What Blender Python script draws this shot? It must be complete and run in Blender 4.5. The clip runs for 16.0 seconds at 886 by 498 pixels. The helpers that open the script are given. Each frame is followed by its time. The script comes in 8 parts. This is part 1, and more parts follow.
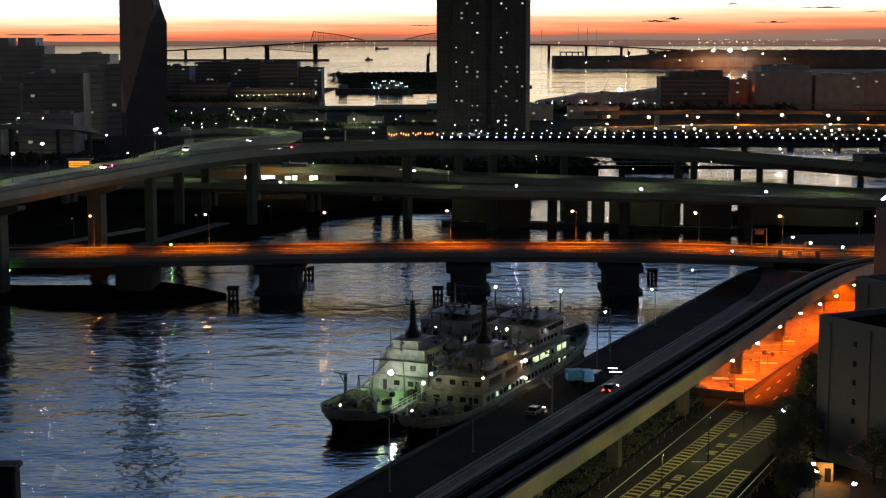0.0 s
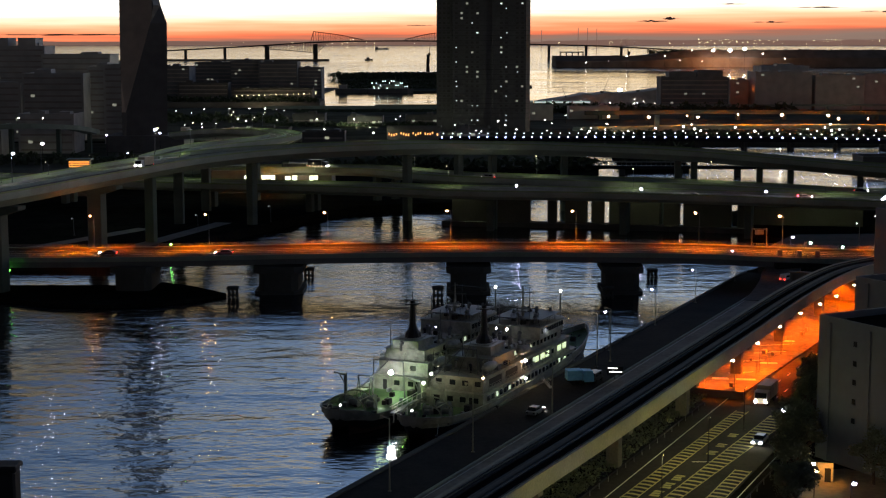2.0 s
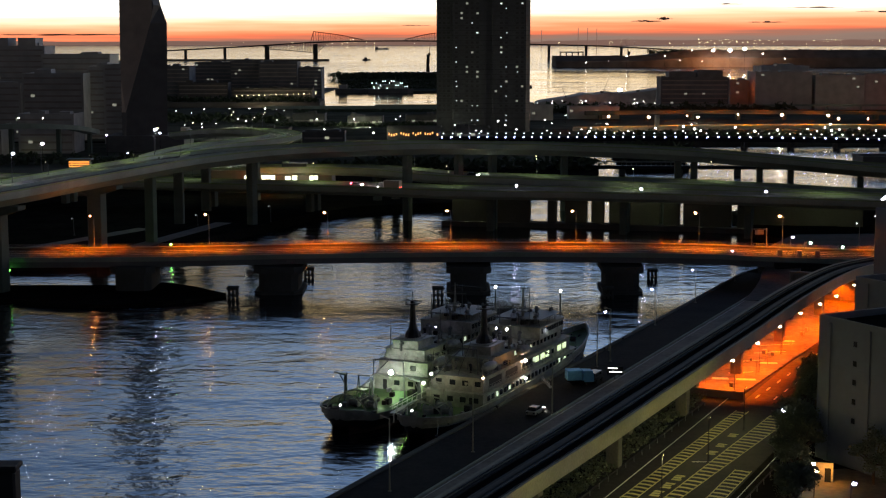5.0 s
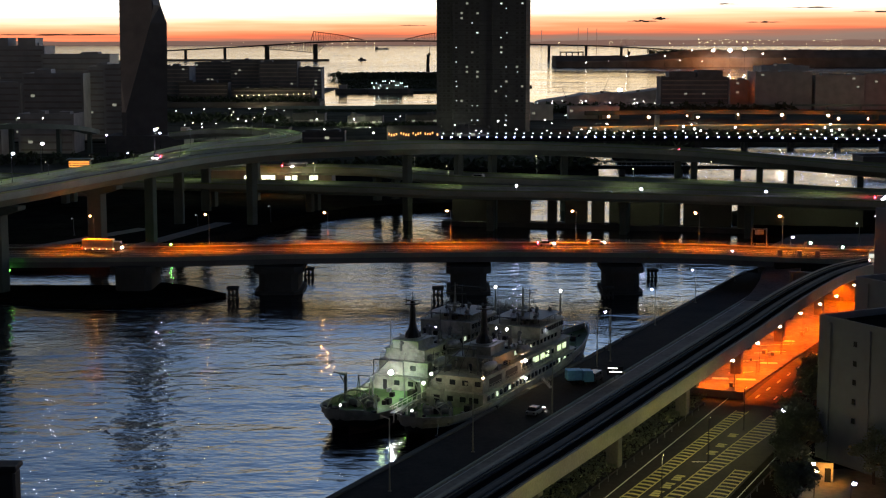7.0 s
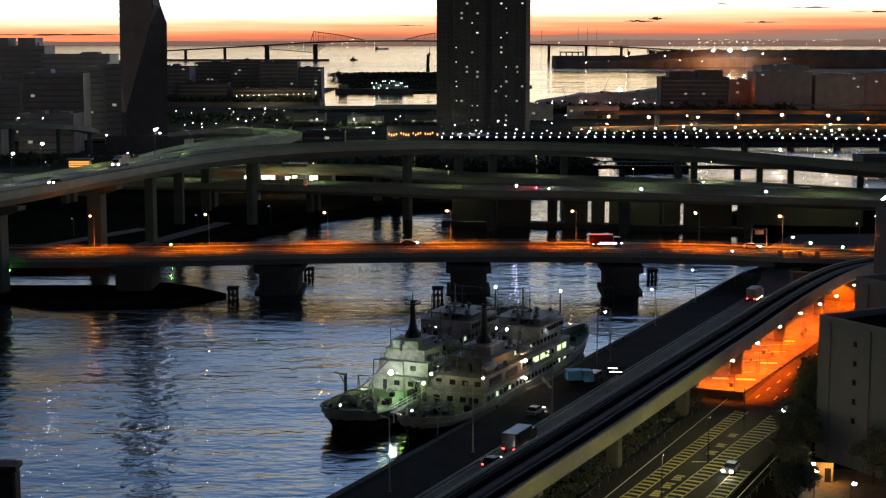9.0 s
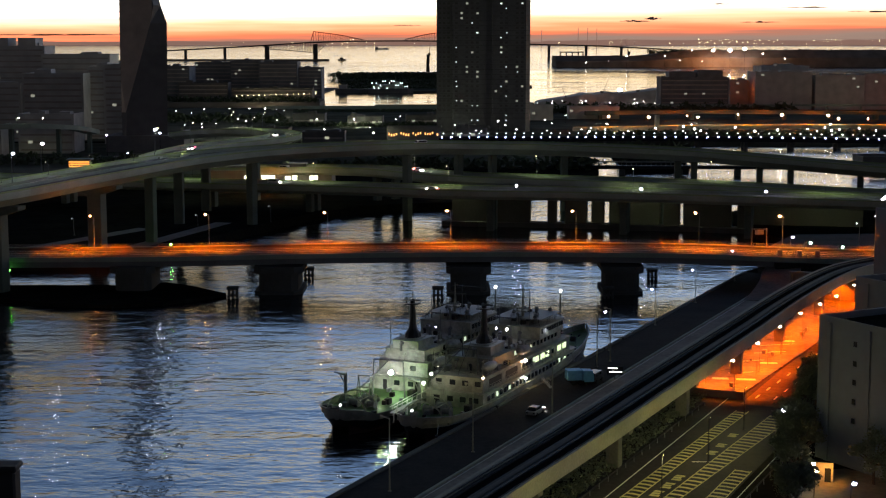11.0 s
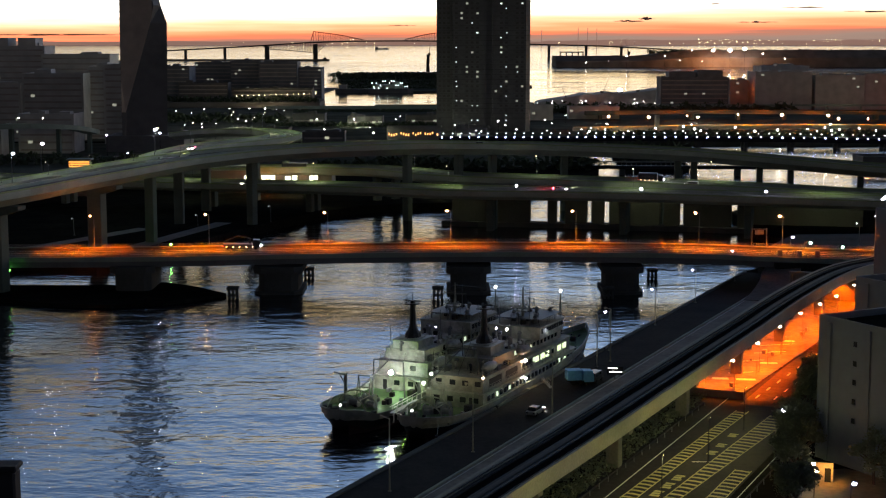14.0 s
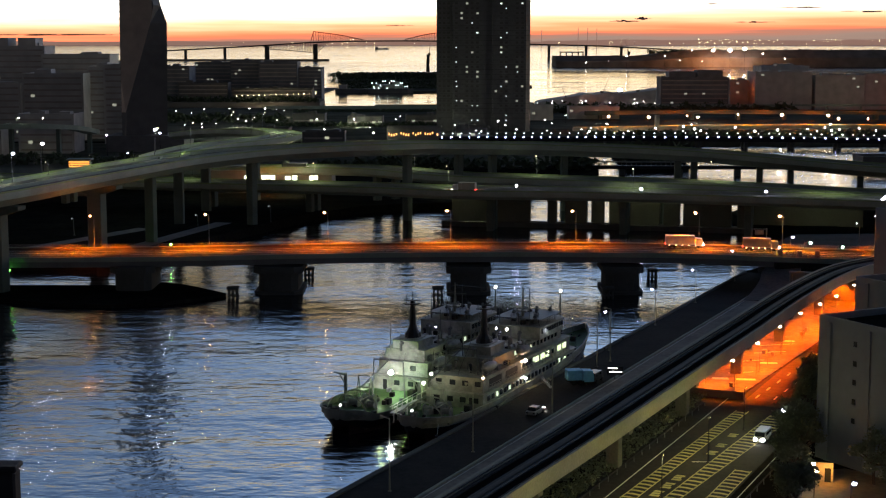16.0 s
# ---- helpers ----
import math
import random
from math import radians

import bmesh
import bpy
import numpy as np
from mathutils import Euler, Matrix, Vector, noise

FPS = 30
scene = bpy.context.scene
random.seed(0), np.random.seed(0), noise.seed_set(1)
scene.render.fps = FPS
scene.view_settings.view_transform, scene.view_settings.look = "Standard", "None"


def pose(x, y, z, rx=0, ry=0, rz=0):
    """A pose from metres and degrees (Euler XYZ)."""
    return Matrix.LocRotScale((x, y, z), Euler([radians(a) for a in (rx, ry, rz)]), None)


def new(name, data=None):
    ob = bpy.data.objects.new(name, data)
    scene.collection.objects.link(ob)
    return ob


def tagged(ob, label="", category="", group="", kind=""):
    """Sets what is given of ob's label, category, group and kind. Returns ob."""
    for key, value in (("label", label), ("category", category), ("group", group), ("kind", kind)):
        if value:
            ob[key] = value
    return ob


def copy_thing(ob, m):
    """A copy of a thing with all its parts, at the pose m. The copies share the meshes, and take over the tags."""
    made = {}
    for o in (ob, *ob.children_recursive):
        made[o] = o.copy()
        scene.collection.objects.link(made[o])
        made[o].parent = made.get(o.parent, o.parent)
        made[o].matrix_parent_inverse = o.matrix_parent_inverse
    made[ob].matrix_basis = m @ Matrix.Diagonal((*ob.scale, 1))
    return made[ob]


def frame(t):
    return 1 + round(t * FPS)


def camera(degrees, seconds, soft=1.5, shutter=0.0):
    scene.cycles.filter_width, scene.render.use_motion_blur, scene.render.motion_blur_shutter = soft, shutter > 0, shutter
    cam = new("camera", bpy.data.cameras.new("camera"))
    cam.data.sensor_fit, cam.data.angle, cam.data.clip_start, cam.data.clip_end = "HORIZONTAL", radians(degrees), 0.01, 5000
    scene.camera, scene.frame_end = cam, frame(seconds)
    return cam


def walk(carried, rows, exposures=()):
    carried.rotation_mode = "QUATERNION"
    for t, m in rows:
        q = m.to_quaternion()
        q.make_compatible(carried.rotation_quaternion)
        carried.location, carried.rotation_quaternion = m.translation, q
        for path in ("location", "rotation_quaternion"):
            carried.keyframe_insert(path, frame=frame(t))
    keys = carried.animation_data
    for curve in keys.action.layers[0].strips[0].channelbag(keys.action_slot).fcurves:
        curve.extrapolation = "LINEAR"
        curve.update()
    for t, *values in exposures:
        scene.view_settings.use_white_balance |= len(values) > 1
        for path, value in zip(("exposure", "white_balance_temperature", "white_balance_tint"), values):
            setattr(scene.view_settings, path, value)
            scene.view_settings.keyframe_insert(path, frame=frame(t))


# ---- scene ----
from mathutils import geometry

# ---------------------------------------------------------------- camera
EYE = (0.0, 0.0, 66.0)
DOWN = math.degrees(math.atan(371 / 2800))
cam = camera(2 * math.degrees(math.atan(784 / 2800)), 16.0, soft=1.2)
walk(cam, [(0.0, pose(*EYE, 90 - DOWN)), (16.0, pose(*EYE, 90 - DOWN))],
     exposures=[(0.0, 0.23), (4.0, 0.31), (9.0, 0.50), (16.0, 0.75)])


# ---------------------------------------------------------------- sky: dawn in front of the camera, night behind
def make_sky():
    world = bpy.data.worlds.new("dawn_sky")
    scene.world = world
    world.use_nodes = True
    nt = world.node_tree
    nt.nodes.clear()
    nd, ln = nt.nodes.new, nt.links.new
    out, bg = nd("ShaderNodeOutputWorld"), nd("ShaderNodeBackground")
    ln(bg.outputs[0], out.inputs[0])
    tc, sep = nd("ShaderNodeTexCoord"), nd("ShaderNodeSeparateXYZ")
    ln(tc.outputs["Generated"], sep.inputs[0])
    # long thin streaks of cloud, much wider than high
    mp, nz = nd("ShaderNodeMapping"), nd("ShaderNodeTexNoise")
    mp.inputs["Scale"].default_value = (9, 9, 260)
    ln(tc.outputs["Generated"], mp.inputs[0])
    ln(mp.outputs[0], nz.inputs["Vector"])
    nz.inputs["Scale"].default_value, nz.inputs["Detail"].default_value = 1.0, 5.0
    sh = nd("ShaderNodeMath")
    sh.operation = "MULTIPLY_ADD"
    ln(nz.outputs["Fac"], sh.inputs[0])
    sh.inputs[1].default_value = 0.0105
    ad = nd("ShaderNodeMath")
    ad.operation = "ADD"
    ln(sep.outputs["Z"], ad.inputs[0])
    sh.inputs[2].default_value = -0.00525
    ln(sh.outputs[0], ad.inputs[1])
    # the warm side lies a little lower to the left
    tilt = nd("ShaderNodeMath")
    tilt.operation = "MULTIPLY_ADD"
    ln(sep.outputs["X"], tilt.inputs[0])
    tilt.inputs[1].default_value = -0.017
    ln(ad.outputs[0], tilt.inputs[2])

    def ramp(src, lo, hi, stops):
        mr, cr = nd("ShaderNodeMapRange"), nd("ShaderNodeValToRGB")
        ln(src, mr.inputs["Value"])
        mr.inputs["From Min"].default_value, mr.inputs["From Max"].default_value = lo, hi
        ln(mr.outputs[0], cr.inputs[0])
        el = cr.color_ramp.elements
        while len(el) < len(stops):
            el.new(0.5)
        for e, (p, c) in zip(el, stops):
            e.position, e.color = (p - lo) / (hi - lo), (*c, 1)
        return cr.outputs[0]

    low = ramp(tilt.outputs[0], -0.006, 0.045, [
        (-0.006, (0.20, 0.145, 0.12)), (-0.0015, (0.25, 0.165, 0.13)), (0.0012, (0.36, 0.15, 0.10)), (0.0036, (0.88, 0.19, 0.085)),
        (0.0075, (1.02, 0.33, 0.15)), (0.0118, (1.1, 0.62, 0.35)), (0.0158, (1.25, 0.98, 0.70)), (0.021, (1.5, 1.40, 1.22)),
        (0.045, (1.35, 1.18, 1.0))])
    high = ramp(sep.outputs["Z"], 0.0, 1.0, [
        (0.0, (1.35, 1.18, 1.0)), (0.04, (1.2, 1.0, 0.78)), (0.08, (1.08, 0.76, 0.38)), (0.12, (0.80, 0.60, 0.30)), (0.14, (1.0, 0.80, 0.48)), (0.16, (0.74, 0.80, 0.78)), (0.19, (0.50, 0.66, 0.86)), (0.25, (0.31, 0.50, 0.86)), (0.36, (0.18, 0.32, 0.62)),
        (0.55, (0.030, 0.042, 0.075)), (0.8, (0.008, 0.011, 0.020)), (1.0, (0.005, 0.007, 0.013))])
    sel, mix = nd("ShaderNodeMapRange"), nd("ShaderNodeMix")
    mix.data_type = "RGBA"
    ln(sep.outputs["Z"], sel.inputs["Value"])
    sel.inputs["From Min"].default_value, sel.inputs["From Max"].default_value = 0.03, 0.045
    ln(sel.outputs[0], mix.inputs["Factor"])
    ln(low, mix.inputs["A"])
    # the upper sky is duller towards the north
    side, dull = nd("ShaderNodeMapRange"), nd("ShaderNodeMix")
    ln(sep.outputs["X"], side.inputs["Value"])
    side.inputs["From Min"].default_value, side.inputs["From Max"].default_value = -0.3, 0.14
    side.inputs["To Min"].default_value, side.inputs["To Max"].default_value = 0.46, 1.24
    dull.data_type, dull.blend_type = "RGBA", "MULTIPLY"
    dull.inputs["Factor"].default_value = 1.0
    ln(high, dull.inputs["A"])
    ln(side.outputs[0], dull.inputs["B"])
    ln(dull.outputs["Result"], mix.inputs["B"])
    # night behind: the glow falls off away from the east
    az, mul = nd("ShaderNodeMapRange"), nd("ShaderNodeMix")
    az.interpolation_type = "SMOOTHSTEP"
    ln(sep.outputs["Y"], az.inputs["Value"])
    az.inputs["From Min"].default_value, az.inputs["From Max"].default_value = -0.5, 0.75
    az.inputs["To Min"].default_value, az.inputs["To Max"].default_value = 0.105, 1.0
    mul.data_type, mul.blend_type = "RGBA", "MULTIPLY"
    mul.inputs["Factor"].default_value = 1.0
    ln(mix.outputs["Result"], mul.inputs["A"])
    ln(az.outputs[0], mul.inputs["B"])
    ln(mul.outputs["Result"], bg.inputs["Color"])
    bg.inputs["Strength"].default_value = 1.0


make_sky()


# ---------------------------------------------------------------- materials
def mat(name, color, rough=0.8, metal=0.0, grain=3.0, vary=0.25, bump=0.3, stain=0.12, coords="Object", pieces=False, spec=0.3):
    """A weathered surface: fine grain with relief, and large soft stains."""
    m = bpy.data.materials.new(name)
    m.use_nodes = True
    nt = m.node_tree
    nd, ln = nt.nodes.new, nt.links.new
    b = nt.nodes["Principled BSDF"]
    b.inputs["Roughness"].default_value, b.inputs["Metallic"].default_value = rough, metal
    b.inputs["Specular IOR Level"].default_value = spec
    tc = nd("ShaderNodeTexCoord")
    n1, n2 = nd("ShaderNodeTexNoise"), nd("ShaderNodeTexNoise")
    for n, sc, det in ((n1, grain, 6.0), (n2, stain, 4.0)):
        ln(tc.outputs[coords], n.inputs["Vector"])
        n.inputs["Scale"].default_value, n.inputs["Detail"].default_value = sc, det
    mx = nd("ShaderNodeMath")
    mx.operation = "ADD"
    ln(n1.outputs["Fac"], mx.inputs[0])
    ln(n2.outputs["Fac"], mx.inputs[1])
    last = mx.outputs[0]
    if pieces:
        oi, a2 = nd("ShaderNodeObjectInfo"), nd("ShaderNodeMath")
        a2.operation = "MULTIPLY_ADD"
        ln(oi.outputs["Random"], a2.inputs[0])
        a2.inputs[1].default_value = 0.5
        ln(last, a2.inputs[2])
        last = a2.outputs[0]
    mr, cm = nd("ShaderNodeMapRange"), nd("ShaderNodeMix")
    ln(last, mr.inputs["Value"])
    mr.inputs["From Min"].default_value, mr.inputs["From Max"].default_value = 0.6, 1.4 if not pieces else 1.9
    cm.data_type = "RGBA"
    ln(mr.outputs[0], cm.inputs["Factor"])
    cm.inputs["A"].default_value = (*[c * (1 - vary) for c in color], 1)
    cm.inputs["B"].default_value = (*[min(1, c * (1 + vary)) for c in color], 1)
    ln(cm.outputs["Result"], b.inputs["Base Color"])
    if bump:
        bp = nd("ShaderNodeBump")
        bp.inputs["Strength"].default_value, bp.inputs["Distance"].default_value = bump, 0.05
        ln(n1.outputs["Fac"], bp.inputs["Height"])
        ln(bp.outputs[0], b.inputs["Normal"])
    return m


def glow(name, color, strength):
    m = bpy.data.materials.new(name)
    m.use_nodes = True
    b = m.node_tree.nodes["Principled BSDF"]
    b.inputs["Base Color"].default_value = (*color, 1)
    b.inputs["Emission Color"].default_value = (*color, 1)
    b.inputs["Emission Strength"].default_value = strength
    return m


def water_mat(name, ripple, chop, depth, rough=0.1):
    m = bpy.data.materials.new(name)
    m.use_nodes = True
    nt = m.node_tree
    nd, ln = nt.nodes.new, nt.links.new
    b = nt.nodes["Principled BSDF"]
    b.inputs["Base Color"].default_value = (0.006, 0.010, 0.016, 1)
    b.inputs["Roughness"].default_value = rough
    b.inputs["IOR"].default_value = 3.2
    tc = nd("ShaderNodeTexCoord")
    prev = None
    for sc, stretch, dist, det in ((ripple, 0.62, depth, 4.0), (chop, 0.6, depth * 3.0, 2.5), (chop * 0.13, 0.6, depth * 10.0, 2.0)):
        mp, n, bp = nd("ShaderNodeMapping"), nd("ShaderNodeTexNoise"), nd("ShaderNodeBump")
        mp.inputs["Scale"].default_value = (stretch, 1.0, 1.0)
        mp.inputs["Rotation"].default_value = (0, 0, 0.12)
        ln(tc.outputs["Object"], mp.inputs[0])
        ln(mp.outputs[0], n.inputs["Vector"])
        n.inputs["Scale"].default_value, n.inputs["Detail"].default_value = sc, det
        ln(n.outputs["Fac"], bp.inputs["Height"])
        bp.inputs["Strength"].default_value, bp.inputs["Distance"].default_value = 1.0, dist
        if prev:
            ln(prev.outputs[0], bp.inputs["Normal"])
        prev = bp
    ln(prev.outputs[0], b.inputs["Normal"])
    return m


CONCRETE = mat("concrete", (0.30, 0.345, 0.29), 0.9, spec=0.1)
CONCRETE_PIER = mat("darker_pier_concrete", (0.115, 0.14, 0.12), 0.9, spec=0.05)
CONCRETE_MID = mat("mid_grey_concrete", (0.17, 0.17, 0.155), 0.9, spec=0.08)
CONCRETE_DARK = mat("dark_concrete", (0.10, 0.10, 0.095), 0.9, spec=0.05)
CONCRETE_PALE = mat("pale_concrete", (0.33, 0.32, 0.26), 0.85, spec=0.1)
ASPHALT = mat("asphalt", (0.030, 0.030, 0.029), 0.9, grain=1.5, vary=0.35, spec=0.03)
ASPHALT_PALE = mat("pale_asphalt", (0.10, 0.095, 0.09), 0.75, grain=0.9, vary=0.75, stain=0.22, spec=0.05)
TRACK_BLACK = mat("black_track_bed", (0.010, 0.010, 0.010), 0.95, spec=0.0)
ASPHALT_BRIDGE = mat("bridge_asphalt", (0.085, 0.075, 0.06), 0.9, grain=1.2, vary=0.4, stain=0.06, spec=0.0)
ASPHALT_STREET = mat("pale_street_asphalt", (0.25, 0.23, 0.205), 0.85, grain=1.2, vary=0.35, spec=0.05)
ASPHALT_WORN = mat("worn_asphalt", (0.15, 0.145, 0.135), 0.85, grain=1.2, vary=0.35, spec=0.06)
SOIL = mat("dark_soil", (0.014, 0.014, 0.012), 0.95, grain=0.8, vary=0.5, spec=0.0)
# far shore earth: air haze paled into the base colour
SOIL_FAR = mat("haze_paled_earth", (0.25, 0.225, 0.19), 0.95, grain=0.05, vary=0.5, spec=0.0, stain=0.01)
EARTH_DIM = mat("dim_earth", (0.11, 0.11, 0.085), 0.95, grain=0.05, vary=0.5, spec=0.0, stain=0.01)
LEAF_FAR = mat("far_leaf", (0.09, 0.11, 0.07), 0.9, grain=0.3, vary=0.5, bump=0, spec=0.0)
STEEL = mat("painted_steel", (0.16, 0.17, 0.18), 0.5, 0.3)
STEEL_DARK = mat("dark_steel", (0.03, 0.03, 0.033), 0.7, 0.0, spec=0.1)
RAIL_GREEN = mat("green_painted_rail", (0.22, 0.30, 0.14), 0.6)
PAINT_YELLOW = mat("yellow_road_paint", (0.36, 0.32, 0.12), 0.7, grain=4, vary=0.3, pieces=True)
PAINT_WHITE = mat("white_road_paint", (0.65, 0.65, 0.60), 0.7, grain=4, vary=0.3)
WALL_GREY = mat("grey_wall", (0.125, 0.15, 0.185), 0.8, grain=0.6, vary=0.12, bump=0.1)
WALL_DARK = mat("dark_wall", (0.16, 0.15, 0.14), 0.75, grain=0.3, vary=0.25, bump=0.1, stain=0.02)
WALL_OFFICE = mat("dull_office_wall", (0.20, 0.195, 0.20), 0.85, grain=0.15, vary=0.3, bump=0, stain=0.01)
# far walls and their glass: haze put in as pale, low-contrast base colours
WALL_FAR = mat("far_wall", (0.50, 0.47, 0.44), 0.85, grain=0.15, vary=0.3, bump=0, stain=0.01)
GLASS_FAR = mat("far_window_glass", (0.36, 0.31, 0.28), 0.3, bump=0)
TOWER_GLASS = mat("tower_glass", (0.11, 0.105, 0.10), 0.16, 0.0, grain=0.3, vary=0.2, bump=0, pieces=True)
TOWER_SHEEN = mat("sheen_tower_cladding", (0.45, 0.37, 0.31), 0.4, grain=0.2, vary=0.2, bump=0)
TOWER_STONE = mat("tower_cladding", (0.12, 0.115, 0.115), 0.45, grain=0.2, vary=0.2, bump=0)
SHIP_WHITE = mat("ship_white_paint", (0.23, 0.235, 0.20), 0.55, grain=1.3, vary=0.5, bump=0.25, stain=0.3)
SHIP_PALE = mat("pale_aluminium_paint", (0.62, 0.62, 0.56), 0.5, grain=2, vary=0.2, bump=0.1)
SHIP_HULL = mat("ship_hull_paint", (0.25, 0.26, 0.24), 0.5, grain=0.9, vary=0.4, bump=0.2, stain=0.25)
SHIP_GREY = mat("ship_grey_paint", (0.12, 0.125, 0.125), 0.55, grain=0.8, vary=0.2)
SHIP_BLACK = mat("ship_black_paint", (0.012, 0.012, 0.013), 0.6)
SHIP_DECK = mat("ship_green_deck", (0.085, 0.165, 0.06), 0.7, grain=2, vary=0.3)
SHIP_BOOT = mat("ship_boot_paint", (0.035, 0.014, 0.013), 0.7)
GLASS_DARK = mat("dark_glass", (0.015, 0.018, 0.02), 0.12, bump=0)
LEAF = mat("leaf", (0.11, 0.13, 0.10), 0.8, spec=0.03, grain=3, vary=0.5, bump=0, pieces=True)
BARK = mat("bark", (0.06, 0.045, 0.035), 0.95, bump=1.0)
TRAIN_WHITE = mat("train_body_paint", (0.48, 0.51, 0.52), 0.35, grain=1, vary=0.06, bump=0)
CLOUD = mat("cloud", (0.75, 0.5, 0.45), 1.0, grain=0.01, vary=0.3, bump=0)
TYRE = mat("tyre_rubber", (0.015, 0.015, 0.015), 0.9)

LIGHT_WHITE = glow("white_lamp", (1.0, 0.97, 0.90), 20)
LIGHT_SHIP = glow("ship_floodlight", (0.95, 1.0, 0.95), 230)
LIGHT_STAR = glow("violet_white_lamp", (0.74, 0.66, 1.0), 45)
LIGHT_DIM = glow("dim_white_lamp", (0.9, 0.95, 1.0), 0.8)
LIGHT_SMALL = glow("small_white_lamp", (1.0, 0.96, 0.9), 7)
LIGHT_BLUE = glow("bluish_lamp", (0.62, 0.58, 1.0), 16)
LIGHT_TALL = glow("tall_bluish_lamp", (0.72, 0.72, 1.0), 120)
LIGHT_SODIUM = glow("sodium_lamp", (1.0, 0.34, 0.09), 260)
LIGHT_SODIUM_PALE = glow("pale_sodium_lamp", (1.0, 0.75, 0.45), 14)
LIGHT_ROSE = glow("rosy_white_lamp", (1.0, 0.72, 0.66), 60)
LIGHT_WARM = glow("warm_lamp", (1.0, 0.55, 0.3), 16)
LIGHT_HEAD = glow("head_lamp", (1.0, 0.95, 0.88), 55)
LIGHT_TAIL = glow("tail_lamp", (1.0, 0.04, 0.03), 8)
LIGHT_GREEN = glow("green_signal", (0.45, 1.0, 0.75), 18)
WINDOW_COOL = glow("cool_lit_window", (0.85, 1.0, 0.72), 0.5)
WINDOW_GALLERY = glow("gallery_light", (0.85, 1.0, 0.6), 0.75)
WINDOW_DIM = glow("dim_lit_window", (0.75, 0.75, 0.6), 0.22)
WINDOW_SPARK = glow("bright_small_window", (0.85, 0.95, 1.0), 1.0)
LIGHT_NAV_DIM = glow("dim_green_lamp", (0.2, 1.0, 0.12), 6)
LIGHT_NAV = glow("green_navigation_lamp", (0.2, 1.0, 0.12), 26)
# air haze over the far coast, put in as a dim surface glow
HAZE = glow("coast_haze_glow", (0.20, 0.115, 0.09), 0.8)


# ---------------------------------------------------------------- builders
def part(name, bm, material, parent=None, label=""):
    me = bpy.data.meshes.new(name)
    bm.to_mesh(me)
    bm.free()
    if material:
        me.materials.append(material)
    ob = new(name, me)
    if parent:
        ob.parent = parent
    if label:
        ob["label"] = label
    return ob


def share(name, me, parent, m):
    """One more piece on a mesh that others use too."""
    ob = new(name, me)
    ob.parent = parent
    ob.matrix_basis = m
    return ob


def empty(name, m=None):
    ob = new(name)
    ob.empty_display_size = 0.5
    if m is not None:
        ob.matrix_basis = m
    return ob


def box(bm, x0, x1, y0, y1, z0, z1, bevel=0.0):
    v = [bm.verts.new(p) for p in ((x0, y0, z0), (x1, y0, z0), (x1, y1, z0), (x0, y1, z0), (x0, y0, z1), (x1, y0, z1), (x1, y1, z1), (x0, y1, z1))]
    f = [bm.faces.new([v[i] for i in q]) for q in ((3, 2, 1, 0), (4, 5, 6, 7), (0, 1, 5, 4), (1, 2, 6, 5), (2, 3, 7, 6), (3, 0, 4, 7))]
    if bevel:
        es = list({e for q in f for e in q.edges})
        bmesh.ops.bevel(bm, geom=es, offset=bevel, segments=1, affect="EDGES")
    return bm


def rod(bm, a, b, r0, r1=None, n=8):
    """A tapered round bar from a to b."""
    a, b = Vector(a), Vector(b)
    r1 = r0 if r1 is None else r1
    m = Matrix.Translation((a + b) / 2) @ (b - a).to_track_quat("Z", "Y").to_matrix().to_4x4()
    bmesh.ops.create_cone(bm, cap_ends=True, segments=n, radius1=r0, radius2=r1, depth=(b - a).length, matrix=m)
    return bm


def ball(bm, c, r, squash=1.0, n=8):
    bmesh.ops.create_uvsphere(bm, u_segments=n, v_segments=max(4, n // 2 + 1), radius=r, matrix=Matrix.Translation(c) @ Matrix.Diagonal((1, 1, squash, 1)))
    return bm


def smooth_path(pts, step=6.0):
    """Points a step apart along a curve through pts (x, y, z)."""
    p = [Vector(q) for q in pts]
    p = [p[0] * 2 - p[1]] + p + [p[-1] * 2 - p[-2]]
    out = []
    for i in range(1, len(p) - 2):
        n = max(1, int((p[i + 1] - p[i]).length / step))
        for k in range(n):
            t = k / n
            a, b, c, d = p[i - 1], p[i], p[i + 1], p[i + 2]
            out.append(0.5 * ((2 * b) + (c - a) * t + (2 * a - 5 * b + 4 * c - d) * t * t + (3 * b - a - 3 * c + d) * t ** 3))
    out.append(p[-2])
    return out


def sides(path):
    """The unit vectors to the right of a path, in plan."""
    res = []
    for i in range(len(path)):
        d = path[min(i + 1, len(path) - 1)] - path[max(i - 1, 0)]
        res.append(Vector((d.y, -d.x, 0)).normalized())
    return res


def sweep(bm, path, prof, closed=True):
    """Carries a cross-section (offset to the right, height) along a path."""
    rt = sides(path)
    rings = [[bm.verts.new(p + r * o + Vector((0, 0, h))) for o, h in prof] for p, r in zip(path, rt)]
    n = len(prof)
    for a, b in zip(rings, rings[1:]):
        for i in range(n if closed else n - 1):
            bm.faces.new((a[i], a[(i + 1) % n], b[(i + 1) % n], b[i]))
    if closed:
        bm.faces.new(rings[0])
        bm.faces.new(list(reversed(rings[-1])))
    bmesh.ops.recalc_face_normals(bm, faces=bm.faces)
    return bm


def slab_profile(o0, o1, h0, h1):
    return [(o0, h0), (o1, h0), (o1, h1), (o0, h1)]


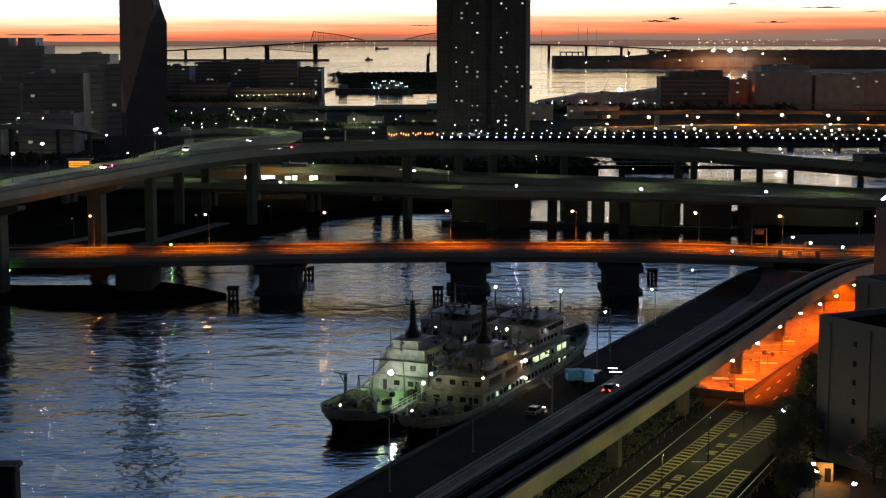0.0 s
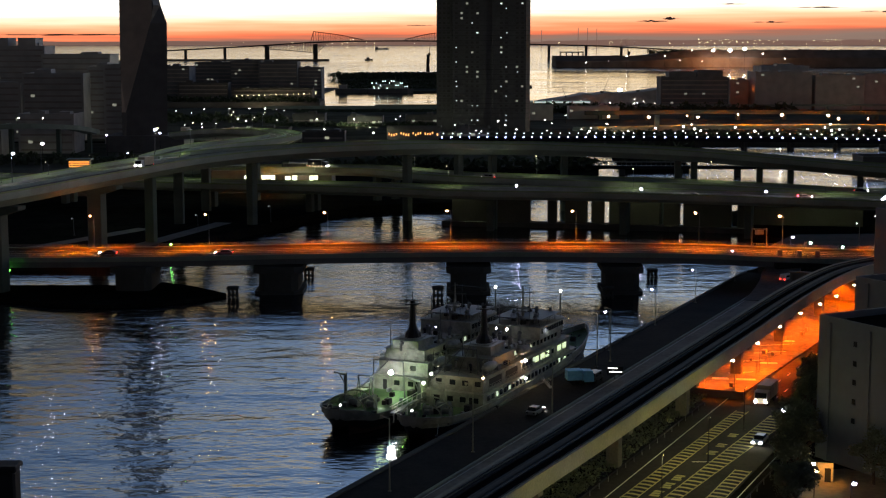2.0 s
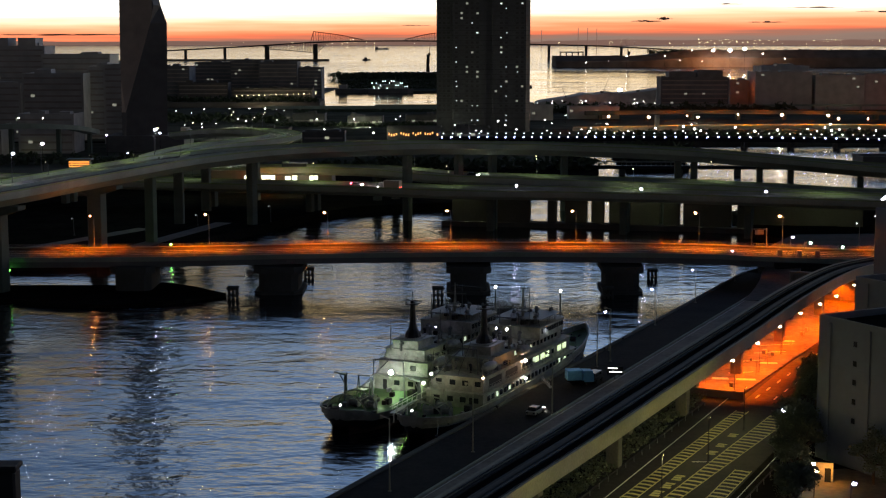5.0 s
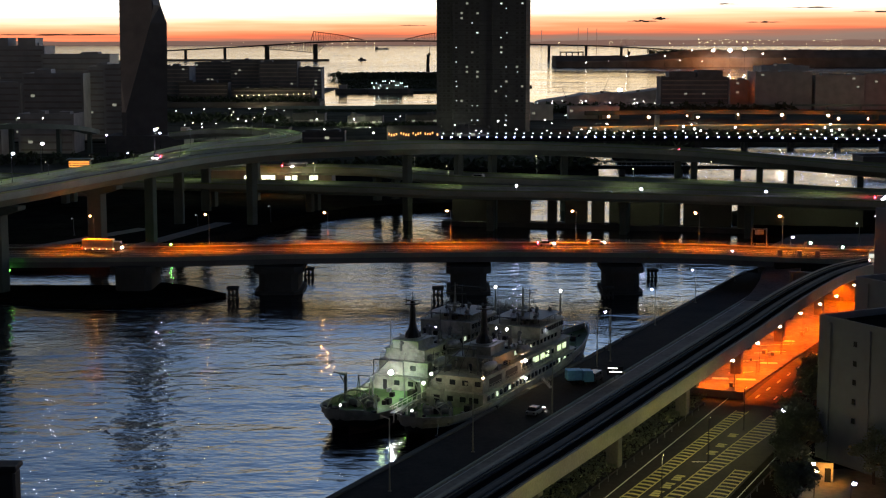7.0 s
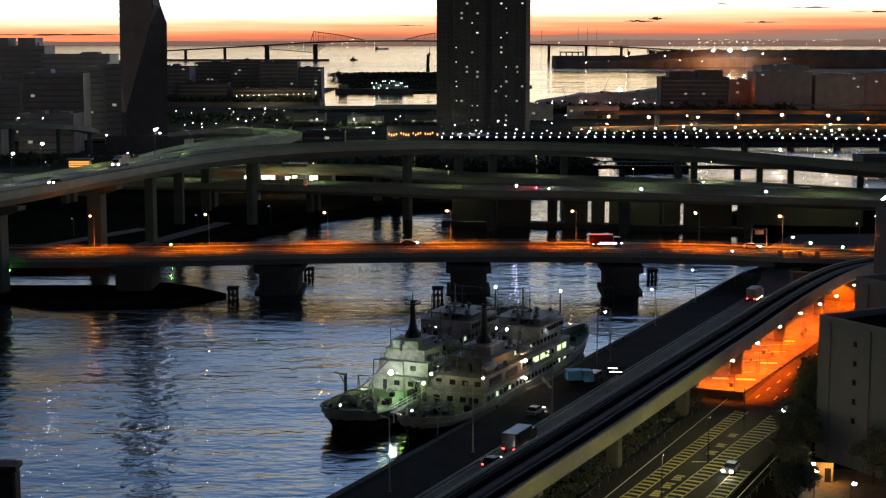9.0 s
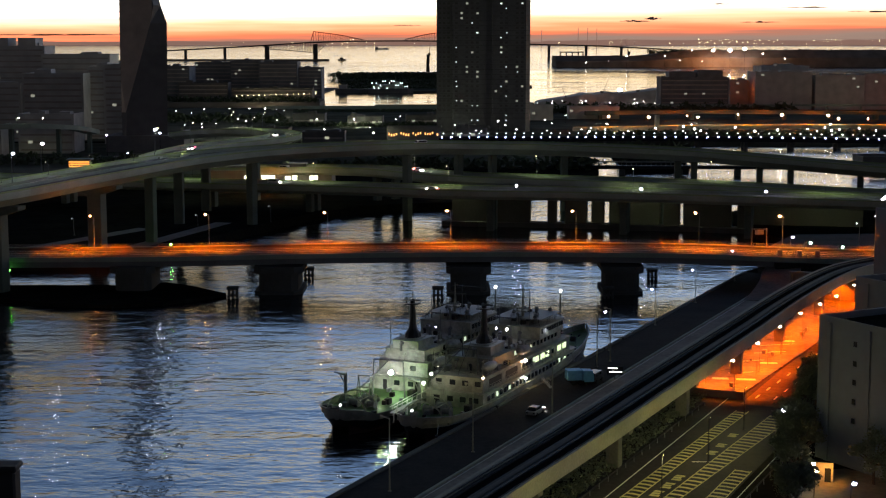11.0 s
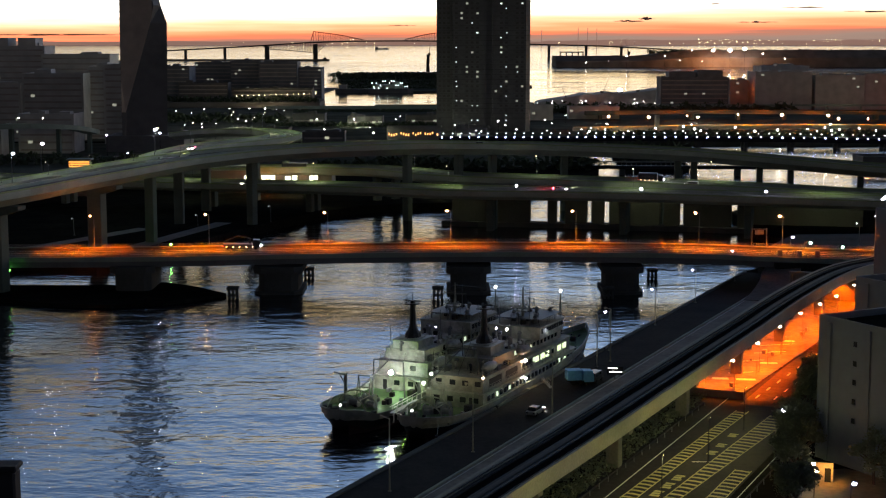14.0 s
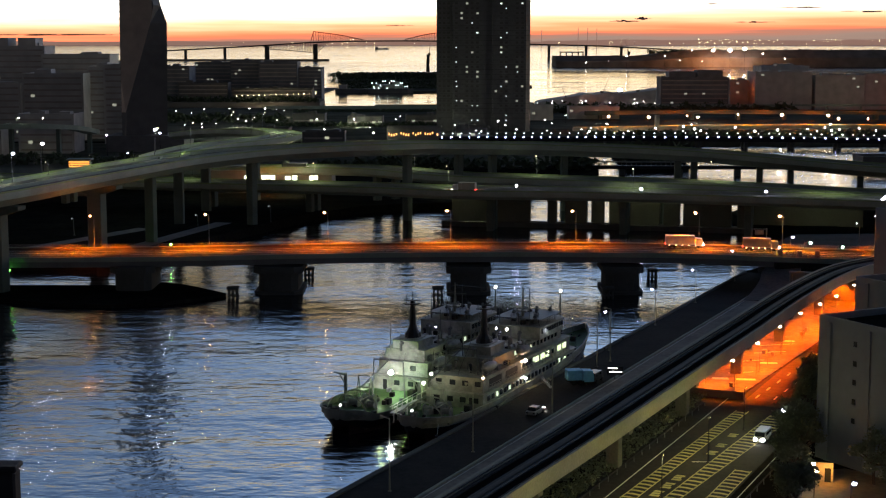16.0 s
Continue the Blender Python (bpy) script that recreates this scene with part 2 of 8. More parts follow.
class Track:
    """Places along a path by distance."""

    def __init__(self, path):
        self.p = path
        self.s = [0.0]
        for a, b in zip(path, path[1:]):
            self.s.append(self.s[-1] + (b - a).length)
        self.length = self.s[-1]

    def at(self, s, off=0.0, up=0.0, back=False):
        i = 0
        while i < len(self.p) - 2 and self.s[i + 1] < s:
            i += 1
        a, b = self.p[i], self.p[i + 1]
        k = (s - self.s[i]) / max(1e-6, self.s[i + 1] - self.s[i])
        q = a + (b - a) * k
        # the heading is blended from segment to segment
        j = min(i + 2, len(self.p) - 1)
        h0 = self.p[i + 1] - self.p[max(i - 1, 0)]
        h1 = self.p[j] - self.p[i]
        d = h0.normalized().lerp(h1.normalized(), min(1, max(0, k)))
        r = Vector((d.y, -d.x, 0)).normalized()
        q = q + r * off
        yaw = math.degrees(math.atan2(d.y, d.x)) + (180 if back else 0)
        return pose(q.x, q.y, q.z + up, 0, 0, yaw)


def prism(bm, pts, z0, z1):
    """An upright block on a plan of points (x, y)."""
    lo = [bm.verts.new((x, y, z0)) for x, y in pts]
    hi = [bm.verts.new((x, y, z1)) for x, y in pts]
    n = len(pts)
    for i in range(n):
        bm.faces.new((lo[i], lo[(i + 1) % n], hi[(i + 1) % n], hi[i]))
    bm.faces.new(hi)
    bm.faces.new(list(reversed(lo)))
    bmesh.ops.recalc_face_normals(bm, faces=bm.faces)
    return bm


def bowl(d):
    """Height of the far water and land, which rise a little towards the horizon."""
    return 49.0 * max(0.0, (d - 1500.0) / 3300.0) ** 1.3


def lamp_or_fill(x, y, z, color, watts, size=0.4, down=0):
    """Light of a lamp, or fill added where none stands; down: degrees of the cone of a hooded one."""
    li = bpy.data.lights.new("lamp_or_fill", "SPOT" if down else "POINT")
    if down:
        li.spot_size, li.spot_blend = radians(down), 0.35
    li.color, li.energy, li.shadow_soft_size = color, watts, size
    ob = new("lamp_or_fill", li)
    ob.location = (x, y, z)
    return ob


YARD, SODIUM, COOL, WARM = (1.0, 0.10, 0.0), (1.0, 0.145, 0.0), (0.85, 0.92, 1.0), (1.0, 0.82, 0.5)

# the quay's line and the way across it
U = Vector((math.sin(radians(24.55)), math.cos(radians(24.55)), 0))
N = Vector((-U.y, U.x, 0))
Q0 = Vector((7.3, 263.6, 0))


def quay(s, off=0.0, z=3.0):
    """A place s metres along the quay from a mark, off metres over the water."""
    p = Q0 + U * s + N * off
    return Vector((p.x, p.y, z))


# ---------------------------------------------------------------- water and land
def make_water():
    # canal: flat, drifting; bay: farther off
    bm = bmesh.new()
    box(bm, -420, 520, 60, 1270, -5.0, 0.0)
    w = part("water", bm, water_mat("canal_water", 0.62, 0.2, 0.135, 0.085))
    tagged(w, "rippled dark blue canal water at dawn", "water", kind="structure")
    for name, d0, d1, depth, rough, label in (("water_basin", 1266, 1880, 0.25, 0.06, "calm basin water shining with the dawn sky"), ("water_bay", 1880, 2700, 0.45, 0.08, "calm bay water shining with the dawn sky"), ("water_offing", 2700, 4870, 0.9, 0.12, "dull wind-roughened water far out in the bay")):
        bm = bmesh.new()
        rows, n = [], 60
        for i in range(41):
            d = d0 + (d1 - d0) * i / 40
            rows.append([bm.verts.new((d * 0.42 * (2 * k / n - 1), d, bowl(d) - 0.02)) for k in range(n + 1)])
        for a, b in zip(rows, rows[1:]):
            for k in range(n):
                bm.faces.new((a[k], a[k + 1], b[k + 1], b[k]))
        tagged(part(name, bm, water_mat(name, 0.06, 0.02, depth, rough)), label, "water", kind="structure")
    return w


WATER = make_water()


def land(name, pts, top, label, material=SOIL, base=-5.0):
    ob = part(name, prism(bmesh.new(), pts, base, top), material)
    return tagged(ob, label, "ground", kind="structure")


def make_land():
    q = lambda s: tuple(quay(s)[:2])
    bm = bmesh.new()
    prism(bm, [q(-330), q(182), (112, 470), (104, 520), (106, 580), (150, 650), (330, 760), (520, 780), (520, -70)], -5, 2.98)
    tagged(part("ground", bm, SOIL), "dark waterfront ground beside the canal", "ground", kind="structure")
    land("ground_left", [(-92, 456), (-100, 452), (-140, 449), (-400, 450), (-400, 984), (64, 984), (78, 900), (76, 770), (50, 700), (36, 660), (33, 622), (-18, 608), (-32, 600), (-40, 588), (-48, 574), (-58, 551), (-67.5, 525), (-75, 503), (-82, 480), (-86, 462)], 3.0, "dark bank with low grass beyond the bridge")
    land("ground_city", [(-390, 735), (-60, 735), (-30, 780), (60, 790), (62, 970), (-390, 970)], 3.06, "dim built-up bank behind the expressways", EARTH_DIM)
    land("ground_band", [(-700, 985), (90, 992), (160, 990), (700, 985), (700, 1440), (330, 1440), (40, 1470), (-110, 1470), (-700, 1430)], 3.2, "dark built-up land between the canal and the bay", EARTH_DIM)

    land("pavement_plaza", [(52.5, 226), (46, 205), (52, 198), (72, 206), (66, 222), (59.5, 228)], 3.02, "grey paved forecourt among the street trees", ASPHALT_WORN, 2.0)
    # black slab added in place of the bank's dark reflection on the water
    land("ground_black_slab", [(-118, 418), (-113, 396), (-97, 388), (-82, 386), (-70, 390), (-62, 397), (-56, 404), (-66, 416), (-75, 423), (-84, 418)], 0.9, "low black slab for the dark reflection at the bridge piers")
    for a, b in (((-133, 462), (-100, 528)), ((-97, 470), (-76, 545))):
        v = Vector((b[0] - a[0], b[1] - a[1], 0)).normalized().cross(Vector((0, 0, 1))) * 3.0
        land("pavement_bank", [(a[0] - v.x, a[1] - v.y), (a[0] + v.x, a[1] + v.y), (b[0] + v.x, b[1] + v.y), (b[0] - v.x, b[1] - v.y)], 3.05, "worn path on the dark bank", ASPHALT_WORN, 2.0)
    land("ground_jetty", [(92, 790), (124, 796), (130, 905), (96, 900)], 3.0, "dark overgrown jetty in the canal")


make_land()


def make_quay():
    # cap stone of the quay wall, apron, kerb and waterfront street
    line = [quay(s) for s in range(-260, 183, 4)]
    bm = sweep(bmesh.new(), line, slab_profile(-0.05, 0.9, -4.0, 0.25))
    tagged(part("quay_wall", bm, CONCRETE_DARK), "dark concrete quay wall along the canal", "quay wall", kind="structure")
    bm = sweep(bmesh.new(), line, slab_profile(0.9, 11.0, -1.0, 0.02))
    tagged(part("pavement_quay", bm, ASPHALT), "dark asphalt apron beside the moored ships", "pavement", kind="structure")
    bm = sweep(bmesh.new(), line, slab_profile(11.0, 11.4, -0.5, 0.18))
    tagged(part("kerb_quay", bm, CONCRETE), "concrete kerb between apron and street", "kerb", kind="structure")
    bm = sweep(bmesh.new(), line, slab_profile(11.4, 20.5, -0.6, 0.0))
    tagged(part("road_quay", bm, ASPHALT_STREET), "pale worn asphalt waterfront street", "road", kind="structure")


make_quay()

# ---------------------------------------------------------------- elevated guideway
GUIDE = smooth_path([(-32.7, 105.2, 12), (3.4, 183.2, 12), (19.0, 215.7, 12), (38.5, 257.5, 12), (57.1, 297.2, 12), (75.1, 336, 12), (92.6, 369.5, 12), (105.5, 386, 12), (128, 404, 12), (165, 420, 12), (215, 432, 12)], 4.0)
GUIDE_TRACK = Track(GUIDE)


def make_guideway():
    g = empty("guideway")
    part("deck", sweep(bmesh.new(), GUIDE, [(-3.3, -0.75), (3.3, -0.75), (3.3, -1.75), (1.6, -2.9), (-1.6, -2.9), (-3.3, -1.75)]), TRACK_BLACK, g)
    for side in (-1, 1):
        prof = [(side * 3.3, -2.4), (side * 3.75, -2.4), (side * 3.8, 0), (side * 3.45, 0), (side * 3.3, -0.3)]
        part("parapet", sweep(bmesh.new(), GUIDE, prof), CONCRETE_PALE, g, "yellowish grey concrete side wall")
        part("running_strip", sweep(bmesh.new(), GUIDE, slab_profile(side * 1.75 - 1.25, side * 1.75 - 0.75, -0.75, -0.55)), STEEL_DARK, g)
        part("running_strip", sweep(bmesh.new(), GUIDE, slab_profile(side * 1.75 + 0.75, side * 1.75 + 1.25, -0.75, -0.55)), STEEL_DARK, g)
        part("guide_rail", sweep(bmesh.new(), GUIDE, slab_profile(side * 3.05 - 0.08, side * 3.05 + 0.08, -0.3, -0.12)), STEEL_DARK, g)
    part("walkway", sweep(bmesh.new(), GUIDE, slab_profile(-0.35, 0.35, -0.75, -0.4)), CONCRETE_DARK, g)
    tagged(g, "elevated concrete guideway with two dark tracks", "guideway", kind="structure")
    s = 66.0
    while s < GUIDE_TRACK.length - 40:
        m = GUIDE_TRACK.at(s)
        c = m.translation
        p = empty("guideway_pier", pose(c.x, c.y, 2.9, 0, 0, math.degrees(m.to_euler().z)))
        part("column", box(bmesh.new(), -0.9, 0.9, -1.0, 1.0, 0, 5.2, 0.12), CONCRETE_MID, p)
        part("crosshead", prism(bmesh.new(), [(-0.9, -2.6), (0.9, -2.6), (0.9, 2.6), (-0.9, 2.6)], 5.2, 6.25), CONCRETE_MID, p)
        tagged(p, "square concrete pier under the guideway", "pier", "guideway piers")
        s += 35.6


make_guideway()


# ---------------------------------------------------------------- wide road beside the guideway
def make_right_road():
    line = [quay(s, -36.0) for s in range(-260, 90, 4)]
    bm = sweep(bmesh.new(), line, slab_profile(-7.5, 14.5, -0.4, 0.03))
    r = part("road", bm, ASPHALT)
    tagged(r, "wide dark asphalt road with yellow hatching", "road", kind="structure")
    return r


ROAD = make_right_road()


# ---------------------------------------------------------------- street lamps
def street_lamp(height, arm, bulb, pole_mat, light_mat, label, group, heads=1, thick=0.09):
    lamp = empty("street_lamp")
    bm = rod(bmesh.new(), (0, 0, 0), (0, 0, height), thick, thick * 0.6)
    part("pole", bm, pole_mat, lamp)
    part("base_plate", box(bmesh.new(), -0.22, 0.22, -0.22, 0.22, 0, 0.12, 0.02), pole_mat, lamp)
    for k in range(heads):
        sg = 1 if k == 0 else -1
        part("arm", rod(bmesh.new(), (0, 0, height - 0.05), (sg * arm, 0, height + 0.15), thick * 0.55), pole_mat, lamp)
        hood = box(bmesh.new(), min(sg * arm * 0.8, sg * (arm + bulb)), max(sg * arm * 0.8, sg * (arm + bulb)), -bulb * 0.5, bulb * 0.5, height + 0.12, height + 0.3, 0.04)
        cover = part("lamp_hood", hood, pole_mat, lamp)
        part("bulb", ball(bmesh.new(), (sg * arm, 0, height - bulb * 0.1), bulb, 0.75), light_mat, cover)
    return tagged(lamp, label, "street lamp", group)


def lamps(proto, places):
    """Sets a lamp at the first place and copies at the rest: (x, y, z, yaw)."""
    proto.matrix_basis = pose(*places[0][:3], 0, 0, places[0][3])
    for x, y, z, a in places[1:]:
        copy_thing(proto, pose(x, y, z, 0, 0, a))


# ---------------------------------------------------------------- low bridge
BRIDGE = smooth_path([(-240, 427, 8.6), (-175, 424, 8.8), (-115, 421, 9.0), (-74, 420, 9.4), (-28, 420.5, 10.2), (18, 421, 10.5), (65, 420, 10.2), (91, 416, 9.7), (130, 411, 9.4), (220, 404, 9.0)], 6.0)
BRIDGE_TRACK = Track(BRIDGE)
HALF = 10.5


def make_bridge():
    b = empty("bridge")
    part("deck", sweep(bmesh.new(), BRIDGE, slab_profile(-HALF, HALF, -0.5, 0.0)), ASPHALT_BRIDGE, b, "asphalt carriageway lit orange by sodium lamps")
    for o in (-HALF + 0.6, -HALF / 2.4, HALF / 2.4, HALF - 0.6):
        part("girder", sweep(bmesh.new(), BRIDGE, slab_profile(o - 0.35, o + 0.35, -2.4, -0.5)), STEEL, b)
    for sg in (-1, 1):
        part("edge_beam", sweep(bmesh.new(), BRIDGE, slab_profile(sg * HALF - 0.25, sg * HALF + 0.25, -0.9, 0.35)), CONCRETE, b)
        part("footway", sweep(bmesh.new(), BRIDGE, slab_profile(sg * (HALF - 1.5) - 1.2, sg * (HALF - 1.5) + 1.2, 0.0, 0.18)), ASPHALT_BRIDGE, b)
        for h in (0.55, 0.8, 1.05):
            part("handrail", sweep(bmesh.new(), BRIDGE, slab_profile(sg * HALF - 0.05, sg * HALF + 0.05, h, h + 0.07)), STEEL, b)
        post = box(bmesh.new(), -0.06, 0.06, -0.06, 0.06, 0.3, 1.1)
        first = part("post", post, STEEL, b)
        first.matrix_basis = BRIDGE_TRACK.at(3, sg * HALF)
        s = 6.0
        while s < BRIDGE_TRACK.length - 3:
            share("post", first.data, b, BRIDGE_TRACK.at(s, sg * HALF))
            s += 3.0
    part("median_line", sweep(bmesh.new(), BRIDGE, slab_profile(-0.1, 0.1, 0.0, 0.012)), PAINT_WHITE, b)
    for o in (-3.4, 3.4):
        part("lane_line", sweep(bmesh.new(), BRIDGE, slab_profile(o - 0.07, o + 0.07, 0.0, 0.012)), PAINT_WHITE, b)
        part("green_lamp", ball(bmesh.new(), (-113.5, 409.8, 6.2), 0.3), LIGHT_NAV_DIM, b, "green navigation lamp under the girder")
    tagged(b, "low road bridge lit orange by sodium lamps", "bridge", kind="structure")
    for x, w in ((-81, 11.5), (-43, 12.5), (6.7, 11.5), (47, 10.5)):
        p = empty("bridge_pier", pose(x, 416, -5))
        prof = [(-w / 2, -7.5), (-w / 2 + 2, -9.5), (w / 2 - 2, -9.5), (w / 2, -7.5), (w / 2, 7.5), (w / 2 - 2, 9.5), (-w / 2 + 2, 9.5), (-w / 2, 7.5)]
        part("shaft", prism(bmesh.new(), [(a * 0.82, c * 0.9) for a, c in prof], 0, 10.5), CONCRETE_DARK, p)
        part("cap", prism(bmesh.new(), [(a * 1.02, c) for a, c in prof], 10.5, 12.3), CONCRETE_DARK, p)
        part("footing", prism(bmesh.new(), prof, 0, 5.8), CONCRETE_DARK, p)
        tagged(p, "dark concrete wall pier standing in the canal", "bridge pier", "bridge piers")
    proto = None
    for x, y in ((-54, 402), (-37.4, 437), (-1.3, 402), (42.5, 402), (58, 434)):
        if proto:
            copy_thing(proto, pose(x, y, -4))
            continue
        d = proto = empty("fender_dolphin", pose(x, y, -4))
        for i in (-1, 0, 1):
            for j in (-1, 1):
                part("pile", rod(bmesh.new(), (i * 1.1, j * 1.0, 0), (i * 1.0, j * 0.9, 6.2), 0.28), CONCRETE_DARK, d)
        part("cap", box(bmesh.new(), -1.5, 1.5, -1.4, 1.4, 6.2, 7.0, 0.1), CONCRETE_DARK, d)
        part("waling", box(bmesh.new(), -1.45, 1.45, -1.3, 1.3, 4.6, 4.9, 0.05), CONCRETE_DARK, d)
        tagged(d, "dark fender dolphin of piles beside the bridge", "dolphin", "fender dolphins")
    # sodium lamps stand on the far footway
    lamp = street_lamp(9.0, 1.0, 0.3, STEEL, LIGHT_SODIUM, "tall sodium street lamp on the bridge", "bridge lamps", thick=0.11)
    xs = [-95.5, -64, -31.5, 2.1, 36.4, 69.9, 92.0, 122]
    pl = []
    for x in xs:
        z = min(BRIDGE, key=lambda v: abs(v.x - x))
        pl.append((x, z.y + 9.6, z.z, 180 if x < 80 else 200))
        lamp_or_fill(x - 1.0, z.y + 3.0, z.z + 8.8, SODIUM, 27000, 0.4, 128)
    lamps(lamp, pl)


make_bridge()

# ---------------------------------------------------------------- expressways
HIGH = smooth_path([(-160, 300, 26.0), (-121.5, 393, 26.6), (-103.5, 453, 27.0), (-84, 511, 27.5), (-57, 549, 27.9), (-19, 574, 27.8), (0, 590, 26.9), (25, 605, 25.6), (47, 612, 24.7), (91, 612, 22.9), (133.5, 606, 19.8), (168, 598, 17.4), (240, 580, 13.5)], 6.0)
HIGH_TRACK = Track(HIGH)
LOW_A = smooth_path([(-200, 652, 3.5), (-120, 672, 10), (-38, 640, 13.8), (0, 592, 15.1), (24, 578, 15.3), (44, 571, 15.2), (79, 562, 14.8), (122, 552, 13.7), (153, 545, 12.6), (260, 520, 11)], 8.0)
LOW_B = smooth_path([(-190, 622, 12), (-120, 602, 12), (-30, 572, 12.6), (3, 549, 13.6), (42, 541, 13.8), (79, 531, 13.9), (115, 521, 13.7), (145, 514, 13.3), (260, 490, 12)], 8.0)
RAMP_POINTS = [(-92, 512, 27.4), (-90.5, 548, 27.0), (-87, 589, 26.3), (-78, 614, 26.0), (-69.5, 636, 26.0), (-65.5, 660, 26.0), (-75, 692, 25.6), (-91, 720, 24.5), (-108, 745, 22.9), (-128, 775, 19.6)]
RAMP = smooth_path(RAMP_POINTS, 8.0)
RAMP_LANE = smooth_path([HIGH_TRACK.at(s, -4.8).translation for s in (20, 60, 100, 140, 180, 205)] + RAMP_POINTS, 8.0)
TRACK_A, TRACK_B, RAMP_TRACK = Track(LOW_A), Track(LOW_B), Track(RAMP)
LANE_TRACK = Track(RAMP_LANE)


def expressway(path, half, depth, label, rail, lower=0.55):
    e = empty("expressway")
    part("carriageway", sweep(bmesh.new(), path, slab_profile(-half, half, -0.35, 0.0)), ASPHALT_WORN, e)
    part("box_girder", sweep(bmesh.new(), path, [(-half, -0.35), (half, -0.35), (half, -0.75), (half * lower, -depth), (-half * lower, -depth), (-half, -0.75)]), CONCRETE, e, "grey concrete girder")
    for sg in (-1, 1):
        part("parapet", sweep(bmesh.new(), path, [(sg * half, -0.8), (sg * (half + 0.28), -0.8), (sg * (half + 0.28), 0.95), (sg * (half + 0.08), 0.95)]), CONCRETE, e)
        part("rail", sweep(bmesh.new(), path, slab_profile(sg * (half + 0.18) - 0.1, sg * (half + 0.18) + 0.1, 0.95, 1.35)), rail, e, "green painted rail")
    part("median_barrier", sweep(bmesh.new(), path, [(-0.35, 0), (0.35, 0), (0.15, 0.85), (-0.15, 0.85)]), CONCRETE, e)
    for o in (-half * 0.5, half * 0.5):
        part("lane_line", sweep(bmesh.new(), path, slab_profile(o - 0.1, o + 0.1, 0.0, 0.015)), PAINT_WHITE, e)
    return tagged(e, label, "expressway", kind="structure")


def columns(track, places, depth, foot, w, label, group, cross=0.0):
    for s, off in places:
        m = track.at(s, off)
        c = m.translation
        top = c.z - depth
        p = empty("expressway_pier", pose(c.x, c.y, foot, 0, 0, math.degrees(m.to_euler().z)))
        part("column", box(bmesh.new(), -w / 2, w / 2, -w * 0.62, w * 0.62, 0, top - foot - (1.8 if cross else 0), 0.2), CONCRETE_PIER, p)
        if cross:
            h = top - foot
            bm = bmesh.new()
            v = [(-cross, h), (cross, h), (cross, h - 1.0), (w * 0.62, h - 2.6), (-w * 0.62, h - 2.6), (-cross, h - 1.0)]
            a = [bm.verts.new((-w / 2 - 0.05, y, z)) for y, z in v]
            b = [bm.verts.new((w / 2 + 0.05, y, z)) for y, z in v]
            bm.faces.new(a), bm.faces.new(list(reversed(b)))
            for i in range(6):
                bm.faces.new((a[i], b[i], b[(i + 1) % 6], a[(i + 1) % 6]))
            bmesh.ops.recalc_face_normals(bm, faces=bm.faces)
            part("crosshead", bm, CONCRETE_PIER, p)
        tagged(p, label, "pier", group)


def near_s(track, x, y):
    i = min(range(len(track.p)), key=lambda k: (track.p[k].x - x) ** 2 + (track.p[k].y - y) ** 2)
    return track.s[i]


